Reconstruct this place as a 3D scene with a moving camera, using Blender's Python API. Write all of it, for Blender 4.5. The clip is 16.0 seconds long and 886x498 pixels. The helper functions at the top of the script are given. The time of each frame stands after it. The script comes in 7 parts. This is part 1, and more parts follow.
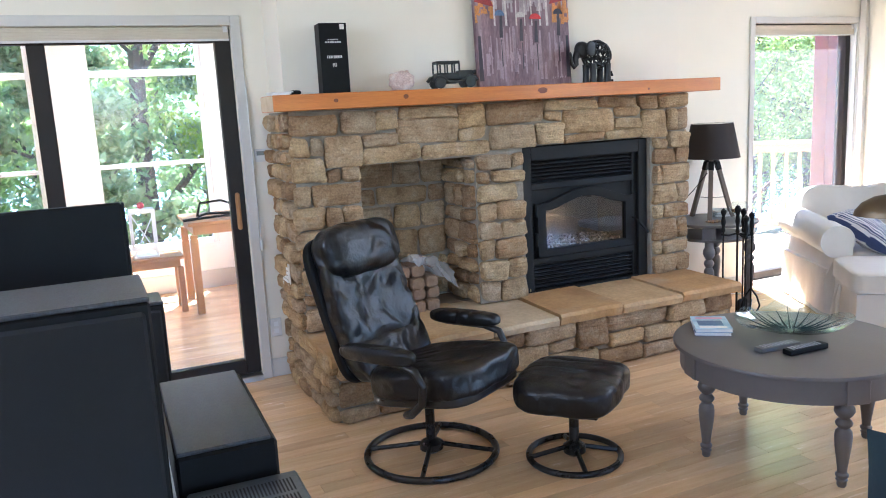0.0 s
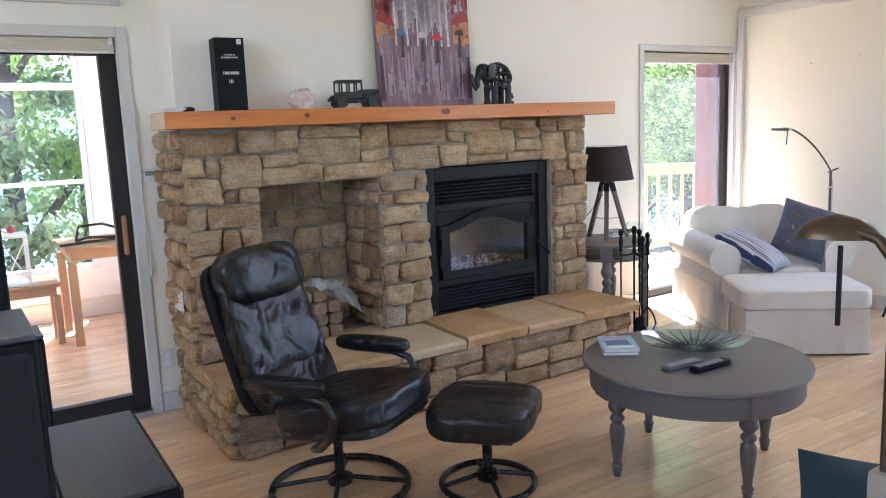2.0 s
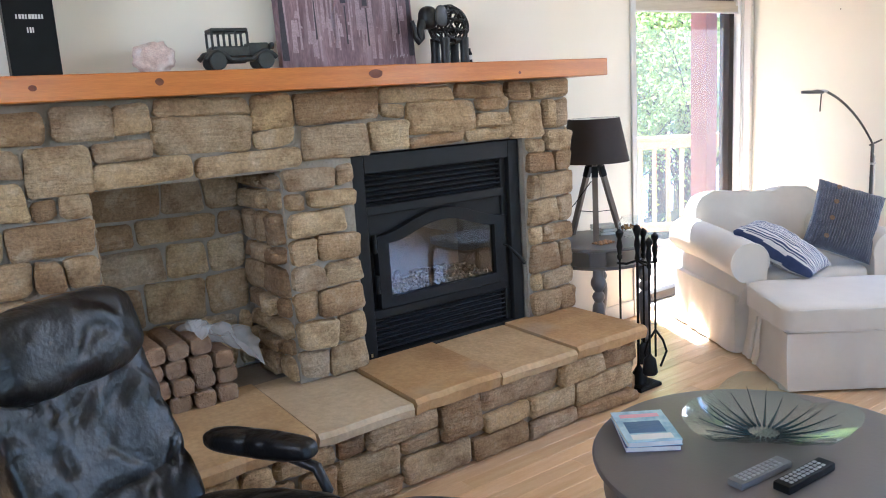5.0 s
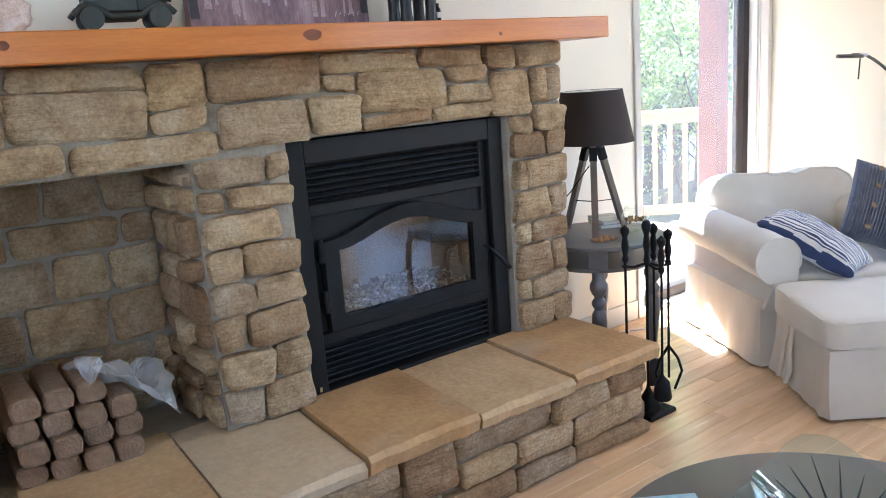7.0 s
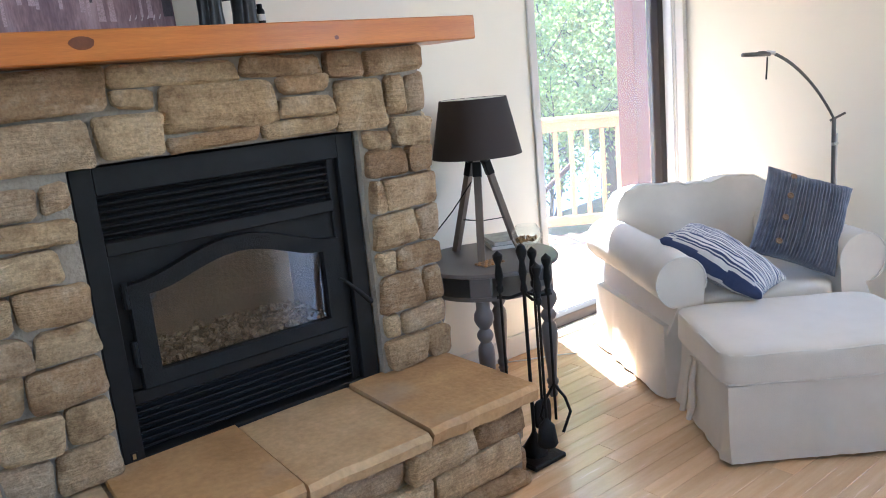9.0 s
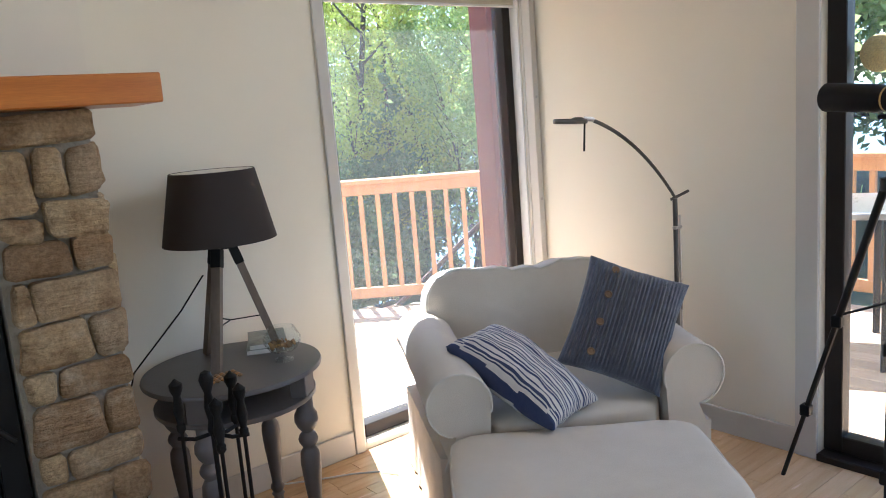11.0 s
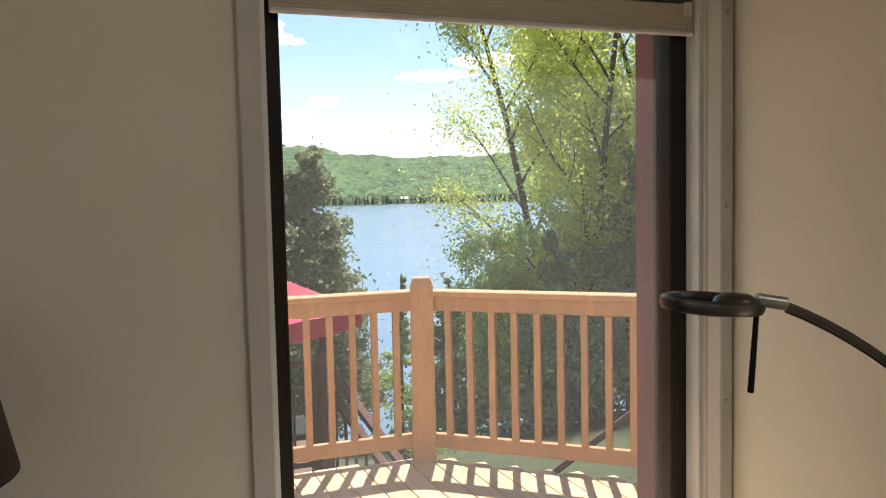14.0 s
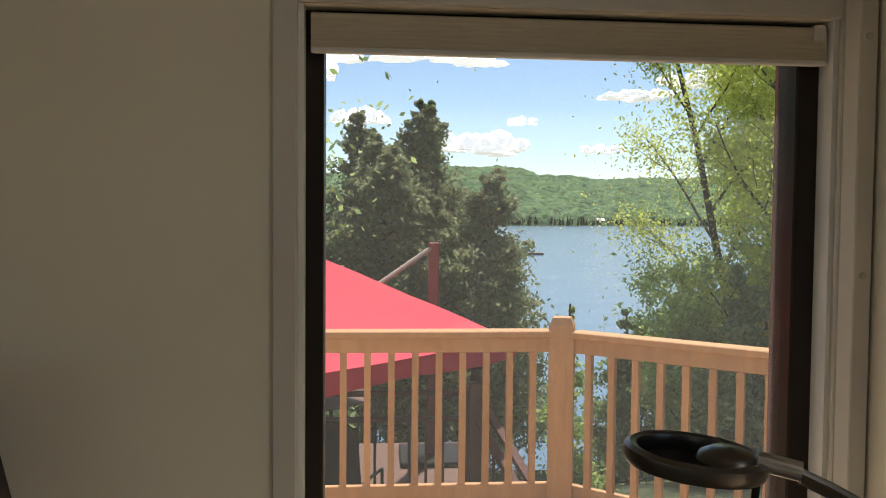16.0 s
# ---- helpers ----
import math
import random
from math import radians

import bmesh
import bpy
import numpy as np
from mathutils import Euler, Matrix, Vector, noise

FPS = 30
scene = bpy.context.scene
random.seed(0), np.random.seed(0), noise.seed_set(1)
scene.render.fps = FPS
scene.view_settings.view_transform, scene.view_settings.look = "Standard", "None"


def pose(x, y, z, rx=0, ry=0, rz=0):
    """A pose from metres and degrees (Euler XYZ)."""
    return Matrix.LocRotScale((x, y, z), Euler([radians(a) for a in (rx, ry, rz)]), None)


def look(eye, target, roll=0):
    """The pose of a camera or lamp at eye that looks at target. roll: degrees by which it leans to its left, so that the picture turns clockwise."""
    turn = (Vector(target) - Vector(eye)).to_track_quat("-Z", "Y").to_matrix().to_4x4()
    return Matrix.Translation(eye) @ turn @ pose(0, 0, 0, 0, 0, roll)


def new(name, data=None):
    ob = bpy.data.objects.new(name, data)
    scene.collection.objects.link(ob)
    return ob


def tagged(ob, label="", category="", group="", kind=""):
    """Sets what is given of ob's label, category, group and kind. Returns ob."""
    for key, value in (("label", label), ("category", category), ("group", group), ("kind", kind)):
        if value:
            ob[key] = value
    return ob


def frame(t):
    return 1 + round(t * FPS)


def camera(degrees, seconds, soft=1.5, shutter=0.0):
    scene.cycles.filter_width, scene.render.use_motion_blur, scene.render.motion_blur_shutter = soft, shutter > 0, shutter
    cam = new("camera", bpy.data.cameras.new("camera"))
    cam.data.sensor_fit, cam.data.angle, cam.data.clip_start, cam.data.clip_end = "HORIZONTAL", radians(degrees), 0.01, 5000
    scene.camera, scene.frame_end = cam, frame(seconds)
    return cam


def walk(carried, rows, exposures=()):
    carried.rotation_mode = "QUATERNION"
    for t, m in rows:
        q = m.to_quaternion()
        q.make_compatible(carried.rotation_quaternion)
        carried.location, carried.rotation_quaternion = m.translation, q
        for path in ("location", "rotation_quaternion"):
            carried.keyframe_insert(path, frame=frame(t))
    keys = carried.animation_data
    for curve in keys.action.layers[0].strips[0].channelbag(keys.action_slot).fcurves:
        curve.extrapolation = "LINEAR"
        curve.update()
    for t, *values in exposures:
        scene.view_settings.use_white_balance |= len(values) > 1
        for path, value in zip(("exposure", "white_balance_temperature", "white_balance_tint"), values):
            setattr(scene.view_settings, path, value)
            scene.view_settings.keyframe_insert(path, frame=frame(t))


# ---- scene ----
cam = camera(59.2, 16.0, soft=1.0)
PATH = [
    (0, (0.049, 1.289, 1.578), (0.863, 3.081, 1.223), -3.0),
    (0.5, (0.004, 1.316, 1.576), (0.967, 3.04, 1.257), -2.8),
    (1, (-0.002, 1.266, 1.6), (0.978, 2.98, 1.284), -2.7),
    (1.5, (-0.017, 1.28, 1.573), (0.993, 2.977, 1.258), -2.1),
    (2, (0.022, 1.42, 1.573), (1.089, 3.082, 1.259), -2.3),
    (2.5, (0.113, 1.636, 1.573), (1.273, 3.238, 1.279), -2.9),
    (3, (0.282, 1.813, 1.601), (1.491, 3.377, 1.301), -1.9),
    (5.5, (0.995, 2.67, 1.526), (2.128, 4.267, 1.117), -3.6),
    (6, (1.131, 2.804, 1.513), (2.296, 4.371, 1.081), -3.5),
    (6.5, (1.271, 2.902, 1.501), (2.429, 4.472, 1.064), -3.8),
    (7, (1.373, 3.028, 1.509), (2.517, 4.608, 1.066), -4.2),
    (7.5, (1.489, 3.072, 1.501), (2.614, 4.666, 1.061), -4.6),
    (8, (1.675, 3.017, 1.501), (2.802, 4.61, 1.064), -4.9),
    (8.5, (1.831, 3.003, 1.484), (2.975, 4.585, 1.049), -5.1),
    (9, (1.983, 3.063, 1.485), (3.177, 4.607, 1.048), -5.4),
    (9.5, (2.183, 3.078, 1.492), (3.473, 4.549, 1.077), -5.3),
    (10, (2.483, 2.998, 1.503), (3.799, 4.454, 1.117), -5.1),
    (12.5, (4.031, 3.462, 1.517), (4.969, 5.211, 1.27), -1.9),
    (13, (4.272, 3.787, 1.517), (5.117, 5.59, 1.324), -1.5),
    (13.5, (4.48, 4.051, 1.566), (5.231, 5.897, 1.405), -1.7),
    (14, (4.721, 4.171, 1.583), (5.375, 6.056, 1.451), -1.2),
    (14.5, (4.875, 4.264, 1.592), (5.428, 6.183, 1.474), -0.5),
    (15, (4.958, 4.334, 1.626), (5.417, 6.278, 1.519), 0.0),
    (15.5, (5.064, 4.365, 1.648), (5.401, 6.334, 1.554), 0.4),
    (16, (5.081, 4.309, 1.66), (5.254, 6.3, 1.582), 0.5),
]
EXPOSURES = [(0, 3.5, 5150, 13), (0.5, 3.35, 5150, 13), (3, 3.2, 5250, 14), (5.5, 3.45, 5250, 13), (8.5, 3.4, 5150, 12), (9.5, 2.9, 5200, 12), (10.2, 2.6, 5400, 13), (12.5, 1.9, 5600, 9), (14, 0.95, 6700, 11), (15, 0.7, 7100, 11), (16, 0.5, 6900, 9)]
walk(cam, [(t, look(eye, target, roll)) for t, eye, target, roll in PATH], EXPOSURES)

# ---- light and sky ----
SUN_DIR = Vector((0.40, 0.915, 0)).normalized()
SUN_ELEV = radians(66)
world = bpy.data.worlds.new("sky")
scene.world = world
world.use_nodes = True
_n = world.node_tree.nodes
_sky = _n.new("ShaderNodeTexSky")
_sky.sky_type = "NISHITA"
_sky.sun_disc = False
_sky.sun_elevation = SUN_ELEV
_sky.sun_rotation = math.atan2(SUN_DIR.x, SUN_DIR.y)
_sky.air_density, _sky.dust_density, _sky.ozone_density = 0.9, 0.15, 2.2
_n["Background"].inputs["Strength"].default_value = 0.11
world.node_tree.links.new(_sky.outputs[0], _n["Background"].inputs["Color"])

_sun = bpy.data.lights.new("sun", "SUN")
_sun.energy, _sun.angle, _sun.color = 5.0, radians(0.55), (1.0, 0.95, 0.87)
sun_ob = new("sun", _sun)
_d = Vector((SUN_DIR.x * math.cos(SUN_ELEV), SUN_DIR.y * math.cos(SUN_ELEV), math.sin(SUN_ELEV)))
sun_ob.matrix_world = look(_d * 60, (0, 0, 0))


def fill_light(name, eye, target, w, h, watts, color=(1.0, 0.97, 0.93)):
    """An area lamp added as fill, set before a window as if sky light came in."""
    la = bpy.data.lights.new(name, "AREA")
    la.shape, la.size, la.size_y, la.energy, la.color = "RECTANGLE", w, h, watts, color
    ob = new(name, la)
    ob.matrix_world = look(eye, target)
    return ob


# added fill: the first two stand at unseen, assumed windows, the third at window_3
fill_light("side_window_light", (6.185, 0.2, 1.35), (2, 0.8, 1.2), 1.9, 2.0, 1.5)
fill_light("high_window_light", (-2.5, 2.6, 2.4), (2, 3.0, 1.2), 2.2, 1.2, 6.5)
fill_light("upper_east_light", (6.18, 3.34, 2.76), (2.6, 3.4, 0.0), 1.45, 0.5, 4.5)

# ---- materials ----
def mat(name, c1, c2=None, rough=0.5, metal=0.0, scale=8.0, detail=5.0, bump=0.15, bscale=None, rnd=0.0,
        stretch=(1, 1, 1), spec=0.5, fine=None, sheen=0.0, coat=0.0, island=False, wear=None):
    """A principled surface: two colours mixed by noise at one scale, bump at a finer one, and a shift per piece."""
    m = bpy.data.materials.new(name)
    m.use_nodes = True
    nt = m.node_tree
    N, L = nt.nodes, nt.links
    b = N["Principled BSDF"]
    tc = N.new("ShaderNodeTexCoord")
    mp = N.new("ShaderNodeMapping")
    mp.inputs["Scale"].default_value = stretch
    L.new(tc.outputs["Object"], mp.inputs["Vector"])
    if rnd > 0 and not island:
        oi = N.new("ShaderNodeObjectInfo")
        seed = oi.outputs["Random"]
    else:
        ge = N.new("ShaderNodeNewGeometry")
        seed = ge.outputs["Random Per Island"]
    if rnd > 0:
        mu = N.new("ShaderNodeMath")
        mu.operation = "MULTIPLY"
        mu.inputs[1].default_value = 37.0
        L.new(seed, mu.inputs[0])
        cv = N.new("ShaderNodeCombineXYZ")
        L.new(mu.outputs[0], cv.inputs[0])
        L.new(mu.outputs[0], cv.inputs[1])
        L.new(cv.outputs[0], mp.inputs["Location"])
    n1 = N.new("ShaderNodeTexNoise")
    n1.inputs["Scale"].default_value = scale
    n1.inputs["Detail"].default_value = detail
    n1.inputs["Roughness"].default_value = 0.62
    L.new(mp.outputs[0], n1.inputs["Vector"])
    ramp = N.new("ShaderNodeValToRGB")
    c2 = c2 or tuple(v * 0.8 for v in c1)
    ramp.color_ramp.elements[0].position, ramp.color_ramp.elements[1].position = 0.32, 0.70
    ramp.color_ramp.elements[0].color, ramp.color_ramp.elements[1].color = (*c2, 1), (*c1, 1)
    L.new(n1.outputs[0], ramp.inputs[0])
    col = ramp.outputs[0]
    n2 = N.new("ShaderNodeTexNoise")
    n2.inputs["Scale"].default_value = bscale or scale * 9
    n2.inputs["Detail"].default_value = 4.0
    L.new(mp.outputs[0], n2.inputs["Vector"])
    if fine:
        mr = N.new("ShaderNodeMapRange")
        mr.inputs["From Min"].default_value, mr.inputs["From Max"].default_value = 0.3, 0.7
        mr.inputs["To Min"].default_value, mr.inputs["To Max"].default_value = 1 - fine, 1 + fine
        L.new(n2.outputs[0], mr.inputs[0])
        hs = N.new("ShaderNodeHueSaturation")
        L.new(mr.outputs[0], hs.inputs["Value"])
        L.new(col, hs.inputs["Color"])
        col = hs.outputs[0]
    if rnd > 0:
        mr = N.new("ShaderNodeMapRange")
        mr.inputs["To Min"].default_value, mr.inputs["To Max"].default_value = 1 - rnd, 1 + rnd
        L.new(seed, mr.inputs[0])
        hs = N.new("ShaderNodeHueSaturation")
        L.new(mr.outputs[0], hs.inputs["Value"])
        ma = N.new("ShaderNodeMath")
        ma.operation = "MULTIPLY_ADD"
        ma.inputs[1].default_value, ma.inputs[2].default_value = -0.45 * rnd, 1.0 + 0.2 * rnd
        wr = N.new("ShaderNodeMath")
        wr.operation = "FRACT"
        m7 = N.new("ShaderNodeMath")
        m7.operation = "MULTIPLY"
        m7.inputs[1].default_value = 7.13
        L.new(seed, m7.inputs[0])
        L.new(m7.outputs[0], wr.inputs[0])
        L.new(wr.outputs[0], ma.inputs[0])
        L.new(ma.outputs[0], hs.inputs["Saturation"])
        L.new(col, hs.inputs["Color"])
        col = hs.outputs[0]
    if wear:
        wc, amount, wscale = wear
        n3 = N.new("ShaderNodeTexNoise")
        n3.inputs["Scale"].default_value, n3.inputs["Detail"].default_value = wscale, 7.0
        L.new(mp.outputs[0], n3.inputs["Vector"])
        r3 = N.new("ShaderNodeMapRange")
        r3.inputs["From Min"].default_value, r3.inputs["From Max"].default_value = 0.52, 0.72
        r3.inputs["To Max"].default_value = amount
        L.new(n3.outputs[0], r3.inputs[0])
        mx = N.new("ShaderNodeMixRGB")
        L.new(r3.outputs[0], mx.inputs[0])
        L.new(col, mx.inputs[1])
        mx.inputs[2].default_value = (*wc, 1)
        col = mx.outputs[0]
    L.new(col, b.inputs["Base Color"])
    b.inputs["Metallic"].default_value = metal
    b.inputs["Specular IOR Level"].default_value = spec
    b.inputs["Coat Weight"].default_value = coat
    b.inputs["Coat Roughness"].default_value = 0.12
    b.inputs["Sheen Weight"].default_value = sheen
    rr = N.new("ShaderNodeMapRange")
    rr.inputs["To Min"].default_value, rr.inputs["To Max"].default_value = max(0.03, rough - 0.1), min(1, rough + 0.1)
    L.new(n1.outputs[0], rr.inputs[0])
    L.new(rr.outputs[0], b.inputs["Roughness"])
    if bump > 0:
        bp = N.new("ShaderNodeBump")
        bp.inputs["Strength"].default_value = bump
        bp.inputs["Distance"].default_value = 0.01
        L.new(n2.outputs[0], bp.inputs["Height"])
        L.new(bp.outputs[0], b.inputs["Normal"])
    return m


def clear_glass(name, tint=(1, 1, 1), rough=0.0, gloss=0.012, haze=0.0):
    """A thin pane: mostly let through, a little mirrored, more at a slant."""
    m = bpy.data.materials.new(name)
    m.use_nodes = True
    N, L = m.node_tree.nodes, m.node_tree.links
    N.remove(N["Principled BSDF"])
    tr, gl, mx = N.new("ShaderNodeBsdfTransparent"), N.new("ShaderNodeBsdfGlossy"), N.new("ShaderNodeMixShader")
    lw, pw, ma = N.new("ShaderNodeLayerWeight"), N.new("ShaderNodeMath"), N.new("ShaderNodeMath")
    lw.inputs[0].default_value = 0.5
    pw.operation, ma.operation = "POWER", "MULTIPLY_ADD"
    pw.inputs[1].default_value = 4.5
    ma.inputs[1].default_value, ma.inputs[2].default_value = 0.8, gloss
    ma.use_clamp = True
    L.new(lw.outputs["Facing"], pw.inputs[0])
    L.new(pw.outputs[0], ma.inputs[0])
    tr.inputs[0].default_value = (*tint, 1)
    gl.inputs["Roughness"].default_value = rough
    L.new(ma.outputs[0], mx.inputs[0])
    L.new(tr.outputs[0], mx.inputs[1])
    L.new(gl.outputs[0], mx.inputs[2])
    out = mx.outputs[0]
    if haze:
        # haze over the view, added as a thin sunlit film, thicker in smears
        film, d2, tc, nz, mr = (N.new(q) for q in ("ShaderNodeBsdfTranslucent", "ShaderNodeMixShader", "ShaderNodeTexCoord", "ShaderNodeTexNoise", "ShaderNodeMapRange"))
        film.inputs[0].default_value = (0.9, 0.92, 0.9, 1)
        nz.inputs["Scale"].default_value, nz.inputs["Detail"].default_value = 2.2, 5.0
        mr.inputs["To Min"].default_value, mr.inputs["To Max"].default_value = haze * 0.7, haze * 1.4
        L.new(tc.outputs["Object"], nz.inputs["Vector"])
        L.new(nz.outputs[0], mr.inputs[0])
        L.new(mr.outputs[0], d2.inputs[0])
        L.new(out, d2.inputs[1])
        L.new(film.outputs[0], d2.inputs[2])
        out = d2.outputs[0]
    L.new(out, N["Material Output"].inputs[0])
    return m


def leafy(name, c1, c2, back=0.45):
    """Leaves: diffuse with light let through, a tone per leaf."""
    m = bpy.data.materials.new(name)
    m.use_nodes = True
    N, L = m.node_tree.nodes, m.node_tree.links
    N.remove(N["Principled BSDF"])
    ge, rp = N.new("ShaderNodeNewGeometry"), N.new("ShaderNodeValToRGB")
    rp.color_ramp.elements[0].color, rp.color_ramp.elements[1].color = (*c2, 1), (*c1, 1)
    L.new(ge.outputs["Random Per Island"], rp.inputs[0])
    d, t, mx = N.new("ShaderNodeBsdfDiffuse"), N.new("ShaderNodeBsdfTranslucent"), N.new("ShaderNodeMixShader")
    L.new(rp.outputs[0], d.inputs[0])
    L.new(rp.outputs[0], t.inputs[0])
    mx.inputs[0].default_value = back
    L.new(d.outputs[0], mx.inputs[1])
    L.new(t.outputs[0], mx.inputs[2])
    L.new(mx.outputs[0], N["Material Output"].inputs[0])
    return m


def sandstone(name):
    """Split sandstone: a tone for each stone, blotches, grit, and bedding lines on some."""
    m = bpy.data.materials.new(name)
    m.use_nodes = True
    N, L = m.node_tree.nodes, m.node_tree.links
    b = N["Principled BSDF"]

    def node(kind, **k):
        n = N.new("ShaderNode" + kind)
        for key, v in k.items():
            n.inputs[key].default_value = v
        return n

    tc, oi = node("TexCoord"), node("ObjectInfo")
    mp = node("Mapping")
    mu = node("VectorMath")
    mu.operation = "SCALE"
    mu.inputs[0].default_value = (31.0, 17.0, 53.0)
    L.new(oi.outputs["Random"], mu.inputs["Scale"])
    L.new(tc.outputs["Object"], mp.inputs["Vector"])
    L.new(mu.outputs[0], mp.inputs["Location"])
    tone = node("ValToRGB")
    e = tone.color_ramp.elements
    e[0].position, e[0].color = 0.0, (0.33, 0.215, 0.12, 1)
    e[1].position, e[1].color = 1.0, (0.60, 0.455, 0.27, 1)
    for p, c in ((0.2, (0.44, 0.29, 0.155, 1)), (0.42, (0.53, 0.385, 0.215, 1)), (0.6, (0.45, 0.335, 0.215, 1)), (0.8, (0.56, 0.39, 0.20, 1))):
        e.new(p).color = c
    L.new(oi.outputs["Random"], tone.inputs[0])
    blotch = node("TexNoise", Scale=9.0, Detail=6.0, Roughness=0.65)
    grit = node("TexNoise", Scale=85.0, Detail=5.0, Roughness=0.7)
    mp2 = node("Mapping")
    mp2.inputs["Scale"].default_value = (1.0, 1.0, 7.0)
    strata = node("TexNoise", Scale=7.0, Detail=6.0, Roughness=0.6)
    for n in (blotch, grit):
        L.new(mp.outputs[0], n.inputs["Vector"])
    L.new(mp.outputs[0], mp2.inputs["Vector"])
    L.new(mp2.outputs[0], strata.inputs["Vector"])
    col = tone.outputs[0]
    for src, lo, hi, c, amount in ((blotch, 0.50, 0.68, (0.22, 0.125, 0.06, 1), 0.7), (blotch, 0.47, 0.30, (0.64, 0.53, 0.37, 1), 0.55), (strata, 0.56, 0.70, (0.30, 0.18, 0.09, 1), 0.4)):
        mr, mx = node("MapRange"), node("MixRGB")
        mr.inputs["From Min"].default_value, mr.inputs["From Max"].default_value, mr.inputs["To Max"].default_value = lo, hi, amount
        L.new(src.outputs[0], mr.inputs[0])
        L.new(mr.outputs[0], mx.inputs[0])
        L.new(col, mx.inputs[1])
        mx.inputs[2].default_value = c
        col = mx.outputs[0]
    gr, hs = node("MapRange"), node("HueSaturation")
    gr.inputs["From Min"].default_value, gr.inputs["From Max"].default_value = 0.3, 0.7
    gr.inputs["To Min"].default_value, gr.inputs["To Max"].default_value = 0.70, 1.24
    L.new(grit.outputs[0], gr.inputs[0])
    L.new(gr.outputs[0], hs.inputs["Value"])
    L.new(col, hs.inputs["Color"])
    L.new(hs.outputs[0], b.inputs["Base Color"])
    b.inputs["Roughness"].default_value, b.inputs["Specular IOR Level"].default_value = 0.92, 0.15
    ad = node("Math")
    ad.operation = "MULTIPLY_ADD"
    ad.inputs[1].default_value = 0.35
    L.new(grit.outputs[0], ad.inputs[0])
    L.new(strata.outputs[0], ad.inputs[2])
    bp = node("Bump", Strength=1.0, Distance=0.026)
    L.new(ad.outputs[0], bp.inputs["Height"])
    L.new(bp.outputs[0], b.inputs["Normal"])
    return m


WALL = mat("wall_paint", (0.81, 0.765, 0.655), (0.78, 0.735, 0.625), rough=0.75, scale=1.3, bump=0.05, bscale=180)
TRIM = mat("grey_trim_paint", (0.62, 0.60, 0.56), (0.57, 0.55, 0.51), rough=0.5, scale=3, bump=0.05, bscale=90)
WHITE = mat("white_paint", (0.82, 0.83, 0.82), (0.76, 0.77, 0.77), rough=0.45, scale=3, bump=0.04, bscale=70)
CEIL = mat("ceiling_paint", (0.82, 0.80, 0.76), rough=0.85, scale=2, bump=0.1, bscale=60)
OAK = mat("maple_floor", (0.80, 0.56, 0.325), (0.69, 0.445, 0.235), rough=0.24, scale=3.0, stretch=(1, 9, 1), bump=0.03, bscale=60, rnd=0.13, fine=0.06, coat=0.25)
GAP = mat("floor_gap", (0.16, 0.09, 0.045), rough=0.7)
STONE = sandstone("sandstone")
SLAB_PALE = mat("pale_flagstone", (0.66, 0.53, 0.35), (0.54, 0.41, 0.25), rough=0.8, scale=4, bump=0.45, bscale=45, rnd=0.08, fine=0.08, spec=0.25, wear=((0.52, 0.40, 0.24), 0.5, 3))
SLAB_MID = mat("ochre_flagstone", (0.60, 0.43, 0.235), (0.49, 0.325, 0.16), rough=0.8, scale=4, bump=0.45, bscale=45, rnd=0.08, fine=0.10, spec=0.25, wear=((0.42, 0.28, 0.14), 0.5, 3))
SLAB = mat("hearth_flagstone", (0.55, 0.355, 0.17), (0.38, 0.225, 0.10), rough=0.8, scale=4, bump=0.45, bscale=45, rnd=0.16, fine=0.08, spec=0.25, wear=((0.50, 0.42, 0.30), 0.5, 3))
MORTAR = mat("grey_mortar", (0.40, 0.35, 0.275), (0.31, 0.265, 0.205), rough=0.95, scale=9, bump=0.8, bscale=70, spec=0.1)
PINE = mat("varnished_pine", (0.60, 0.215, 0.032), (0.45, 0.135, 0.019), rough=0.34, scale=2.4, stretch=(0.8, 10, 10), bump=0.04, bscale=30, fine=0.08, coat=0.12)
KNOT = mat("pine_knot", (0.20, 0.055, 0.015), (0.12, 0.035, 0.01), rough=0.4, scale=40)
IRON = mat("black_steel", (0.015, 0.0147, 0.0143), (0.010, 0.010, 0.010), rough=0.48, spec=0.2, metal=0.0, scale=14, bump=0.05, bscale=240)
IRON2 = mat("cast_iron", (0.013, 0.0125, 0.012), (0.008, 0.008, 0.008), rough=0.55, spec=0.2, metal=0.0, scale=22, bump=0.25, bscale=160)
SOOT = mat("firebrick_soot", (0.13, 0.10, 0.075), (0.05, 0.04, 0.03), rough=0.95, scale=6, bump=0.5)
ASH = mat("ash_and_coals", (0.27, 0.21, 0.15), (0.06, 0.045, 0.035), rough=0.95, scale=60, rnd=0.4, island=True)
LEATHER = mat("black_leather", (0.010, 0.009, 0.0095), (0.006, 0.006, 0.006), rough=0.33, scale=9, bump=0.25, bscale=70, spec=0.42)
BLACKWOOD = mat("black_bent_wood", (0.018, 0.017, 0.017), rough=0.3, scale=8)
CHROMEBLK = mat("black_tube_steel", (0.02, 0.02, 0.02), rough=0.28, metal=0.2, scale=8)
GREYWOOD = mat("grey_painted_wood", (0.135, 0.12, 0.112), (0.115, 0.102, 0.096), rough=0.42, scale=5, bump=0.05, bscale=70)
LINEN = mat("off_white_cotton", (0.67, 0.61, 0.515), (0.60, 0.54, 0.45), rough=0.9, scale=4, bump=0.18, bscale=260, sheen=0.2, spec=0.15)
PIPING = mat("cotton_piping", (0.72, 0.67, 0.58), rough=0.9)
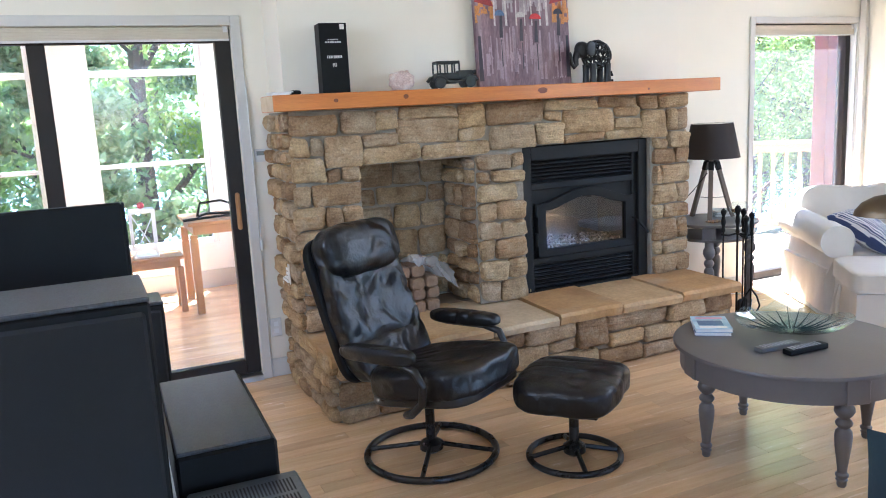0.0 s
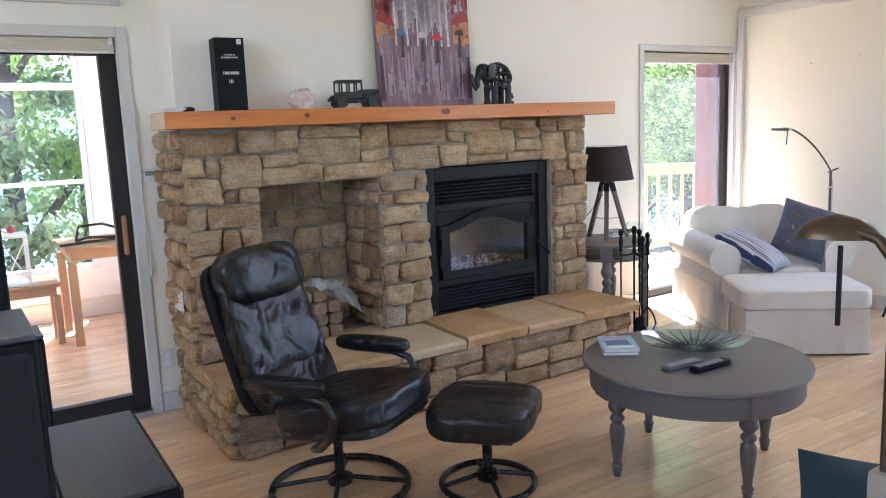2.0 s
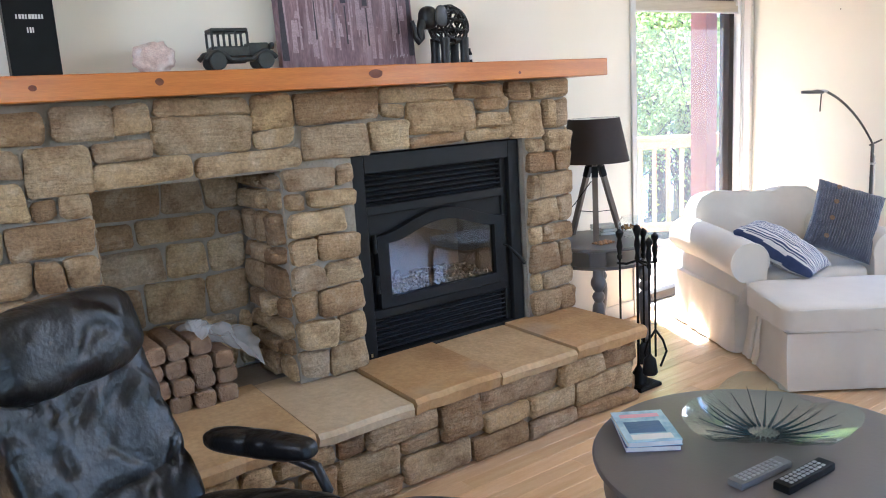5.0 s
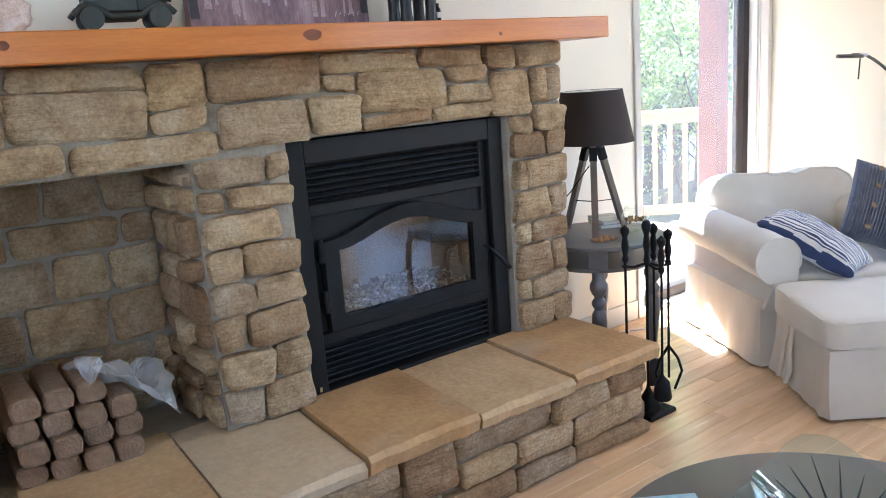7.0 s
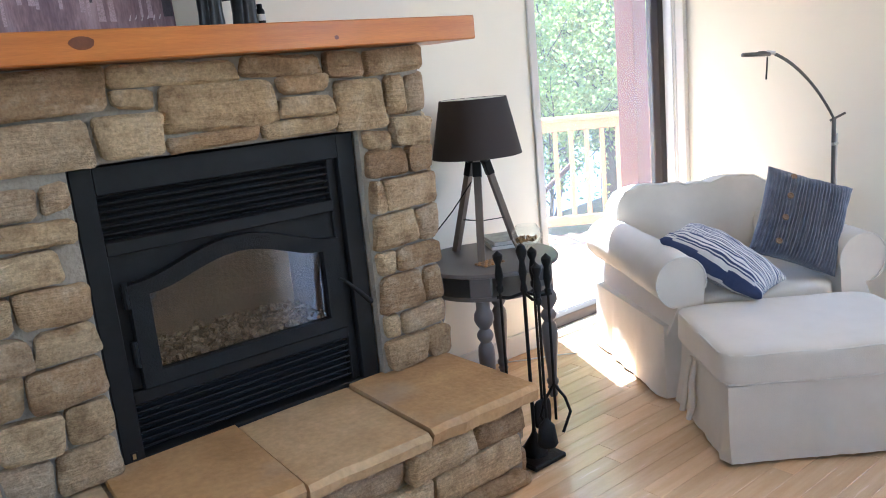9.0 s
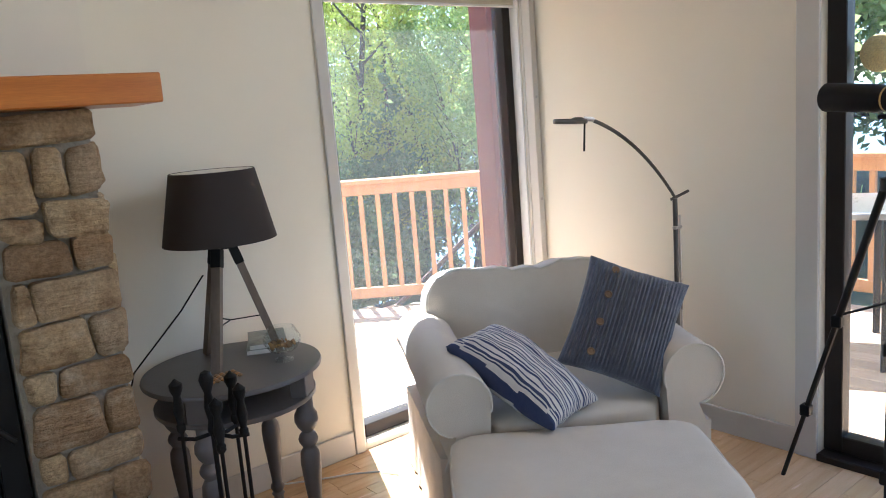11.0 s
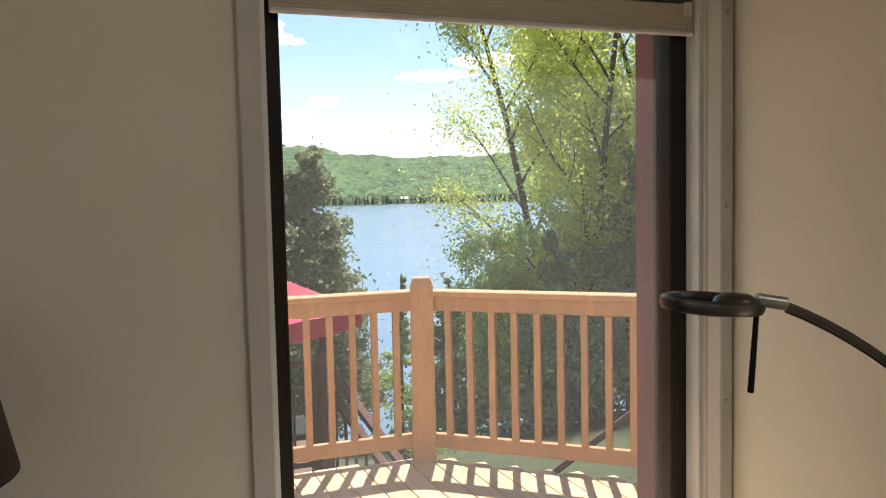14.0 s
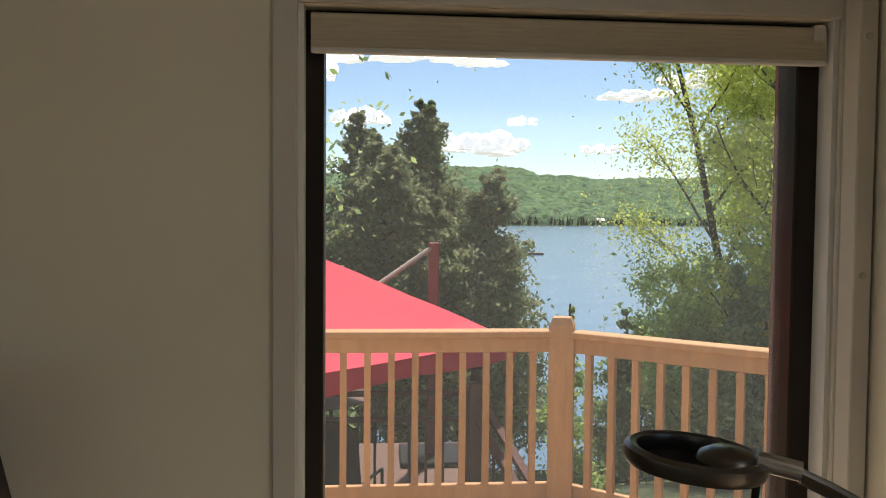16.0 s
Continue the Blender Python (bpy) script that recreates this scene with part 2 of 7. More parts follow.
SHADE = mat("brown_lampshade", (0.040, 0.029, 0.025), (0.034, 0.025, 0.021), rough=0.9, scale=6, bump=0.12, bscale=320)
SHADEIN = mat("shade_lining", (0.75, 0.72, 0.66), rough=0.8)
DRIFT = mat("grey_weathered_wood", (0.21, 0.165, 0.125), (0.15, 0.115, 0.088), rough=0.6, scale=5, stretch=(6, 6, 1), bump=0.1)
STEEL = mat("brushed_steel", (0.55, 0.54, 0.52), (0.46, 0.45, 0.44), rough=0.3, metal=1.0, scale=10, bump=0.02)
DARKSTEEL = mat("dark_nickel", (0.15, 0.145, 0.14), (0.11, 0.105, 0.10), rough=0.32, metal=1.0, scale=10, bump=0.02)
BRONZE = mat("aged_bronze", (0.15, 0.105, 0.06), (0.10, 0.07, 0.04), rough=0.42, metal=0.8, scale=12, bump=0.05)
BLIND = mat("roller_blind_cloth", (0.60, 0.54, 0.43), (0.55, 0.49, 0.385), rough=0.9, scale=8, stretch=(1, 1, 14), bump=0.15, bscale=120)
FRAMEBRN = mat("bronze_aluminium", (0.022, 0.016, 0.013), (0.016, 0.012, 0.010), rough=0.45, spec=0.3, metal=0.0, scale=5, bump=0.03)
CEDARPOST = mat("maroon_stained_wood", (0.125, 0.038, 0.032), (0.09, 0.026, 0.022), rough=0.7, scale=4, stretch=(5, 5, 1), bump=0.2)
DECKW = mat("deck_pine", (0.56, 0.42, 0.27), (0.45, 0.31, 0.185), rough=0.7, scale=3, stretch=(1, 9, 9), bump=0.2, rnd=0.12, fine=0.08)
RAILW = mat("cedar_rail", (0.50, 0.27, 0.125), (0.40, 0.20, 0.085), rough=0.65, scale=3, stretch=(7, 7, 1), bump=0.15, rnd=0.1, fine=0.08)
BROWNRAIL = mat("brown_stained_rail", (0.11, 0.055, 0.04), (0.07, 0.035, 0.028), rough=0.7, scale=5)
# its added film washes out the view like glare
PANE = clear_glass("window_pane", haze=0.024)
PANE_CLEAN = clear_glass("sunroom_pane")
DOORPANE = clear_glass("stove_glass", tint=(0.70, 0.67, 0.62), gloss=0.12)
BOWLGLASS = clear_glass("bowl_glass", tint=(0.87, 0.935, 0.94), gloss=0.06)
CLEARGLASS = clear_glass("jar_glass", tint=(0.96, 0.98, 0.98))
BIRCH = mat("birch_veneer", (0.55, 0.34, 0.17), (0.47, 0.28, 0.13), rough=0.4, scale=3, stretch=(1, 1, 7), bump=0.03)
BLACKPL = mat("black_plastic", (0.007, 0.007, 0.0075), (0.005, 0.005, 0.0055), rough=0.5, spec=0.18, scale=10, bump=0.05, bscale=200)
GRILLE = mat("speaker_cloth", (0.010, 0.010, 0.011), rough=0.95, scale=30, bump=0.2, bscale=500)
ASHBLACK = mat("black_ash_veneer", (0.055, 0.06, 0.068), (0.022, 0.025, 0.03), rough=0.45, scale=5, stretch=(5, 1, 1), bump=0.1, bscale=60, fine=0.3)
TEAL = mat("teal_velvet", (0.008, 0.022, 0.028), (0.005, 0.015, 0.02), rough=0.85, scale=10, sheen=0.2)
KNIT = mat("blue_grey_knit", (0.105, 0.112, 0.138), (0.072, 0.078, 0.102), rough=0.95, scale=30, bump=0.5, bscale=160, sheen=0.3)
STRIPE_W = mat("ticking_white", (0.72, 0.70, 0.66), rough=0.9, scale=20)
STRIPE_B = mat("ticking_navy", (0.035, 0.05, 0.12), (0.05, 0.065, 0.14), rough=0.9, scale=20)
WOODBTN = mat("wooden_button", (0.30, 0.19, 0.10), (0.22, 0.13, 0.07), rough=0.5, scale=50)
LOG = mat("pressed_sawdust_log", (0.33, 0.215, 0.13), (0.22, 0.135, 0.078), rough=0.95, scale=28, bump=0.8, bscale=110, rnd=0.1)
PAPER = mat("white_paper", (0.78, 0.77, 0.74), rough=0.7)
MIDWOOD = mat("honey_wood", (0.42, 0.22, 0.09), (0.34, 0.165, 0.062), rough=0.4, scale=3, stretch=(6, 6, 1), bump=0.05)


def crease_bump(m, scale, depth, stretch=(1, 1, 1), strength=0.6):
    """Adds folds and creases under the fine grain of a cloth or leather."""
    N, L = m.node_tree.nodes, m.node_tree.links
    tc, mp, nz, bp = (N.new("ShaderNode" + q) for q in ("TexCoord", "Mapping", "TexNoise", "Bump"))
    mp.inputs["Scale"].default_value = stretch
    nz.noise_type = "RIDGED_MULTIFRACTAL"
    nz.inputs["Scale"].default_value, nz.inputs["Detail"].default_value = scale, 2.0
    nz.inputs["Distortion"].default_value = 0.6
    bp.invert = True
    bp.inputs["Strength"].default_value, bp.inputs["Distance"].default_value = strength, depth
    L.new(tc.outputs["Object"], mp.inputs["Vector"])
    L.new(mp.outputs[0], nz.inputs["Vector"])
    L.new(nz.outputs[0], bp.inputs["Height"])
    grain = N["Principled BSDF"].inputs["Normal"].links[0].from_node
    L.new(bp.outputs[0], grain.inputs["Normal"])


crease_bump(LEATHER, 8.0, 0.03, strength=1.0)
crease_bump(LINEN, 3.2, 0.010, stretch=(1, 1, 0.45), strength=0.45)


# ---- building tools ----
def obj(name, bm, material, smooth=False):
    me = bpy.data.meshes.new(name)
    bm.normal_update()
    bm.to_mesh(me)
    bm.free()
    if material:
        for mt in material if isinstance(material, (list, tuple)) else (material,):
            me.materials.append(mt)
    if smooth:
        me.polygons.foreach_set("use_smooth", [True] * len(me.polygons))
        try:
            me.set_sharp_from_angle(angle=radians(42))
        except AttributeError:
            pass
    return new(name, me)


def part(name, bm, material, parent, label="", smooth=False, m=None):
    ob = obj(name, bm, material, smooth)
    ob.parent = parent
    if m is not None:
        ob.matrix_basis = m
    return tagged(ob, label=label)


def thing(name, m, label, category, group=""):
    ob = new(name)
    ob.matrix_basis = m
    ob.empty_display_size = 0.1
    return tagged(ob, label=label, category=category, group=group)


def solid(name, bm, material, label, category, group="", smooth=False, m=None):
    ob = obj(name, bm, material, smooth)
    if m is not None:
        ob.matrix_basis = m
    return tagged(ob, label=label, category=category, group=group)


def structure(name, bm, material, label="", smooth=False):
    return tagged(obj(name, bm, material, smooth), label=label or name.replace("_", " "), category=name.split("_")[0], kind="structure")


def box(bm, x0, x1, y0, y1, z0, z1, bev=0.0, seg=1, m=None):
    vs = [bm.verts.new((x, y, z)) for z in (z0, z1) for y in (y0, y1) for x in (x0, x1)]
    fs = [bm.faces.new([vs[i] for i in q]) for q in ((0, 2, 3, 1), (4, 5, 7, 6), (0, 1, 5, 4), (2, 6, 7, 3), (0, 4, 6, 2), (1, 3, 7, 5))]
    if bev > 0:
        es = list({e for f in fs for e in f.edges})
        r = bmesh.ops.bevel(bm, geom=es, offset=bev, segments=seg, affect="EDGES", profile=0.6)
        vs = list({v for f in r["faces"] for v in f.verts} | {v for v in vs if v.is_valid})
    if m is not None:
        for v in vs:
            v.co = m @ v.co
    return vs


def bx(*a, **k):
    bm = bmesh.new()
    box(bm, *a, **k)
    return bm


def tube(bm, pts, r, seg=10, closed=False, cap=True):
    """A round bar along points; r is one radius or one per point."""
    pts = [Vector(p) for p in pts]
    n = len(pts)
    rs = r if isinstance(r, (list, tuple)) else [r] * n
    rings, up = [], None
    for i, p in enumerate(pts):
        a, b = (pts[i - 1] if (i or closed) else p), (pts[(i + 1) % n] if (i < n - 1 or closed) else p)
        d = (b - a).normalized()
        if up is None:
            up = d.orthogonal().normalized()
        else:
            up = (up - d * up.dot(d)).normalized()
        s = d.cross(up)
        rings.append([bm.verts.new(p + (up * math.cos(t) + s * math.sin(t)) * rs[i]) for t in (2 * math.pi * k / seg for k in range(seg))])
    for i in range(n if closed else n - 1):
        A, B = rings[i], rings[(i + 1) % n]
        for k in range(seg):
            bm.faces.new((A[k], A[(k + 1) % seg], B[(k + 1) % seg], B[k]))
    if cap and not closed:
        bm.faces.new(list(reversed(rings[0])))
        bm.faces.new(rings[-1])


def lathe(bm, prof, seg=24, at=(0, 0, 0), m=None):
    """A turned shape: (radius, height) from the bottom up."""
    rings = []
    for r, z in prof:
        ring = [Vector((r * math.cos(t), r * math.sin(t), z)) + Vector(at) for t in (2 * math.pi * k / seg for k in range(seg))]
        rings.append([bm.verts.new(m @ v if m is not None else v) for v in ring])
    for A, B in zip(rings, rings[1:]):
        for k in range(seg):
            bm.faces.new((A[k], A[(k + 1) % seg], B[(k + 1) % seg], B[k]))
    if prof[0][0] > 1e-4:
        bm.faces.new(list(reversed(rings[0])))
    if prof[-1][0] > 1e-4:
        bm.faces.new(rings[-1])


def soft(bm, c, s, p=5.0, n=10, wr=0.0, wf=6.0, m=None, bend=None, seed=0.0):
    """A stuffed block: a cube with rounded edges, wrinkled by noise. c: middle, s: half sizes."""
    start = len(bm.verts)
    made = {}
    idx = range(n + 1)

    def vert(i, j, k):
        key = (i, j, k)
        if key not in made:
            q = Vector((2 * i / n - 1, 2 * j / n - 1, 2 * k / n - 1))
            q = Vector([math.copysign(abs(v) ** 0.85, v) for v in q])
            l = (abs(q.x) ** p + abs(q.y) ** p + abs(q.z) ** p) ** (1 / p)
            q = q / l
            w = Vector((q.x * s[0], q.y * s[1], q.z * s[2]))
            if wr:
                f = noise.noise(w * wf + Vector((seed, seed * 1.7, 0))) + 0.5 * noise.noise(w * wf * 2.3 + Vector((seed, 0, 3)))
                w += w.normalized() * wr * f
            if bend:
                w = bend(w)
            w += Vector(c)
            made[key] = bm.verts.new(m @ w if m is not None else w)
        return made[key]

    for a in range(n):
        for b in range(n):
            for k, flip in ((0, True), (n, False)):
                for ax in range(3):
                    quad = []
                    for da, db in ((0, 0), (1, 0), (1, 1), (0, 1)):
                        t = [0, 0, 0]
                        t[ax], t[(ax + 1) % 3], t[(ax + 2) % 3] = k, a + da, b + db
                        quad.append(vert(*t))
                    bm.faces.new(list(reversed(quad)) if flip else quad)
    return start


def line_text(bm, x0, x1, z, h, y, n, rng):
    """Writing that cannot be read, as small bars in a row."""
    x = x0
    for _ in range(n):
        w = (x1 - x0) / n * rng.uniform(0.5, 0.85)
        box(bm, x, x + w, y - 0.0006, y, z, z + h)
        x += (x1 - x0) / n

# ---- the rooms ----
WY0, WY1 = 5.945, 6.125          # fireplace wall
EX0, EX1 = 6.135, 6.315          # east wall
XW, YB, ZC = -2.6, -2.2, 3.5


def wall_with_holes(name, horiz, lo, hi, t0, t1, z1, holes, label):
    """A wall along x (horiz) or y, cut by holes (a0, a1, z0, z1)."""
    bm = bmesh.new()
    cuts = sorted({lo, hi, *[h[0] for h in holes], *[h[1] for h in holes]})
    for a, b in zip(cuts, cuts[1:]):
        zs = sorted((h[2], h[3]) for h in holes if h[0] <= a + 1e-6 and h[1] >= b - 1e-6)
        z = 0.0
        for h0, h1 in [*zs, (z1, z1)]:
            if h0 > z + 1e-6:
                if horiz:
                    box(bm, a, b, t0, t1, z, h0)
                else:
                    box(bm, t0, t1, a, b, z, h0)
            z = max(z, h1)
    bmesh.ops.remove_doubles(bm, verts=bm.verts, dist=1e-5)
    return structure(name, bm, WALL, label)


wall_with_holes("wall_north", True, XW, EX1, WY0, WY1, ZC, [(-0.995, 0.908, 0.0, 2.10), (-0.995, 0.898, 2.32, 3.02), (4.92, 6.085, 0.0, 2.10)], "off-white painted wall with door and window openings")
wall_with_holes("wall_east", False, YB, WY0, EX0, EX1, ZC, [(2.566, 4.43, 0.0, 2.10), (2.566, 4.43, 2.39, 3.05), (-0.8, 1.2, 0.3, 2.4)], "off-white painted wall with glass doors")
wall_with_holes("wall_south", True, XW, EX1, YB - 0.15, YB, ZC, [(-0.4, 2.8, 0.6, 2.5)], "off-white painted wall")
wall_with_holes("wall_west", False, YB, WY1, XW - 0.15, XW, ZC, [(1.4, 3.8, 1.7, 3.0)], "off-white painted wall")
structure("ceiling", bx(XW - 0.15, EX1, YB - 0.15, WY1, ZC, ZC + 0.15), CEIL, "off-white plaster ceiling")
structure("subfloor", bx(XW - 0.15, EX1, YB - 0.15, WY1, -0.25, -0.022), GAP, "dark wooden subfloor")
structure("chimney_breast_wall", bx(1.10, 3.86, 5.60, WY0, 1.60, ZC), WALL, "off-white painted chimney breast")

# ledge under the upper east windows
structure("trim_ledge", bx(EX0 - 0.035, EX0, YB, WY0 - 0.001, 2.40, 2.475, bev=0.004), TRIM, "pale grey painted ledge")

for nm, a in (("baseboard_north", (3.87, 4.866, WY0 - 0.014, WY0)), ("baseboard_chimney", (0.965, 1.08, WY0 - 0.014, WY0)), ("baseboard_west", (XW, -1.10, WY0 - 0.014, WY0))):
    structure(nm, bx(*a, 0.0, 0.115, bev=0.004), TRIM, "pale grey painted baseboard")
structure("baseboard_east", bx(EX0 - 0.014, EX0, 4.522, WY0 - 0.02, 0.0, 0.115, bev=0.004), TRIM, "pale grey painted baseboard")


def casing(name, horiz, a0, a1, z1, t, w=0.052, d=0.016, z0=0.0, both=True, w2=None):
    """Flat boards round an opening, on the room's side of a wall at t."""
    bm = bmesh.new()
    w2 = w2 or w
    for lo, hi, zz0, zz1 in ((a0 - w, a0, z0, z1 + w), (a1, a1 + w2, z0, z1 + w), (a0, a1, z1, z1 + w)):
        if horiz:
            box(bm, lo, hi, t - d, t, zz0, zz1, bev=0.003)
        else:
            box(bm, t - d, t, lo, hi, zz0, zz1, bev=0.003)
    return structure(name, bm, TRIM, "pale grey painted wooden casing")


casing("trim_window", True, 4.92, 6.085, 2.10, WY0, w=0.05, w2=0.046)
casing("trim_door", True, -0.995, 0.908, 2.10, WY0, w=0.055)
casing("trim_upper_window", True, -0.995, 0.898, 3.02, WY0, z0=2.265)
structure("trim_upper_sill", bx(-0.995, 0.898, WY0 - 0.016, WY0, 2.265, 2.32, bev=0.003), TRIM)
casing("trim_glass_door", False, 2.566, 4.43, 2.10, EX0, w=0.09)
casing("trim_upper_east", False, 2.566, 4.43, 3.05, EX0, z0=2.475)
# narrow strip with screws that covers the corner beside the window
_s = structure("trim_corner_strip", bx(6.088, 6.128, 5.872, 5.928, 0.116, 2.40, bev=0.003), TRIM, "narrow grey painted corner strip")
for z in (0.55, 1.02, 1.547, 2.05):
    b = bmesh.new()
    lathe(b, [(0.008, 0), (0.007, 0.003), (0.0, 0.004)], 10)
    part("screw", b, STEEL, _s, m=pose(6.108, 5.872, z, 90, 0, 0))


def window_unit(name, horiz, a0, a1, z0, z1, t0, t1, fw, label, mull=(), material=None, bars=(), thin=None):
    """A framed pane in an opening; mull: uprights at, bars: cross bars at."""
    material = material or FRAMEBRN
    root = tagged(new(name), label=label, category=name.split("_")[0], kind="structure")
    lo = fw if thin is None else thin

    def slab(nm, a, b, c, d, tt0=t0, tt1=t1):
        bm = bmesh.new()
        if horiz:
            box(bm, a, b, tt0, tt1, c, d, bev=0.004)
        else:
            box(bm, tt0, tt1, a, b, c, d, bev=0.004)
        part(nm, bm, material, root)

    slab("frame_side", a0, a0 + lo, z0, z1)
    slab("frame_side", a1 - fw, a1, z0, z1)
    slab("frame_head", a0 + lo, a1 - fw, z1 - lo, z1)
    slab("frame_sill", a0 + lo, a1 - fw, z0, z0 + fw)
    for q, w in mull:
        slab("mullion", q, q + w, z0 + fw, z1 - lo, t0 - 0.006, t1 + 0.002)
    for q, w in bars:
        slab("cross_bar", a0 + lo, a1 - fw, q, q + w, t0 + 0.004, t1 - 0.004)
    bm = bmesh.new()
    tm = (t0 + t1) / 2
    if horiz:
        box(bm, a0 + lo, a1 - fw, tm - 0.0015, tm + 0.0015, z0 + fw, z1 - lo)
    else:
        box(bm, tm - 0.0015, tm + 0.0015, a0 + lo, a1 - fw, z0 + fw, z1 - lo)
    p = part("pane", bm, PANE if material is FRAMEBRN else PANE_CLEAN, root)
    p.visible_shadow = False
    return root


# tall window beside the fireplace
window_unit("window_1", True, 4.92, 6.085, 0.03, 2.10, 6.0, 6.085, 0.062, "tall fixed glass panel in dark bronze frame", thin=0.05)
structure("window_1_sill", bx(4.92, 6.085, WY0, WY1, -0.02, 0.03, bev=0.004), TRIM, "grey threshold under the tall window")
structure("trim_window_reveal", bx(4.9205, 4.932, WY0, 6.0, 0.03, 2.0995), WHITE)
structure("trim_window_reveal_east", bx(6.074, 6.0845, WY0, 6.0, 0.03, 2.0995), WHITE)
# sliding door to the sunroom
d1 = window_unit("door_1", True, -0.995, 0.908, 0.035, 2.10, 5.985, 6.045, 0.088, "sliding glass door in dark bronze frame", mull=((-0.14, 0.088),))
structure("door_1_track", bx(-0.995, 0.908, 5.915, WY1, -0.02, 0.034, bev=0.006), STEEL, "grey metal door track")
b = bx(0.848, 0.874, 5.955, 5.985, 0.93, 1.15, bev=0.008)
part("door_handle", b, MIDWOOD, d1, "worn wooden pull handle")
window_unit("window_2", True, -0.995, 0.898, 2.32, 3.02, 6.005, 6.065, 0.045, "upper window in dark bronze frame")
window_unit("door_2", False, 2.566, 4.43, 0.03, 2.10, 6.18, 6.25, 0.072, "sliding glass door in dark bronze frame", mull=((3.46, 0.088),))
window_unit("window_3", False, 2.566, 4.43, 2.475, 3.05, 6.20, 6.25, 0.045, "upper window in dark bronze frame")
structure("door_2_threshold", bx(6.115, EX1, 2.566, 4.43, -0.02, 0.03, bev=0.004), FRAMEBRN, "dark metal threshold")
# three assumed windows out of view, added so that daylight reaches the room
window_unit("window_4", True, -0.4, 2.8, 0.6, 2.5, YB - 0.1, YB - 0.04, 0.05, "unseen window in dark frame, added to let daylight in", mull=((1.2, 0.06),))
window_unit("window_5", False, -0.8, 1.2, 0.3, 2.4, 6.20, 6.26, 0.05, "unseen window in dark frame, added to let daylight in")
window_unit("window_6", False, 1.4, 3.8, 1.7, 3.0, XW - 0.1, XW - 0.04, 0.05, "unseen high window in dark frame, added to let daylight in")


def roller_blind(x0, x1, z0, z1, y, label):
    t = thing("roller_blind", pose((x0 + x1) / 2, y, z1), label, "blind")
    w = (x1 - x0) / 2
    h = z1 - z0
    b = bmesh.new()
    strip = [[b.verts.new((x, -0.006 - 0.0015 * (i % 2), -h * i / 16)) for x in (-w, w)] for i in range(17)]
    strip += [[b.verts.new((x, 0.0, -h * (16 - i) / 16)) for x in (-w, w)] for i in (0, 16)]
    for A, B in zip(strip, strip[1:] + strip[:1]):
        b.faces.new((A[0], A[1], B[1], B[0]))
    b.faces.new([q[0] for q in reversed(strip)])
    b.faces.new([q[1] for q in strip])
    bmesh.ops.recalc_face_normals(b, faces=b.faces)
    part("cloth", b, BLIND, t)
    part("bottom_bar", bx(-w, w, -0.014, 0.004, -h - 0.012, -h, bev=0.003), PAPER, t, "cream bottom rail")
    b = bmesh.new()
    tube(b, [(-w, 0.022, -0.012), (w, 0.022, -0.012)], 0.02, 12)
    part("roller", b, BLIND, t, smooth=True)
    part("bracket", bx(w - 0.03, w - 0.004, -0.012, 0.04, -0.03, 0.006, bev=0.003), PAPER, t, "cream plastic bracket")
    return t


roller_blind(4.945, 6.070, 2.015, 2.086, 5.972, "cream woven roller blind rolled up in the window head")
roller_blind(-0.985, 0.898, 2.03, 2.095, 5.962, "cream woven roller blind rolled up over the sliding door")

# ---- sunroom behind the sliding door ----
SY = 8.9
structure("sunroom_subfloor", bx(-2.75, 1.6, WY1, SY + 0.15, -0.25, -0.022), GAP)
structure("sunroom_ceiling", bx(-2.75, 1.6, WY1, SY + 0.15, 2.72, 2.85), WHITE, "white sunroom ceiling")
bm = bmesh.new()
for a in ((-2.6, 1.45, 0, 0.43), (-2.6, 1.45, 2.38, 2.72)):
    box(bm, a[0], a[1], SY, SY + 0.12, a[2], a[3])
for a, b_ in ((-2.6, -2.45), (-1.45, -1.3), (-0.25, 0.155), (1.16, 1.45)):
    box(bm, a, b_, SY, SY + 0.12, 0.43, 2.38)
structure("sunroom_wall_north", bm, WHITE, "white painted sunroom wall with windows")
bm = bmesh.new()
box(bm, 1.45, 1.6, WY1, SY + 0.12, 0, 0.43)
box(bm, 1.45, 1.6, WY1, SY + 0.12, 2.38, 2.72)
for a, b_ in ((WY1, 6.7), (8.72, SY + 0.12)):
    box(bm, 1.45, 1.6, a, b_, 0.43, 2.38)
structure("sunroom_wall_east", bm, WHITE, "white painted sunroom wall")
structure("sunroom_wall_west", bx(-2.75, -2.6, WY1, SY + 0.12, 0, 2.72), WHITE)
structure("sunroom_baseboard", bx(-2.6, 1.45, SY - 0.016, SY, 0, 0.17, bev=0.004), TRIM, "pale grey baseboard")
for i, (a, b_) in enumerate(((-2.45, -1.45), (-1.3, -0.25), (0.155, 1.16))):
    window_unit(f"sunroom_window_{i + 1}", True, a, b_, 0.43, 2.38, SY + 0.02, SY + 0.09, 0.045, "white framed sunroom window with a transom", material=WHITE, bars=((1.19, 0.035), (2.0, 0.055)))
window_unit("sunroom_window_4", False, 6.7, 8.72, 0.43, 2.38, 1.49, 1.55, 0.05, "white framed sunroom side window", material=WHITE, mull=((7.7, 0.06),), bars=((2.0, 0.055),))

# ---- fireplace ----
rng = random.Random(7)
FY = 5.475                     # mortar face of the chimney
fireplace = thing("fireplace", pose(2.45, 5.5, 0), "tan sandstone fireplace with raised hearth and wood niche", "fireplace")
FM = Matrix.Translation((-2.45, -5.5, 0))


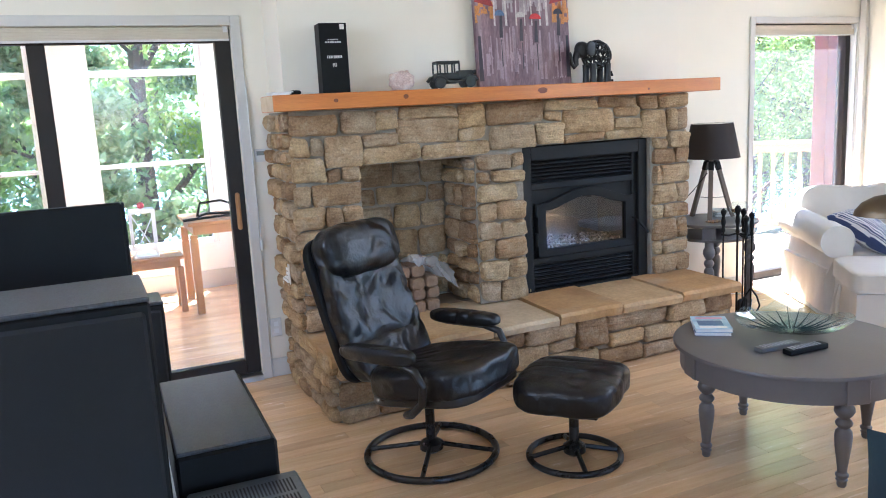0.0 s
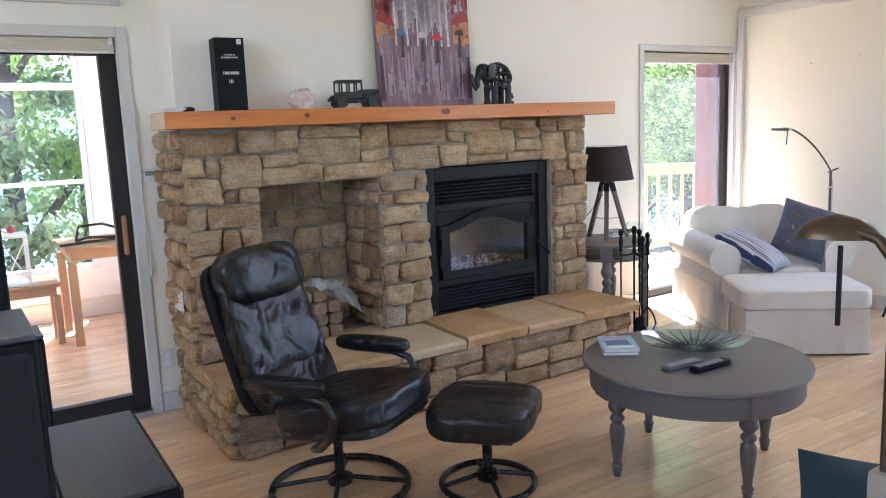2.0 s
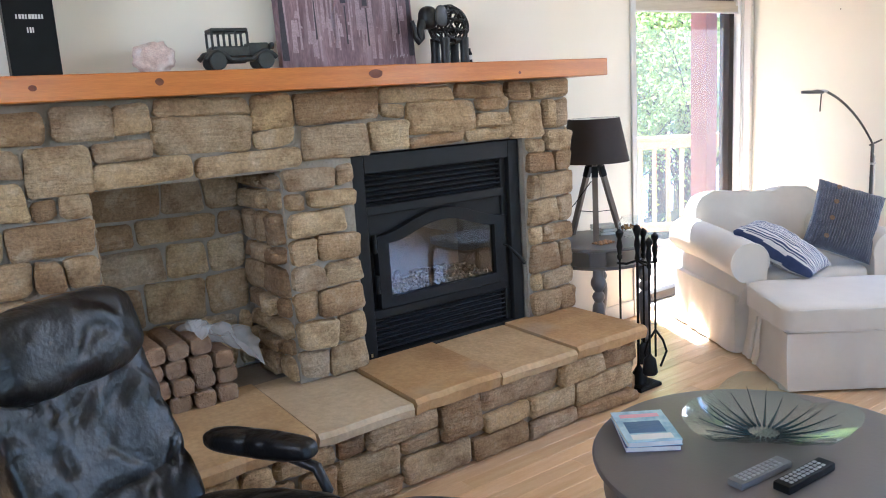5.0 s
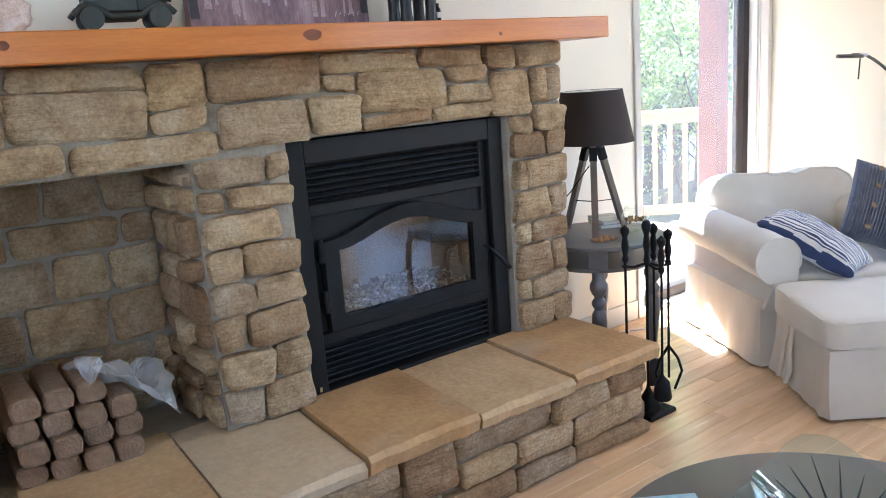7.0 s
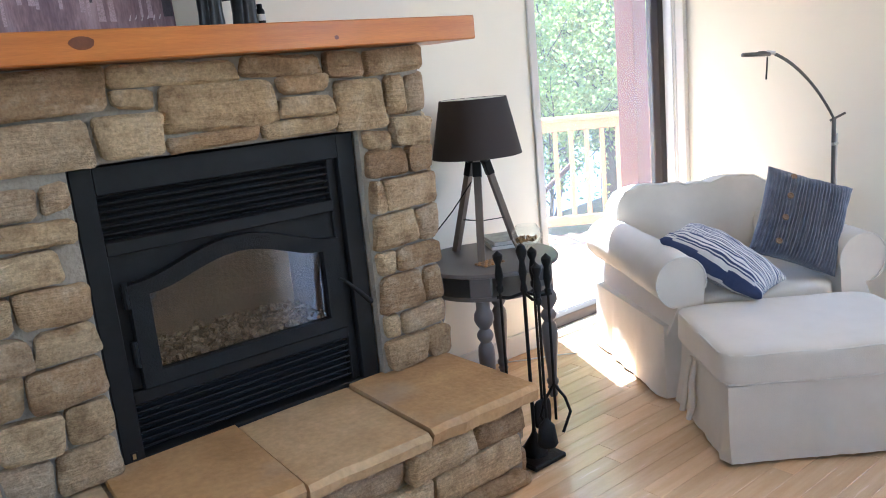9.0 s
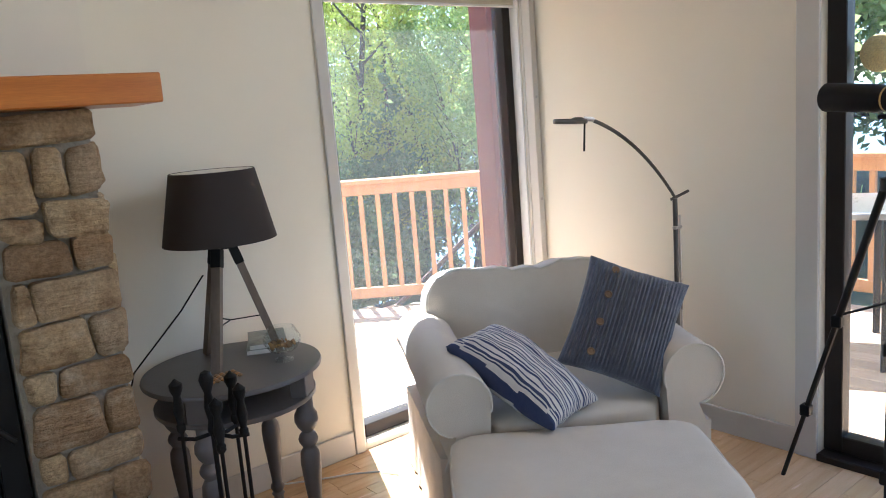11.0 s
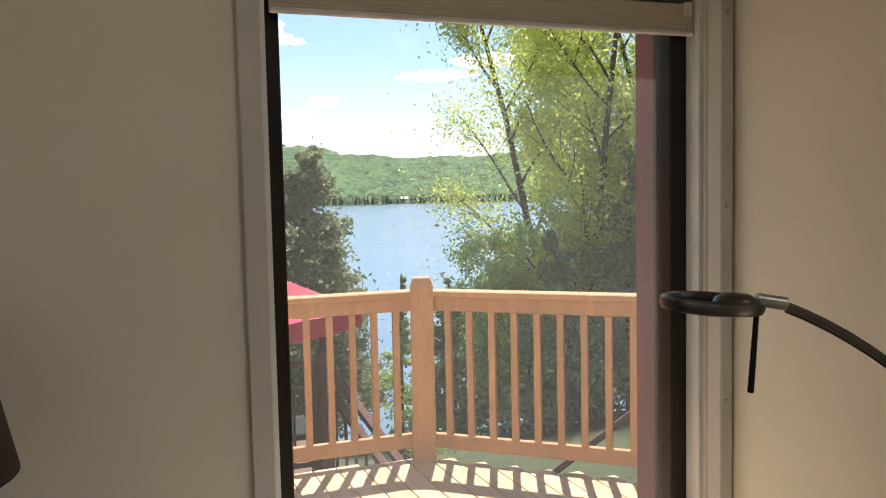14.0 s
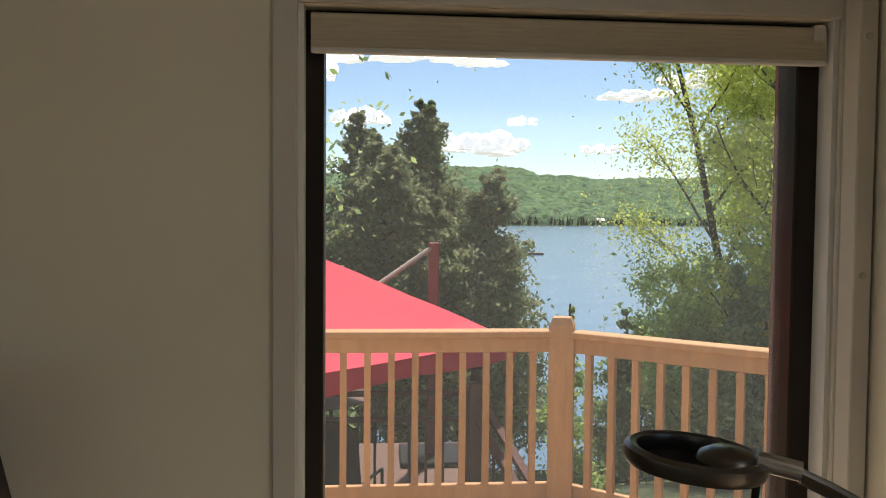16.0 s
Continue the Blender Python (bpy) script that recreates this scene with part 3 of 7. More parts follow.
def stone_mesh(w, h, d, seed):
    """One split-faced stone with worn rounded corners, w along x, h along z, face towards -y."""
    r = random.Random(seed)
    o = Vector((r.uniform(0, 50), r.uniform(0, 50), r.uniform(0, 50)))
    nx, nz = max(4, min(9, round(w / 0.032))), max(4, min(6, round(h / 0.028)))
    taper, skew = r.uniform(-0.010, 0.010), r.uniform(-0.008, 0.008)
    tilt_x, tilt_z = r.uniform(-0.05, 0.05), r.uniform(-0.08, 0.08)
    bm = bmesh.new()
    grid = []
    for k in range(nz + 1):
        row = []
        for i in range(nx + 1):
            # rows crowd towards the rim, where the face rolls over
            u, v = (0.5 - 0.5 * math.cos(math.pi * i / nx)) * 0.8 + 0.2 * i / nx, (0.5 - 0.5 * math.cos(math.pi * k / nz)) * 0.8 + 0.2 * k / nz
            x, z = (u - 0.5) * w, (v - 0.5) * h
            du, dv = min(u, 1 - u) * w, min(v, 1 - v) * h
            cut = max(0.0, 0.011 - du - dv)
            x -= math.copysign(cut * 0.55, x)
            z -= math.copysign(cut * 0.55, z)
            x += taper * (v - 0.5) * 2 * (u - 0.5) * 2
            z += skew * (u - 0.5) * 2
            p = Vector((x, 0, z))
            x += 0.0055 * noise.noise(p * 22 + o)
            z += 0.0055 * noise.noise(p * 22 + o + Vector((9, 0, 0)))
            edge = min(1.0, min(du, dv) / 0.012)
            roll = (1 - edge) ** 2 * 0.012
            y = -d - 0.006 + roll + tilt_x * x + tilt_z * z
            y += 0.010 * noise.noise(p * 9 + o) * edge + 0.008 * noise.noise(p * 30 + o) + 0.005 * noise.noise(p * 60 + o)
            row.append(bm.verts.new((x, min(-0.004, y), z)))
        grid.append(row)
    for k in range(nz):
        for i in range(nx):
            bm.faces.new((grid[k][i], grid[k][i + 1], grid[k + 1][i + 1], grid[k + 1][i]))
    rim = grid[0] + [row[-1] for row in grid[1:]] + list(reversed(grid[-1][:-1])) + [row[0] for row in reversed(grid[1:-1])]
    back = [bm.verts.new((v.co.x * 1.01, 0.006, v.co.z * 1.01)) for v in rim]
    for i in range(len(rim)):
        j = (i + 1) % len(rim)
        bm.faces.new((rim[j], rim[i], back[i], back[j]))
    return bm


def stone(parent, x, y, z, w, h, turn=0, d=0.036, dry=False):
    """A stone at a place on a face; turn: 0 faces -y, 90 faces +x, -90 faces -x."""
    ob = obj("stone", stone_mesh(w, h, d * rng.uniform(0.6, 1.4), rng.random()), STONE)
    ob.data.polygons.foreach_set("use_smooth", [True] * len(ob.data.polygons))
    ob.data.set_sharp_from_angle(angle=radians(48))
    ob.parent = parent
    ob.matrix_basis = FM @ pose(x, y, z, 0, 0, turn)
    return ob


def courses(parent, a0, a1, z0, z1, place, hs=(0.07, 0.15), ws=(0.10, 0.28), gap=0.016):
    """Random coursed stones over a rectangle."""
    z = z0
    while z < z1 - 0.03:
        h = min(rng.uniform(*hs), z1 - z)
        if z1 - z - h < 0.05:
            h = z1 - z
        a = a0
        while a < a1 - 0.02:
            w = min(rng.uniform(*ws), a1 - a)
            if a1 - a - w < 0.07:
                w = a1 - a
            place(parent, a + w / 2, z + h / 2, w - gap, h - gap)
            a += w
        z += h


part("mortar_bed", bx(1.085, 1.46, FY, WY0 - 0.001, 0.37, 1.60), MORTAR, fireplace, "grey mortar joints", m=FM.copy())
part("mortar_bed", bx(1.46, 2.19, FY, WY0 - 0.001, 1.285, 1.60), MORTAR, fireplace, "grey mortar joints", m=FM.copy())
part("mortar_bed", bx(1.46, 2.19, 5.90, WY0 - 0.001, 0.37, 1.285), MORTAR, fireplace, "grey mortar joints", m=FM.copy())
part("mortar_bed", bx(2.19, 2.52, FY, WY0 - 0.001, 0.37, 1.60), MORTAR, fireplace, "grey mortar joints", m=FM.copy())
part("mortar_bed", bx(2.52, 3.51, FY, WY0 - 0.001, 1.32, 1.60), MORTAR, fireplace, "grey mortar joints", m=FM.copy())
part("mortar_bed", bx(2.52, 3.51, 5.925, WY0 - 0.001, 0.37, 1.32), MORTAR, fireplace, "grey mortar joints", m=FM.copy())
part("mortar_bed", bx(3.51, 3.805, FY, WY0 - 0.001, 0.37, 1.60), MORTAR, fireplace, "grey mortar joints", m=FM.copy())
part("mortar_bed", bx(1.105, 3.765, 5.01, WY0 - 0.001, 0.0, 0.315), MORTAR, fireplace, "grey mortar joints", m=FM.copy())
part("mortar_bed", bx(1.46, 2.19, FY, 5.90, 0.315, 0.365), MORTAR, fireplace, "grey mortar joints", m=FM.copy())


# stones as laid, in cm: from x, to x, from z, to z
LEFT_TOP = [(108, 134, 147, 157), (137, 156, 147, 158), (157, 169, 148, 158), (172, 207, 153, 159), (170, 207, 139, 152), (209, 226, 146, 159),
            (228, 266, 147, 159), (209, 225, 139, 145), (230, 259, 132, 145), (262, 280, 133, 145), (149, 168, 139, 145), (148, 182, 130, 138), (185, 227, 130, 137)]
LEFT_SIDE = [(108, 117, 136, 145), (119, 125, 136, 145), (127, 147, 129, 145), (108, 125, 122, 134), (127, 134, 121, 127), (136, 145, 121, 128),
             (118, 145, 108, 119), (108, 116, 109, 119), (125, 133, 96, 106), (135, 145, 96, 106), (107, 123, 96, 107), (107, 120, 86, 94), (121, 146, 87, 94)]
PIER = [(220, 242, 120, 128), (244, 251, 121, 128), (220, 227, 112, 118), (230, 251, 112, 118), (220, 245, 101, 110), (220, 230, 89, 99),
        (232, 251, 89, 99), (220, 233, 78, 87), (235, 251, 78, 87), (220, 229, 65, 76), (231, 251, 65, 76), (220, 237, 52, 63), (239, 251, 52, 63), (220, 232, 39, 50), (234, 251, 38, 50)]
RIGHT_TOP = [(268, 307, 153, 159), (310, 337, 153, 159), (268, 279, 147, 152), (282, 319, 138, 152), (322, 339, 147, 152), (321, 340, 139, 145), (282, 312, 133, 137),
             (314, 341, 133, 138), (340, 353, 151, 159), (356, 381, 151, 159), (343, 362, 132, 149), (364, 371, 136, 149), (373, 381, 136, 149)]
RIGHT_SIDE = [(353, 363, 124, 130), (365, 381, 124, 134), (353, 369, 114, 123), (371, 381, 114, 123), (353, 357, 101, 112), (358, 381, 101, 112), (353, 371, 87, 99),
              (373, 382, 87, 99), (353, 360, 77, 85), (362, 381, 77, 85), (353, 371, 62, 75), (373, 381, 62, 75), (353, 359, 52, 60), (361, 382, 52, 60), (353, 370, 39, 50), (372, 382, 39, 50)]
HEARTH_FACE = [(210, 220, 23, 31), (222, 254, 23, 31), (208, 235, 9, 21), (238, 256, 15, 21), (238, 271, 2, 13), (257, 277, 15, 31), (279, 323, 21, 31),
               (280, 304, 12, 19), (306, 333, 10, 19), (273, 303, 1, 10), (325, 352, 21, 31), (335, 374, 8, 19), (355, 376, 21, 31), (305, 333, 1, 8), (208, 236, 1, 7), (335, 375, 1, 6)]
for rows in (LEFT_TOP, LEFT_SIDE, PIER, RIGHT_TOP, RIGHT_SIDE):
    for x0, x1, z0, z1 in rows:
        stone(fireplace, (x0 + x1) / 200, FY, (z0 + z1) / 200, (x1 - x0) / 100 + 0.010, (z1 - z0) / 100 + 0.009)
for x0, x1, z0, z1 in HEARTH_FACE:
    stone(fireplace, (x0 + x1) / 200, 5.01, (z0 + z1) / 200, (x1 - x0) / 100 + 0.010, (z1 - z0) / 100 + 0.009)

front = lambda p, a, z, w, h: stone(p, a, FY, z, w, h)
courses(fireplace, 1.08, 1.46, 0.38, 0.865, front)
courses(fireplace, 1.10, 2.08, 0.0, 0.315, lambda p, a, z, w, h: stone(p, a, 5.01, z, w, h))
west = lambda x: (lambda p, a, z, w, h: stone(p, x, a, z, w, h, -90))
courses(fireplace, 5.46, 5.935, 0.38, 1.59, west(1.085), ws=(0.10, 0.2))
courses(fireplace, 4.99, 5.935, 0.0, 0.37, west(1.105), ws=(0.12, 0.24))
east = lambda x: (lambda p, a, z, w, h: stone(p, x, a, z, w, h, 90, d=0.014))
courses(fireplace, 5.46, 5.935, 0.38, 1.59, east(3.805), ws=(0.10, 0.2))
courses(fireplace, 5.00, 5.935, 0.0, 0.31, east(3.765), ws=(0.12, 0.24))
courses(fireplace, 5.48, 5.89, 0.375, 1.28, east(1.46), ws=(0.10, 0.2))
courses(fireplace, 5.48, 5.89, 0.375, 1.28, west(2.19), ws=(0.10, 0.22))
courses(fireplace, 1.48, 2.17, 0.375, 1.28, lambda p, a, z, w, h: stone(p, a, 5.90, z, w, h, d=0.02), hs=(0.10, 0.19), ws=(0.16, 0.38))

# hearth flagstones
xs = [1.06, 1.52, 2.0, 2.425, 2.875, 3.325, 3.81]
for i, (a, b_) in enumerate(zip(xs, xs[1:])):
    r = random.Random(40 + i)
    bm = bmesh.new()
    n = 7
    back = 5.50 if i not in (1, 2) else 5.62
    lift = (0.0, 0.004, -0.004, 0.010, -0.002, 0.007)[i]
    top, bot = [], []
    skew = 0.03
    front_pts = [(a + 0.006 + (b_ - a - 0.012) * k / n, 4.955 + r.uniform(-0.006, 0.008)) for k in range(n + 1)]
    back_pts = [(b_ - 0.006 + (skew if i < 5 else 0) - (b_ - a - 0.012 + (skew if i < 5 else 0) - (skew if i else 0)) * k / 3, back) for k in range(4)]
    loop = front_pts + back_pts
    t_ = [bm.verts.new((x, y + (0.006 if k <= n else 0), 0.372 + lift + r.uniform(-0.002, 0.002))) for k, (x, y) in enumerate(loop)]
    m_ = [bm.verts.new((x + r.uniform(-0.002, 0.002), y - (0.005 + r.uniform(0, 0.006) if k <= n else 0), 0.352 + lift)) for k, (x, y) in enumerate(loop)]
    l_ = [bm.verts.new((x, y + (r.uniform(-0.004, 0.008) if k <= n else 0), 0.316)) for k, (x, y) in enumerate(loop)]
    bm.faces.new(t_)
    for A, B in ((m_, t_), (l_, m_)):
        for k in range(len(loop)):
            j = (k + 1) % len(loop)
            bm.faces.new((A[k], A[j], B[j], B[k]))
    bm.faces.new(list(reversed(l_)))
    ob = obj("flagstone", bm, SLAB_PALE if i == 2 else SLAB_MID if i in (1, 4) else SLAB)
    ob.parent = fireplace
    ob.matrix_basis = FM.copy()
bm = bmesh.new()
box(bm, 1.08, 3.79, 4.985, 5.50, 0.316, 0.355)
for v in bm.verts:
    v.co = FM @ v.co
part("hearth_bed", bm, MORTAR, fireplace)

# mantel beam
mantel = thing("mantel_shelf", pose(2.48, 5.33, 1.602), "thick varnished pine mantel shelf on the stone fireplace", "shelf")
bm = bx(-1.505, 1.505, 0, 0.285, 0, 0.085, bev=0.004)
part("beam", bm, PINE, mantel)
part("end_grain", bx(-1.5075, -1.5051, 0.004, 0.281, 0.004, 0.081), mat("pale_end_grain", (0.62, 0.50, 0.34), (0.52, 0.40, 0.25), rough=0.7, scale=20), mantel, "pale cut end grain")
for x, z, r_, sx in ((-1.17, 0.045, 0.010, 1.3), (-0.77, 0.05, 0.013, 1.2), (0.11, 0.05, 0.018, 1.9), (0.9, 0.03, 0.007, 1.2)):
    bm = bmesh.new()
    vs = [bm.verts.new((x + r_ * sx * math.cos(t) * rng.uniform(0.9, 1.1), -0.0012, z + r_ * math.sin(t))) for t in (2 * math.pi * k / 14 for k in range(14))]
    bm.faces.new(vs)
    part("knot", bm, KNOT, mantel, "dark knot in the pine")

# wood-burning insert
ins = thing("fireplace_insert", pose(2.53, 5.545, 0.366), "matte black steel wood stove insert with arched glass door", "stove")
IW, IH = 0.97, 0.945


def bar(nm, a, b_, c, d, y0, y1, mt=IRON, bev=0.003, parent=None, label=""):
    return part(nm, bx(a, b_, y0, y1, c, d, bev=bev), mt, parent or ins, label)


bar("surround_side", 0, 0.066, 0, IH, -0.045, 0.02)
bar("surround_side", IW - 0.070, IW, 0, IH, -0.045, 0.02)
bar("surround_head", 0.066, IW - 0.070, IH - 0.085, IH, -0.045, 0.02)
bar("surround_base", 0.066, IW - 0.070, 0, 0.018, -0.045, 0.02)
bar("inner_post", IW - 0.105, IW - 0.0705, 0.018, IH - 0.086, -0.020, 0.02)
bar("vent_bar", 0.067, IW - 0.105, 0.672, 0.714, -0.038, 0.02)
bar("lower_bar", 0.067, IW - 0.105, 0.190, 0.232, -0.032, 0.02)
for i in range(6):
    z = 0.722 + i * 0.0235
    m_ = pose(0, 0.005, z, -28)
    bm = bmesh.new()
    box(bm, 0.07, IW - 0.107, -0.028, 0.0, 0, 0.006, bev=0.0015, m=m_)
    part("louvre", bm, IRON, ins)
for i in range(7):
    z = 0.026 + i * 0.0235
    bm = bmesh.new()
    box(bm, 0.07, IW - 0.107, -0.028, 0.0, 0, 0.006, bev=0.0015, m=pose(0, 0.005, z, -28))
    part("louvre", bm, IRON, ins)
bar("vent_back", 0.067, IW - 0.105, 0.714, IH - 0.086, 0.012, 0.02, GRILLE)
bar("lower_vent_back", 0.067, IW - 0.105, 0.018, 0.190, 0.012, 0.02, GRILLE)


def arch(x0, x1, z0, zs, za, n=18):
    """Outline with a flat-arched top: corners, spring height zs, crown za."""
    pts = [(x0, z0), (x1, z0)]
    for k in range(n + 1):
        u = k / n
        c = math.cos(math.pi * (u - 0.5))
        sm = c * c * (1.15 - 0.15 * c * c)
        pts.append((x1 + (x0 - x1) * u, zs + (za - zs) * sm))
    return pts


def ring(outer, inner, y0, y1):
    bm = bmesh.new()
    rows = []
    for pts, y in ((outer, y1), (outer, y0 + 0.006), ([((x * 0.985 + 0.015 * ox), (z * 0.985 + 0.015 * oz)) for (x, z), (ox, oz) in zip(outer, inner)], y0), (inner, y0 + 0.003), (inner, y1)):
        rows.append([bm.verts.new((x, y, z)) for x, z in pts])
    n = len(outer)
    for A, B in zip(rows, rows[1:] + rows[:1]):
        for k in range(n):
            j = (k + 1) % n
            bm.faces.new((A[k], A[j], B[j], B[k]))
    return bm


door = part("stove_door", ring(arch(0.105, 0.858, 0.236, 0.575, 0.660), arch(0.168, 0.795, 0.283, 0.535, 0.605), -0.045, -0.009), IRON2, ins, "cast iron door frame with arched top")
bm = bmesh.new()
gp = arch(0.164, 0.799, 0.279, 0.539, 0.609)
bm.faces.new([bm.verts.new((x, -0.022, z)) for x, z in gp])
gl = part("door_glass", bm, DOORPANE, door, "smoky heat-proof glass")
for z in (0.31, 0.50):
    bm = bmesh.new()
    tube(bm, [(0.098, -0.035, z), (0.098, -0.035, z + 0.085)], 0.011, 10)
    part("hinge", bm, IRON2, ins)
bm = bmesh.new()
tube(bm, [(0.845, -0.045, 0.425), (0.855, -0.075, 0.415), (0.905, -0.085, 0.36), (0.945, -0.088, 0.315)], [0.005, 0.006, 0.009, 0.010], 10)
part("door_handle", bm, IRON2, ins, "black lever handle", smooth=True)
part("maker_badge", bx(0.020, 0.044, -0.0475, -0.045, 0.018, 0.048, bev=0.002), BLACKPL, ins)
part("badge_mark", bx(0.027, 0.037, -0.0485, -0.0475, 0.024, 0.042), mat("brass_mark", (0.45, 0.33, 0.14), rough=0.4, metal=0.7), ins)
bm = bmesh.new()
for a in ((0.08, 0.10, 0.001, 0.37, 0.19, 0.70), (0.85, 0.87, 0.001, 0.37, 0.19, 0.70), (0.10, 0.85, 0.35, 0.37, 0.19, 0.70), (0.10, 0.85, 0.001, 0.35, 0.19, 0.262), (0.10, 0.85, 0.001, 0.35, 0.68, 0.70)):
    box(bm, a[0], a[1], a[2], a[3], a[4], a[5])
# opening of the face plate behind the glass
part("firebox", bm, SOOT, ins, "sooty firebrick firebox")
bm = bmesh.new()
r = random.Random(3)
for i in range(420):
    x, y = r.uniform(0.13, 0.82), r.uniform(0.02, 0.33)
    s_ = r.uniform(0.005, 0.016)
    m_ = pose(x, y, 0.262 + s_ * 0.35 + 0.03 * math.exp(-((x - 0.5) ** 2) * 8) * r.random(), r.uniform(0, 180), r.uniform(0, 180), 0)
    box(bm, -s_, s_, -s_ * 0.7, s_ * 0.7, -s_ * 0.5, s_ * 0.5, m=m_)
coals = part("ash_bed", bm, ASH, ins, "pale ash and charred wood pieces")
coals["kind"] = "stuff"
part("face_plate", ring(arch(0.067, IW - 0.105, 0.232, 0.671, 0.6715), arch(0.145, 0.815, 0.265, 0.55, 0.625), -0.008, 0.0), IRON, ins)

# pressed logs in shrink wrap, in the niche
for col in range(4):
    for row in range(4):
        if row == 3 and col == 3:
            continue
        s_ = 0.045
        bm = bmesh.new()
        pts = []
        for k in range(12):
            t = 2 * math.pi * k / 12 + math.pi / 12
            rr = s_ * (1.0 if k % 3 else 1.04)
            pts.append((max(-s_ * 0.93, min(s_ * 0.93, rr * 1.12 * math.cos(t))), max(-s_ * 0.93, min(s_ * 0.93, rr * 1.12 * math.sin(t)))))
        rows = []
        for y, k_ in ((0.0, 0.84), (0.006, 1.0), (0.294, 1.0), (0.30, 0.84)):
            rows.append([bm.verts.new((x * k_ + rng.uniform(-.002, .002), y + rng.uniform(-.002, .002), z * 0.85 * k_)) for x, z in pts])
        for A, B in zip(rows, rows[1:]):
            for k in range(12):
                j = (k + 1) % 12
                bm.faces.new((A[j], A[k], B[k], B[j]))
        bm.faces.new(rows[0])
        bm.faces.new(list(reversed(rows[-1])))
        lg = solid("fire_log", bm, LOG, "pressed sawdust fire log stacked in the stone niche", "log", "fire logs in the niche")
        lg.matrix_basis = pose(1.60 + col * 0.094 + 0.014 * (row % 2), 5.51 + rng.uniform(-0.018, 0.018), 0.372 + 0.037 + row * 0.0715, 0, rng.uniform(-3, 3), rng.uniform(-2, 2))
bm = bmesh.new()
n = 14
gridv = [[None] * (n + 1) for _ in range(n + 1)]
for i in range(n + 1):
    for k in range(n + 1):
        u, v = i / n, k / n
        p_ = Vector((1.78 + u * 0.27, 5.47 + v * 0.22, 0.665 + 0.05 * math.sin(u * 5 + v * 3) - 0.10 * u * u))
        p_ += Vector((noise.noise(p_ * 16), noise.noise(p_ * 16 + Vector((5, 1, 0))), noise.noise(p_ * 14 + Vector((0, 7, 2))))) * 0.035
        gridv[i][k] = bm.verts.new(p_)
for i in range(n):
    for k in range(n):
        bm.faces.new((gridv[i][k], gridv[i + 1][k], gridv[i + 1][k + 1], gridv[i][k + 1]))
FILM = mat("crumpled_clear_film", (0.80, 0.81, 0.82), (0.70, 0.71, 0.73), rough=0.2, scale=12)
FILM.node_tree.nodes["Principled BSDF"].inputs["Alpha"].default_value = 0.42
solid("plastic_wrap", bm, FILM, "crumpled clear plastic wrap on the fire logs", "wrap")

# ---- armchair with footstool in the corner ----
CH = pose(5.08, 4.76, 0, 0, 0, -29.6)
armchair = thing("armchair", CH, "off-white slipcovered armchair with rolled arms", "armchair")


def skirt(bm, loop, z0, z1, fold=0.012, freq=30.0, seed=0.0, tie=None):
    """A hanging cloth wall round a closed outline, with soft folds that grow towards the floor."""
    pts = []
    for (x0, y0), (x1, y1) in zip(loop, loop[1:] + loop[:1]):
        n = max(3, int(math.hypot(x1 - x0, y1 - y0) / 0.022))
        nx, ny = (y1 - y0), -(x1 - x0)
        l = math.hypot(nx, ny)
        for k in range(n):
            pts.append((x0 + (x1 - x0) * k / n, y0 + (y1 - y0) * k / n, nx / l, ny / l))
    rows = []
    m = 7
    for j in range(m + 1):
        v = j / m
        row = []
        for i, (x, y, nx, ny) in enumerate(pts):
            a = noise.noise(Vector((x * freq * 0.35 + seed, y * freq * 0.35, v * 0.8))) + 0.5 * noise.noise(Vector((x * freq, y * freq + seed, v * 1.2)))
            o = fold * a * (1 - v) + 0.020 * (1 - v) ** 2
            row.append(bm.verts.new((x + nx * o, y + ny * o, z0 + (z1 - z0) * v + (0.006 * a if j == 0 else 0))))
        rows.append(row)
    for A, B in zip(rows, rows[1:]):
        for k in range(len(pts)):
            j = (k + 1) % len(pts)
            bm.faces.new((A[k], A[j], B[j], B[k]))
    bm.faces.new(rows[-1])


bm = bmesh.new()
skirt(bm, [(-0.50, 0.02), (0.50, 0.02), (0.52, 0.80), (0.46, 0.88), (-0.46, 0.88), (-0.52, 0.80)], 0.012, 0.34, 0.022, 26, 2.0)
part("skirt", bm, LINEN, armchair, "creased cotton skirt", smooth=True)
bm = bmesh.new()
soft(bm, (0, 0.36, 0.37), (0.34, 0.36, 0.085), p=7, n=12, wr=0.010, wf=6)
part("seat_cushion", bm, LINEN, armchair, smooth=True)
bm = bmesh.new()
soft(bm, (0, 0.80, 0.46), (0.40, 0.09, 0.25), p=6, n=12, wr=0.008, wf=4)
part("backrest_frame", bm, LINEN, armchair, smooth=True)
bm = bmesh.new()


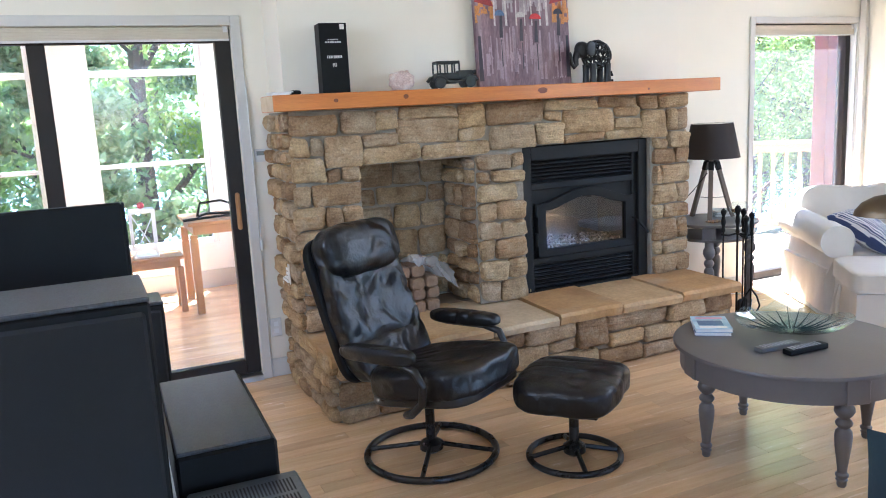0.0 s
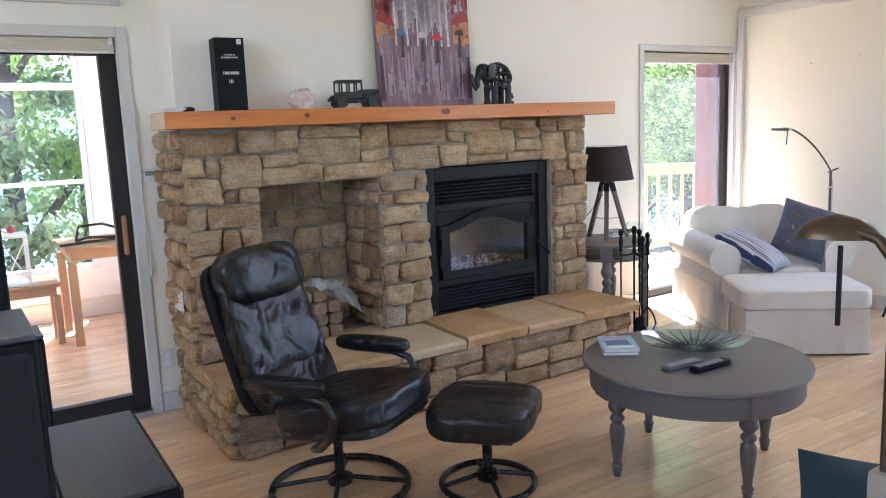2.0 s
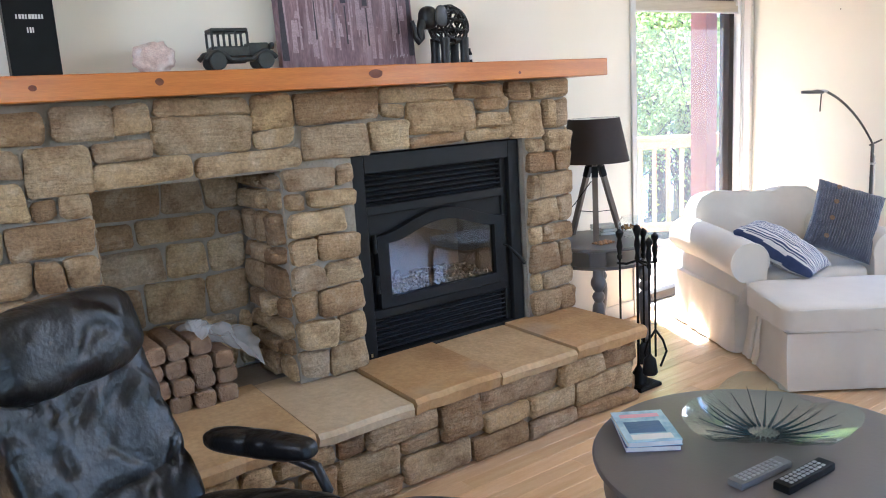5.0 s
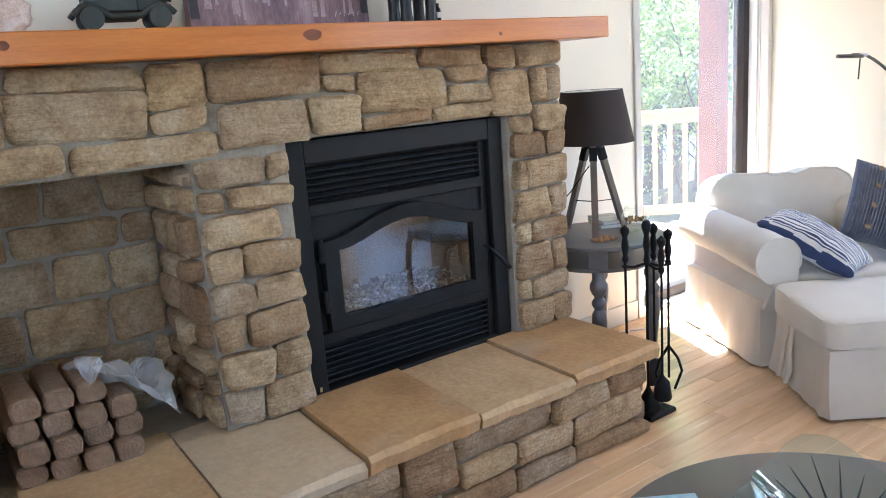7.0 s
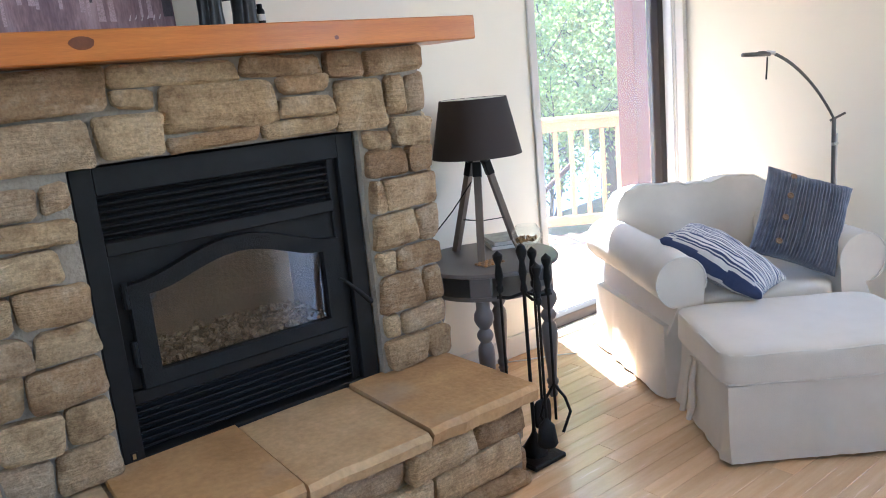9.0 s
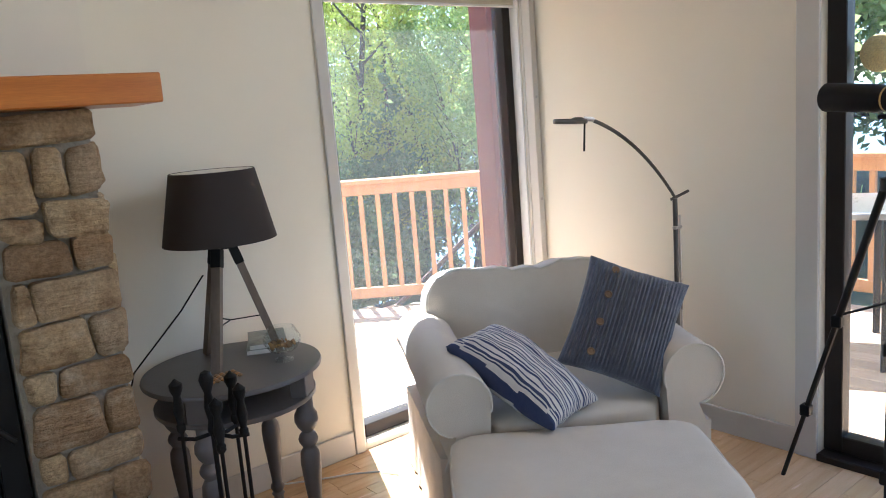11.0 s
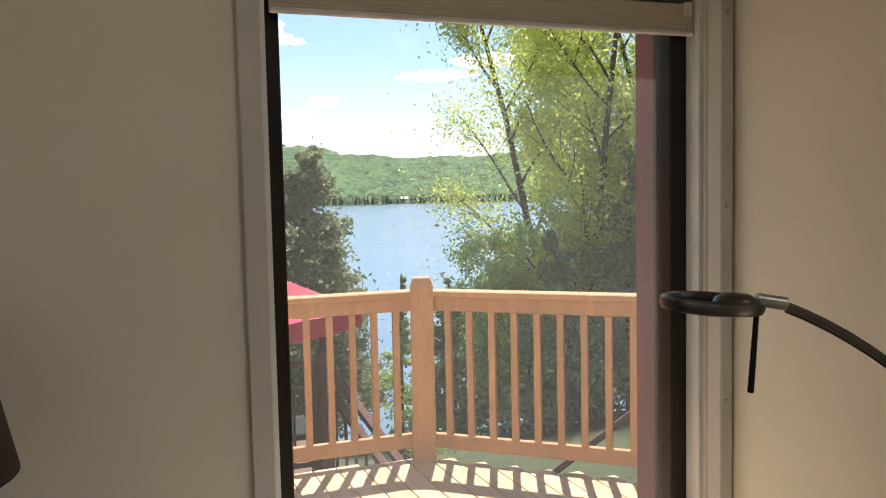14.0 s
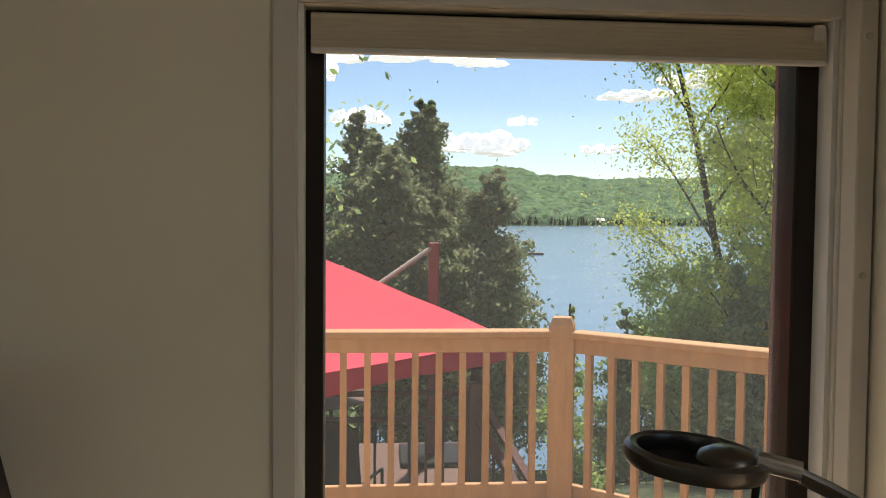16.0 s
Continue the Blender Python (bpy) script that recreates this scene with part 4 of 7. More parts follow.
def boxed_cushion(hw, hh, ht, m, bulge=0.035, p=5.0, n=64, seed=0.0):
    """A boxed cushion: bulging front and back panels, a seamed border between them."""
    bm = bmesh.new()
    prof = [(0.0, -1), (0.3, -1), (0.55, -1), (0.75, -1), (0.88, -1), (0.96, -1), (1.0, -1), (1.02, -0.6), (1.03, 0), (1.02, 0.6), (1.0, 1), (0.9, 1), (0.6, 1), (0.0, 1)]
    rings, seams = [], []
    for r_, side in prof:
        row = []
        for k in range(n):
            t = 2 * math.pi * k / n
            c_, s_ = math.cos(t), math.sin(t)
            l = (abs(c_) ** p + abs(s_) ** p) ** (1 / p)
            x, z = hw * r_ * c_ / l, hh * r_ * s_ / l
            q = Vector((x, side * (ht + bulge * (1 - min(1.0, r_) ** 2.5)), z))
            f = noise.noise(Vector((x * 5 + seed, z * 7, side * 2))) + 0.6 * noise.noise(Vector((x * 13 + seed, z * 11, side)))
            q.y += 0.011 * f
            pucker = 0.007 * math.sin(x * 46 + 3 * noise.noise(Vector((x * 6, seed, 0)))) * (1 if abs(side) < 1 or r_ > 0.95 else 0.3)
            top = max(0.0, z / hh)
            q.z += top * (pucker - 0.026 * math.exp(-((x - 0.02) / 0.16) ** 2) + 0.010 * f)
            row.append(m @ q)
        rings.append(row)
        if r_ == 1.0:
            seams.append(row)
    vs = [[bm.verts.new(q) for q in row] for row in rings[1:-1]]
    for A, B in zip(vs, vs[1:]):
        for k in range(n):
            j = (k + 1) % n
            bm.faces.new((A[k], A[j], B[j], B[k]))
    for row, mid in ((vs[0], rings[0]), (vs[-1], rings[-1])):
        c_ = bm.verts.new(sum(mid, Vector()) / n)
        for k in range(n):
            bm.faces.new((row[k], row[(k + 1) % n], c_))
    bmesh.ops.recalc_face_normals(bm, faces=bm.faces)
    return bm, seams


bm, seams = boxed_cushion(0.43, 0.25, 0.085, pose(0, 0.02, 0.04, -10, 0, 0) @ pose(0.02, 0.68, 0.665), seed=3.0)
back = part("back_cushion", bm, LINEN, armchair, "plump wrinkled back cushion", smooth=True)
for row in seams:
    bm = bmesh.new()
    tube(bm, row, 0.006, 6, closed=True)
    part("piping", bm, PIPING, back, "cotton piping")
for s_ in (-1, 1):
    bm = bmesh.new()
    # rolled arm: a fat roll over a straight side
    rows = []
    n = 22
    m = 14
    for j in range(m + 1):
        v = j / m
        y = 0.0 + 0.86 * v
        top = 0.56 + 0.03 * math.sin(v * 2.0)
        row = []
        for k in range(n):
            t = -0.5 * math.pi * 0.9 + (1.5 * math.pi + 0.2) * k / (n - 1)
            rr = 0.112 + 0.006 * noise.noise(Vector((k * 0.5, v * 4, s_)))
            x, z = s_ * (0.425 + rr * math.cos(math.pi - t) * -1.0), top - 0.03 + rr * math.sin(t)
            row.append(bm.verts.new((x, y, z)))
        xi, xo = s_ * 0.33, s_ * 0.49
        row = [bm.verts.new((xo, y, 0.30))] + row + [bm.verts.new((xi, y, 0.30))]
        rows.append(row)
    for A, B in zip(rows, rows[1:]):
        for k in range(len(A) - 1):
            q = (A[k], A[k + 1], B[k + 1], B[k])
            bm.faces.new(q if s_ < 0 else tuple(reversed(q)))
    bm.faces.new(rows[0])
    bm.faces.new(rows[-1])
    bmesh.ops.recalc_face_normals(bm, faces=bm.faces)
    arm = part("armrest", bm, LINEN, armchair, "rolled cotton armrest", smooth=True)
    bm = bmesh.new()
    tube(bm, [v for v in [(s_ * (0.425 - 0.113 * math.cos(math.pi - t)), -0.006, 0.53 + 0.113 * math.sin(t)) for t in (-1.3 + 4.75 * k / 20 for k in range(21))]], 0.004, 6)
    part("piping", bm, PIPING, arm, "cotton piping")
for k, (x, y) in enumerate(((-0.42, 0.06), (0.42, 0.06), (-0.42, 0.82), (0.42, 0.82))):
    part("leg", bx(x - 0.03, x + 0.03, y - 0.03, y + 0.03, 0.0, 0.06, bev=0.004), MIDWOOD, armchair)

stool1 = thing("footstool", pose(4.805, 4.495, 0, 0, 0, -38.5), "off-white slipcovered footstool pushed against the armchair", "footstool")
bm = bmesh.new()
skirt(bm, [(-0.385, -0.275), (0.385, -0.275), (0.385, 0.275), (-0.385, 0.275)], 0.012, 0.30, 0.020, 24, 5.0)
part("skirt", bm, LINEN, stool1, "creased cotton skirt", smooth=True)
bm = bmesh.new()
soft(bm, (0, 0, 0.370), (0.415, 0.305, 0.072), p=9, n=14, wr=0.006, wf=6)
cu = part("cushion", bm, LINEN, stool1, smooth=True)
for z, k in ((0.424, 0.985), (0.316, 0.985)):
    bm = bmesh.new()
    pts = []
    for i in range(48):
        t = 2 * math.pi * i / 48
        c_, s_ = math.cos(t), math.sin(t)
        l = (abs(c_) ** 9 + abs(s_) ** 9) ** (1 / 9)
        pts.append((0.415 * k * c_ / l, 0.305 * k * s_ / l, z + 0.003 * math.sin(i)))
    tube(bm, pts, 0.0042, 6, closed=True)
    part("piping", bm, PIPING, cu, "cotton piping")
for k in range(2):
    bm = bmesh.new()
    tube(bm, [(-0.405, 0.03 + k * 0.05, 0.29), (-0.425, 0.02 + k * 0.07, 0.20), (-0.43, 0.0 + k * 0.10, 0.11), (-0.44, 0.02 + k * 0.08, 0.05)], [0.006, 0.013, 0.014, 0.012], 6)
    part("tie", bm, LINEN, stool1, "cotton tie band", smooth=True)
for x in (-0.33, 0.33):
    for y in (-0.22, 0.22):
        part("leg", bx(x - 0.025, x + 0.025, y - 0.025, y + 0.025, 0.0, 0.06, bev=0.003), MIDWOOD, stool1)


def frame_matrix(c, xdir, ydir):
    x = Vector(xdir).normalized()
    z = x.cross(Vector(ydir)).normalized()
    y = z.cross(x)
    return Matrix(((x.x, y.x, z.x, c[0]), (x.y, y.y, z.y, c[1]), (x.z, y.z, z.z, c[2]), (0, 0, 0, 1)))


def pillow(bm, hw, hh, th, n=18, wr=0.006, ear=0.03, seed=0.0, ribs=0, side=None):
    """A square cushion in its own plane, thin at the seams, with pulled corners."""
    tops = {}
    for sgn in (1, -1):
        for i in range(n + 1):
            for k in range(n + 1):
                u, v = 2 * i / n - 1, 2 * k / n - 1
                rim = i in (0, n) or k in (0, n)
                if rim and sgn == -1:
                    tops[(sgn, i, k)] = tops[(1, i, k)]
                    continue
                prof = ((1 - u * u) * (1 - v * v)) ** 0.42
                pull = 1 - 0.07 * (1 - abs(u) ** 2) * abs(v) ** 3 - 0.0
                pull2 = 1 - 0.07 * (1 - abs(v) ** 2) * abs(u) ** 3
                z = sgn * th * prof
                f = noise.noise(Vector((u * 2.2 + seed, v * 2.2, sgn))) + 0.5 * noise.noise(Vector((u * 5 + seed, v * 5, sgn + 4)))
                z += wr * f * (1 if not rim else 0.4)
                if ribs:
                    z += sgn * 0.0055 * math.sin(u * ribs) * prof
                tops[(sgn, i, k)] = bm.verts.new((u * hw * pull2, v * hh * pull, z))
    for sgn in (1, -1):
        for i in range(n):
            for k in range(n):
                q = [tops[(sgn, i, k)], tops[(sgn, i + 1, k)], tops[(sgn, i + 1, k + 1)], tops[(sgn, i, k + 1)]]
                f = bm.faces.new(q if sgn > 0 else list(reversed(q)))
                if side:
                    f.material_index = side((i + 0.5) / n)


KM = frame_matrix((5.375, 4.79, 0.695), (0.638, -0.74, -0.20), (0.54, 0.25, 0.805)) @ pose(0, 0, -0.005, 0, 0, -9)
knit = thing("cushion", KM, "blue-grey ribbed knit cushion with wooden buttons", "cushion")
bm = bmesh.new()
pillow(bm, 0.19, 0.225, 0.095, n=128, wr=0.014, seed=2, ribs=84)
part("cover", bm, KNIT, knit, smooth=True)
for k in range(4):
    bm = bmesh.new()
    lathe(bm, [(0.0, 0.004), (0.008, 0.003), (0.011, 0.006), (0.0135, 0.005), (0.0145, 0.003), (0.0145, 0.0)][::-1], 16)
    bt = part("button", bm, WOODBTN, knit, "round wooden button", m=pose(-0.085, -0.165 + k * 0.11, 0.095 * ((1 - (0.085 / 0.20) ** 2) * (1 - ((-0.165 + k * 0.11) / 0.23) ** 2)) ** 0.42 + 0.006))
SM = frame_matrix((4.985, 4.945, 0.575), (0.10, -0.60, -0.30), (0.75, 0.35, 0.15))
stripe = thing("cushion", SM, "navy and white striped cotton cushion", "cushion")
bm = bmesh.new()
pattern = [1, 0, 0, 1, 0, 1, 1, 0, 0, 1, 0, 0, 0, 1, 1, 0, 1, 0, 0, 1, 0, 1, 1, 0, 0, 1, 0, 0, 1, 0]
pillow(bm, 0.25, 0.14, 0.095, n=60, wr=0.012, seed=9)
for f in bm.faces:
    v_ = f.calc_center_median().y / 0.13 * 0.5 + 0.5
    f.material_index = pattern[min(59, max(0, int(v_ * 60))) % 30]
part("cover", bm, [STRIPE_W, STRIPE_B], stripe, smooth=True)

# ---- reading lamp behind the armchair ----
fl = thing("floor_lamp", pose(5.802, 4.851, 0), "slim nickel reading floor lamp with arched double arm", "lamp")
bm = bmesh.new()
lathe(bm, [(0.12, 0), (0.12, 0.012), (0.10, 0.02), (0.02, 0.026), (0.012, 0.03)], 28)
part("base", bm, DARKSTEEL, fl, smooth=True)
bm = bmesh.new()
tube(bm, [(0, 0, 0.02), (0, 0, 1.10)], 0.010, 12)
part("pole", bm, DARKSTEEL, fl, smooth=True)
bm = bmesh.new()
tube(bm, [(0.022, -0.004, 0.50), (0.022, -0.004, 1.03)], 0.005, 8)
part("rod", bm, STEEL, fl, smooth=True)
for z in (0.70, 0.975):
    part("clamp", bx(-0.014, 0.03, -0.012, 0.008, z, z + 0.014, bev=0.003), STEEL, fl)
jx, jy, jz = 5.455 - 5.802, 4.963 - 4.851, 1.438
ctrl = [Vector((0, 0, 1.105)), Vector((-0.10, 0.032, 1.27)), Vector((-0.22, 0.072, 1.385)), Vector((jx, jy, jz))]
for o in (0.0, 0.016):
    pts = []
    for k in range(15):
        u = k / 14
        p_ = ctrl[0] * (1 - u) ** 3 + ctrl[1] * 3 * u * (1 - u) ** 2 + ctrl[2] * 3 * u * u * (1 - u) + ctrl[3] * u ** 3
        pts.append(p_ + Vector((0.5, 0, -0.8)) * o * (1 - 0.5 * u))
    bm = bmesh.new()
    tube(bm, pts, 0.0052, 8)
    part("arm", bm, DARKSTEEL, fl, smooth=True)
bm = bmesh.new()
tube(bm, [(-0.012, 0.012, 1.095), (0.05, -0.03, 1.125)], 0.006, 8)
part("joint", bm, DARKSTEEL, fl, smooth=True)
HM = frame_matrix((jx - 0.075, jy + 0.045, jz + 0.006), (-0.85, 0.52, 0.06), (-0.52, -0.85, 0))
bm = bmesh.new()
ring_prof = [(0.052, -0.016), (0.063, -0.016), (0.066, -0.009), (0.065, 0.0), (0.060, 0.004), (0.054, 0.002), (0.052, -0.006), (0.052, -0.016)]
lathe(bm, ring_prof, 40, m=HM @ Matrix.Diagonal((1.0, 0.86, 0.9, 1)))
lathe(bm, [(0.0, 0.014), (0.026, 0.012), (0.042, 0.005), (0.047, -0.004), (0.0, -0.004)][::-1], 32, m=HM @ pose(-0.030, 0, 0) @ Matrix.Diagonal((0.62, 0.55, 0.75, 1)))
head = part("lamp_head", bm, DARKSTEEL, fl, "round flat lamp head", smooth=True)
bm = bmesh.new()
lathe(bm, [(0.0, -0.0165), (0.049, -0.0165), (0.049, -0.0145), (0.0, -0.0145)], 24, m=HM)
part("diffuser", bm, PAPER, head, "frosted white diffuser")
bm = bmesh.new()
tube(bm, [(jx - 0.03, jy + 0.015, jz + 0.006), (jx + 0.004, jy, jz)], 0.009, 10)
part("swivel", bm, STEEL, head, smooth=True)
bm = bmesh.new()
tube(bm, [(jx - 0.028, jy + 0.016, jz), (jx - 0.036, jy + 0.018, jz - 0.115)], [0.0035, 0.0042], 8)
part("handle_rod", bm, IRON, head)

# ---- end table with its lamp ----
TURNED = [(0.016, 0), (0.020, 0.012), (0.020, 0.035), (0.026, 0.045), (0.020, 0.055), (0.027, 0.068), (0.028, 0.08), (0.020, 0.092), (0.021, 0.12), (0.034, 0.26),
          (0.037, 0.315), (0.034, 0.35), (0.022, 0.372), (0.034, 0.392), (0.036, 0.405), (0.030, 0.42), (0.020, 0.432), (0.034, 0.452), (0.043, 0.475), (0.041, 0.50), (0.030, 0.52), (0.030, 0.56)]


def turned_leg(h, k=1.0):
    bm = bmesh.new()
    lathe(bm, [(r * k, z / 0.56 * h) for r, z in TURNED], 20)
    return bm


def round_table(name, at, R, H, apron, leg_r, a0, label, open_shelf):
    t = thing(name, pose(*at, 0), label, "table")
    bm = bmesh.new()
    lathe(bm, [(R - 0.012, H - 0.022), (R, H - 0.018), (R + 0.002, H - 0.010), (R - 0.002, H - 0.002), (R - 0.010, H), (0.0, H)], 64)
    part("tabletop", bm, GREYWOOD, t, smooth=True)
    bm = bmesh.new()
    r0, z0, z1 = R - 0.03, H - 0.022 - apron, H - 0.0225
    if open_shelf:
        lathe(bm, [(0.0, z0), (r0 - 0.003, z0), (r0, z0 + 0.004), (r0, z0 + 0.018), (0.0, z0 + 0.018)], 56)
    else:
        lathe(bm, [(r0 - 0.02, z0), (r0, z0), (r0 + 0.001, z0 + 0.012), (r0, z1), (r0 - 0.02, z1), (r0 - 0.02, z0)], 64)
    part("shelf" if open_shelf else "apron", bm, GREYWOOD, t, smooth=True)
    for k in range(4):
        a = radians(a0 + 90 * k)
        m = pose(leg_r * math.cos(a), leg_r * math.sin(a), 0, 0, 0, math.degrees(a))
        part("leg", turned_leg(z0, 1.0 if open_shelf else 0.92), GREYWOOD, t, "turned leg", smooth=True, m=m)
        w = 0.045 if open_shelf else 0.05
        part("corner_block", bx(-0.03, r0 - leg_r + (0.004 if not open_shelf else -0.002), -w, w, z0 + (0.0181 if open_shelf else -0.003), z1, bev=0.003), GREYWOOD, t, m=m)
    return t


round_table("end_table", (4.212, 5.628), 0.315, 0.672, 0.105, 0.255, -49, "round dark grey painted end table with turned legs", True)
round_table("coffee_table", (2.775, 3.66), 0.492, 0.50, 0.10, 0.385, 73, "round dark grey painted coffee table with turned legs", False)

tl = thing("table_lamp", pose(4.250, 5.685, 0.673), "tripod table lamp with dark brown drum shade on the end table", "lamp")
bm = bmesh.new()
lathe(bm, [(0.200, 0.445), (0.148, 0.695), (0.145, 0.695), (0.197, 0.445)], 48)
part("shade", bm, SHADE, tl, "dark brown tapered fabric shade", smooth=True)
bm = bmesh.new()
lathe(bm, [(0.1955, 0.4465), (0.1435, 0.6935)], 48)
bmesh.ops.reverse_faces(bm, faces=bm.faces)
part("shade_lining", bm, SHADEIN, tl, "white inner lining", smooth=True)
bm = bmesh.new()
lathe(bm, [(0.0, 0.415), (0.048, 0.418), (0.05, 0.43), (0.018, 0.44), (0.018, 0.52), (0.03, 0.55), (0.028, 0.61), (0.0, 0.63)], 20)
part("socket", bm, IRON, tl, smooth=True)
for k in range(3):
    a = radians(223 + 120 * k)
    m = frame_matrix((0, 0, 0), (math.cos(a), math.sin(a), 0), (-math.sin(a), math.cos(a), 0))
    bm = bmesh.new()
    p0, p1 = Vector((0.165, 0, 0)), Vector((0.035, 0, 0.43))
    d = (p1 - p0).normalized()
    nrm = Vector((d.z, 0, -d.x))
    vs = []
    for p_ in (p0, p0 + d * 0.36, p1):
        w = 0.016
        vs.append([bm.verts.new(p_ + nrm * a_ * 0.013 + Vector((0, b__ * w, 0))) for a_, b__ in ((1, 1), (1, -1), (-1, -1), (-1, 1))])
    for A, B in zip(vs, vs[1:]):
        for q in range(4):
            bm.faces.new((A[q], A[(q + 1) % 4], B[(q + 1) % 4], B[q]))
    bm.faces.new(vs[-1])
    bm.faces.new(list(reversed(vs[0])))
    bmesh.ops.recalc_face_normals(bm, faces=bm.faces)
    lg = part("leg", bm, DRIFT, tl, "grey weathered wooden leg", m=m)
    bm = bmesh.new()
    box(bm, -0.016, 0.016, -0.019, 0.019, -0.035, 0.03, bev=0.002)
    part("ferrule", bm, IRON, lg, "black metal cap", m=frame_matrix((0.047, 0, 0.39), (nrm.x, 0, nrm.z), (0, 1, 0)))
    bm = bmesh.new()
    tube(bm, [(0, 0, 0.15), (0.118, 0, 0.15)], 0.0025, 6)
    part("brace", bm, IRON, tl, m=m)
bm = bmesh.new()
tube(bm, [(4.14, 5.61, 1.02), (4.07, 5.67, 0.90), (4.00, 5.73, 0.80), (3.905, 5.75, 0.70), (3.88, 5.77, 0.60), (3.90, 5.84, 0.40), (3.93, 5.88, 0.25), (3.91, 5.87, 0.20), (3.95, 5.89, 0.14), (3.90, 5.91, 0.10), (3.93, 5.925, 0.25)], 0.003, 6)
solid("power_cord", bm, BLACKPL, "thin black lamp cord running down the wall", "cord", smooth=True)

# ---- fire tools ----
ft = thing("fire_tool_set", pose(3.905, 5.085, 0), "black wrought iron fireplace tool set on a stand", "fireplace tools")
bm = bmesh.new()
box(bm, -0.085, 0.085, -0.085, 0.085, 0.0, 0.022, bev=0.006)
part("base", bm, IRON2, ft)
bm = bmesh.new()
lathe(bm, [(0.05, 0.021), (0.045, 0.05), (0.02, 0.09), (0.010, 0.11), (0.007, 0.13), (0.007, 0.66), (0.014, 0.68), (0.009, 0.71), (0.016, 0.75), (0.010, 0.79), (0.018, 0.815), (0.021, 0.83), (0.013, 0.85), (0.0, 0.856)], 16)
part("stand", bm, IRON2, ft, smooth=True)
for k in range(4):
    a = radians((140, 20, -40, -100)[k])
    cx, cy = 0.088 * math.cos(a), 0.088 * math.sin(a)
    bm = bmesh.new()
    tube(bm, [(0, 0, 0.67), (cx * 0.6, cy * 0.6, 0.655), (cx * 1.15, cy * 1.15, 0.66)], 0.006, 8)
    part("hook", bm, IRON2, ft)
    bm = bmesh.new()
    lathe(bm, [(0.0055, 0.08), (0.0055, 0.575), (0.013, 0.585), (0.013, 0.60), (0.009, 0.605), (0.016, 0.645), (0.010, 0.685), (0.018, 0.705), (0.019, 0.72), (0.0, 0.738)], 14, at=(cx, cy, 0.10 - 0.012 * k))
    tool = part(("poker", "shovel", "tongs", "brush")[k], bm, IRON2, ft, smooth=True)
    bm = bmesh.new()
    if k == 1:
        soft(bm, (cx, cy, 0.15), (0.045, 0.008, 0.06), p=4, n=6)
    elif k == 3:
        lathe(bm, [(0.034, 0.09), (0.04, 0.10), (0.03, 0.17), (0.012, 0.19), (0.006, 0.20)], 14, at=(cx, cy, 0))
    elif k == 2:
        for s_ in (-1, 1):
            tube(bm, [(cx, cy, 0.30), (cx + s_ * 0.035, cy - s_ * 0.02, 0.24), (cx + s_ * 0.05, cy - s_ * 0.03, 0.18), (cx + s_ * 0.02, cy - s_ * 0.015, 0.10)], 0.006, 8)
    else:
        tube(bm, [(cx, cy, 0.18), (cx, cy, 0.09), (cx + 0.03, cy, 0.11)], 0.006, 8)
    part(("point", "blade", "jaws", "bristles")[k], bm, IRON2, tool, smooth=True)

# ---- recliner and its footstool ----
rec = thing("recliner", pose(1.365, 4.43, 0, 0, 0, -61), "black leather swivel recliner on a round steel base", "armchair")


def ring_base(parent, R, r, hub, col, spokes):
    bm = bmesh.new()
    tube(bm, [(R * math.cos(t), R * math.sin(t), r) for t in (2 * math.pi * k / 48 for k in range(48))], r, 10, closed=True)
    part("base_ring", bm, CHROMEBLK, parent, "black tubular steel ring", smooth=True)
    for k in range(spokes):
        a = 2 * math.pi * k / spokes + 0.5
        bm = bmesh.new()
        tube(bm, [(hub * 0.6 * math.cos(a), hub * 0.6 * math.sin(a), 0.055), (R * math.cos(a), R * math.sin(a), r + 0.004)], 0.011, 8)
        part("spoke", bm, CHROMEBLK, parent, smooth=True)
    bm = bmesh.new()
    lathe(bm, [(hub * 0.5, 0.012), (hub, 0.03), (hub, 0.06), (hub * 0.6, 0.075), (0.022, 0.08), (0.022, col)], 24)
    part("column", bm, CHROMEBLK, parent, smooth=True)


ring_base(rec, 0.30, 0.016, 0.055, 0.34, 4)


bm = bmesh.new()
soft(bm, (0, 0, 0), (0.29, 0.27, 0.08), p=4.5, n=20, wr=0.014, wf=7, m=pose(0.10, 0, 0.425, 0, -9, 0))
part("seat", bm, LEATHER, rec, "creased black leather seat", smooth=True)
bm = bmesh.new()
soft(bm, (0, 0, 0), (0.275, 0.255, 0.035), p=5, n=12, m=pose(0.10, 0, 0.355, 0, -9, 0))
part("seat_shell", bm, BLACKWOOD, rec, smooth=True)
bm = bmesh.new()


def backshape(w):
    u = (w.z + 0.34) / 0.68
    groove = sum(math.exp(-((w.z - q) / 0.012) ** 2) for q in (-0.14, 0.02)) * 0.012
    ruck = 0.010 * (1 - abs(noise.noise(Vector((w.y * 7, w.z * 16, 2.0)))) * 3) * (0.4 + math.exp(-((w.z - 0.1) / 0.12) ** 2)) * 0.5 + 0.008 * math.sin(w.y * 42 + 3 * w.z) * math.exp(-((w.z - 0.10) / 0.05) ** 2)
    x = w.x * (1 - 0.25 * u)
    front = 1 if w.x > 0 else 0
    return Vector((x - front * groove + front * ruck - 0.10 * (w.z / 0.34) ** 2 * (0.3 if w.z > 0 else 1.0) * -0.5 - 0.04 * math.cos(w.y * 5), w.y * (1.0 - 0.05 * u), w.z))


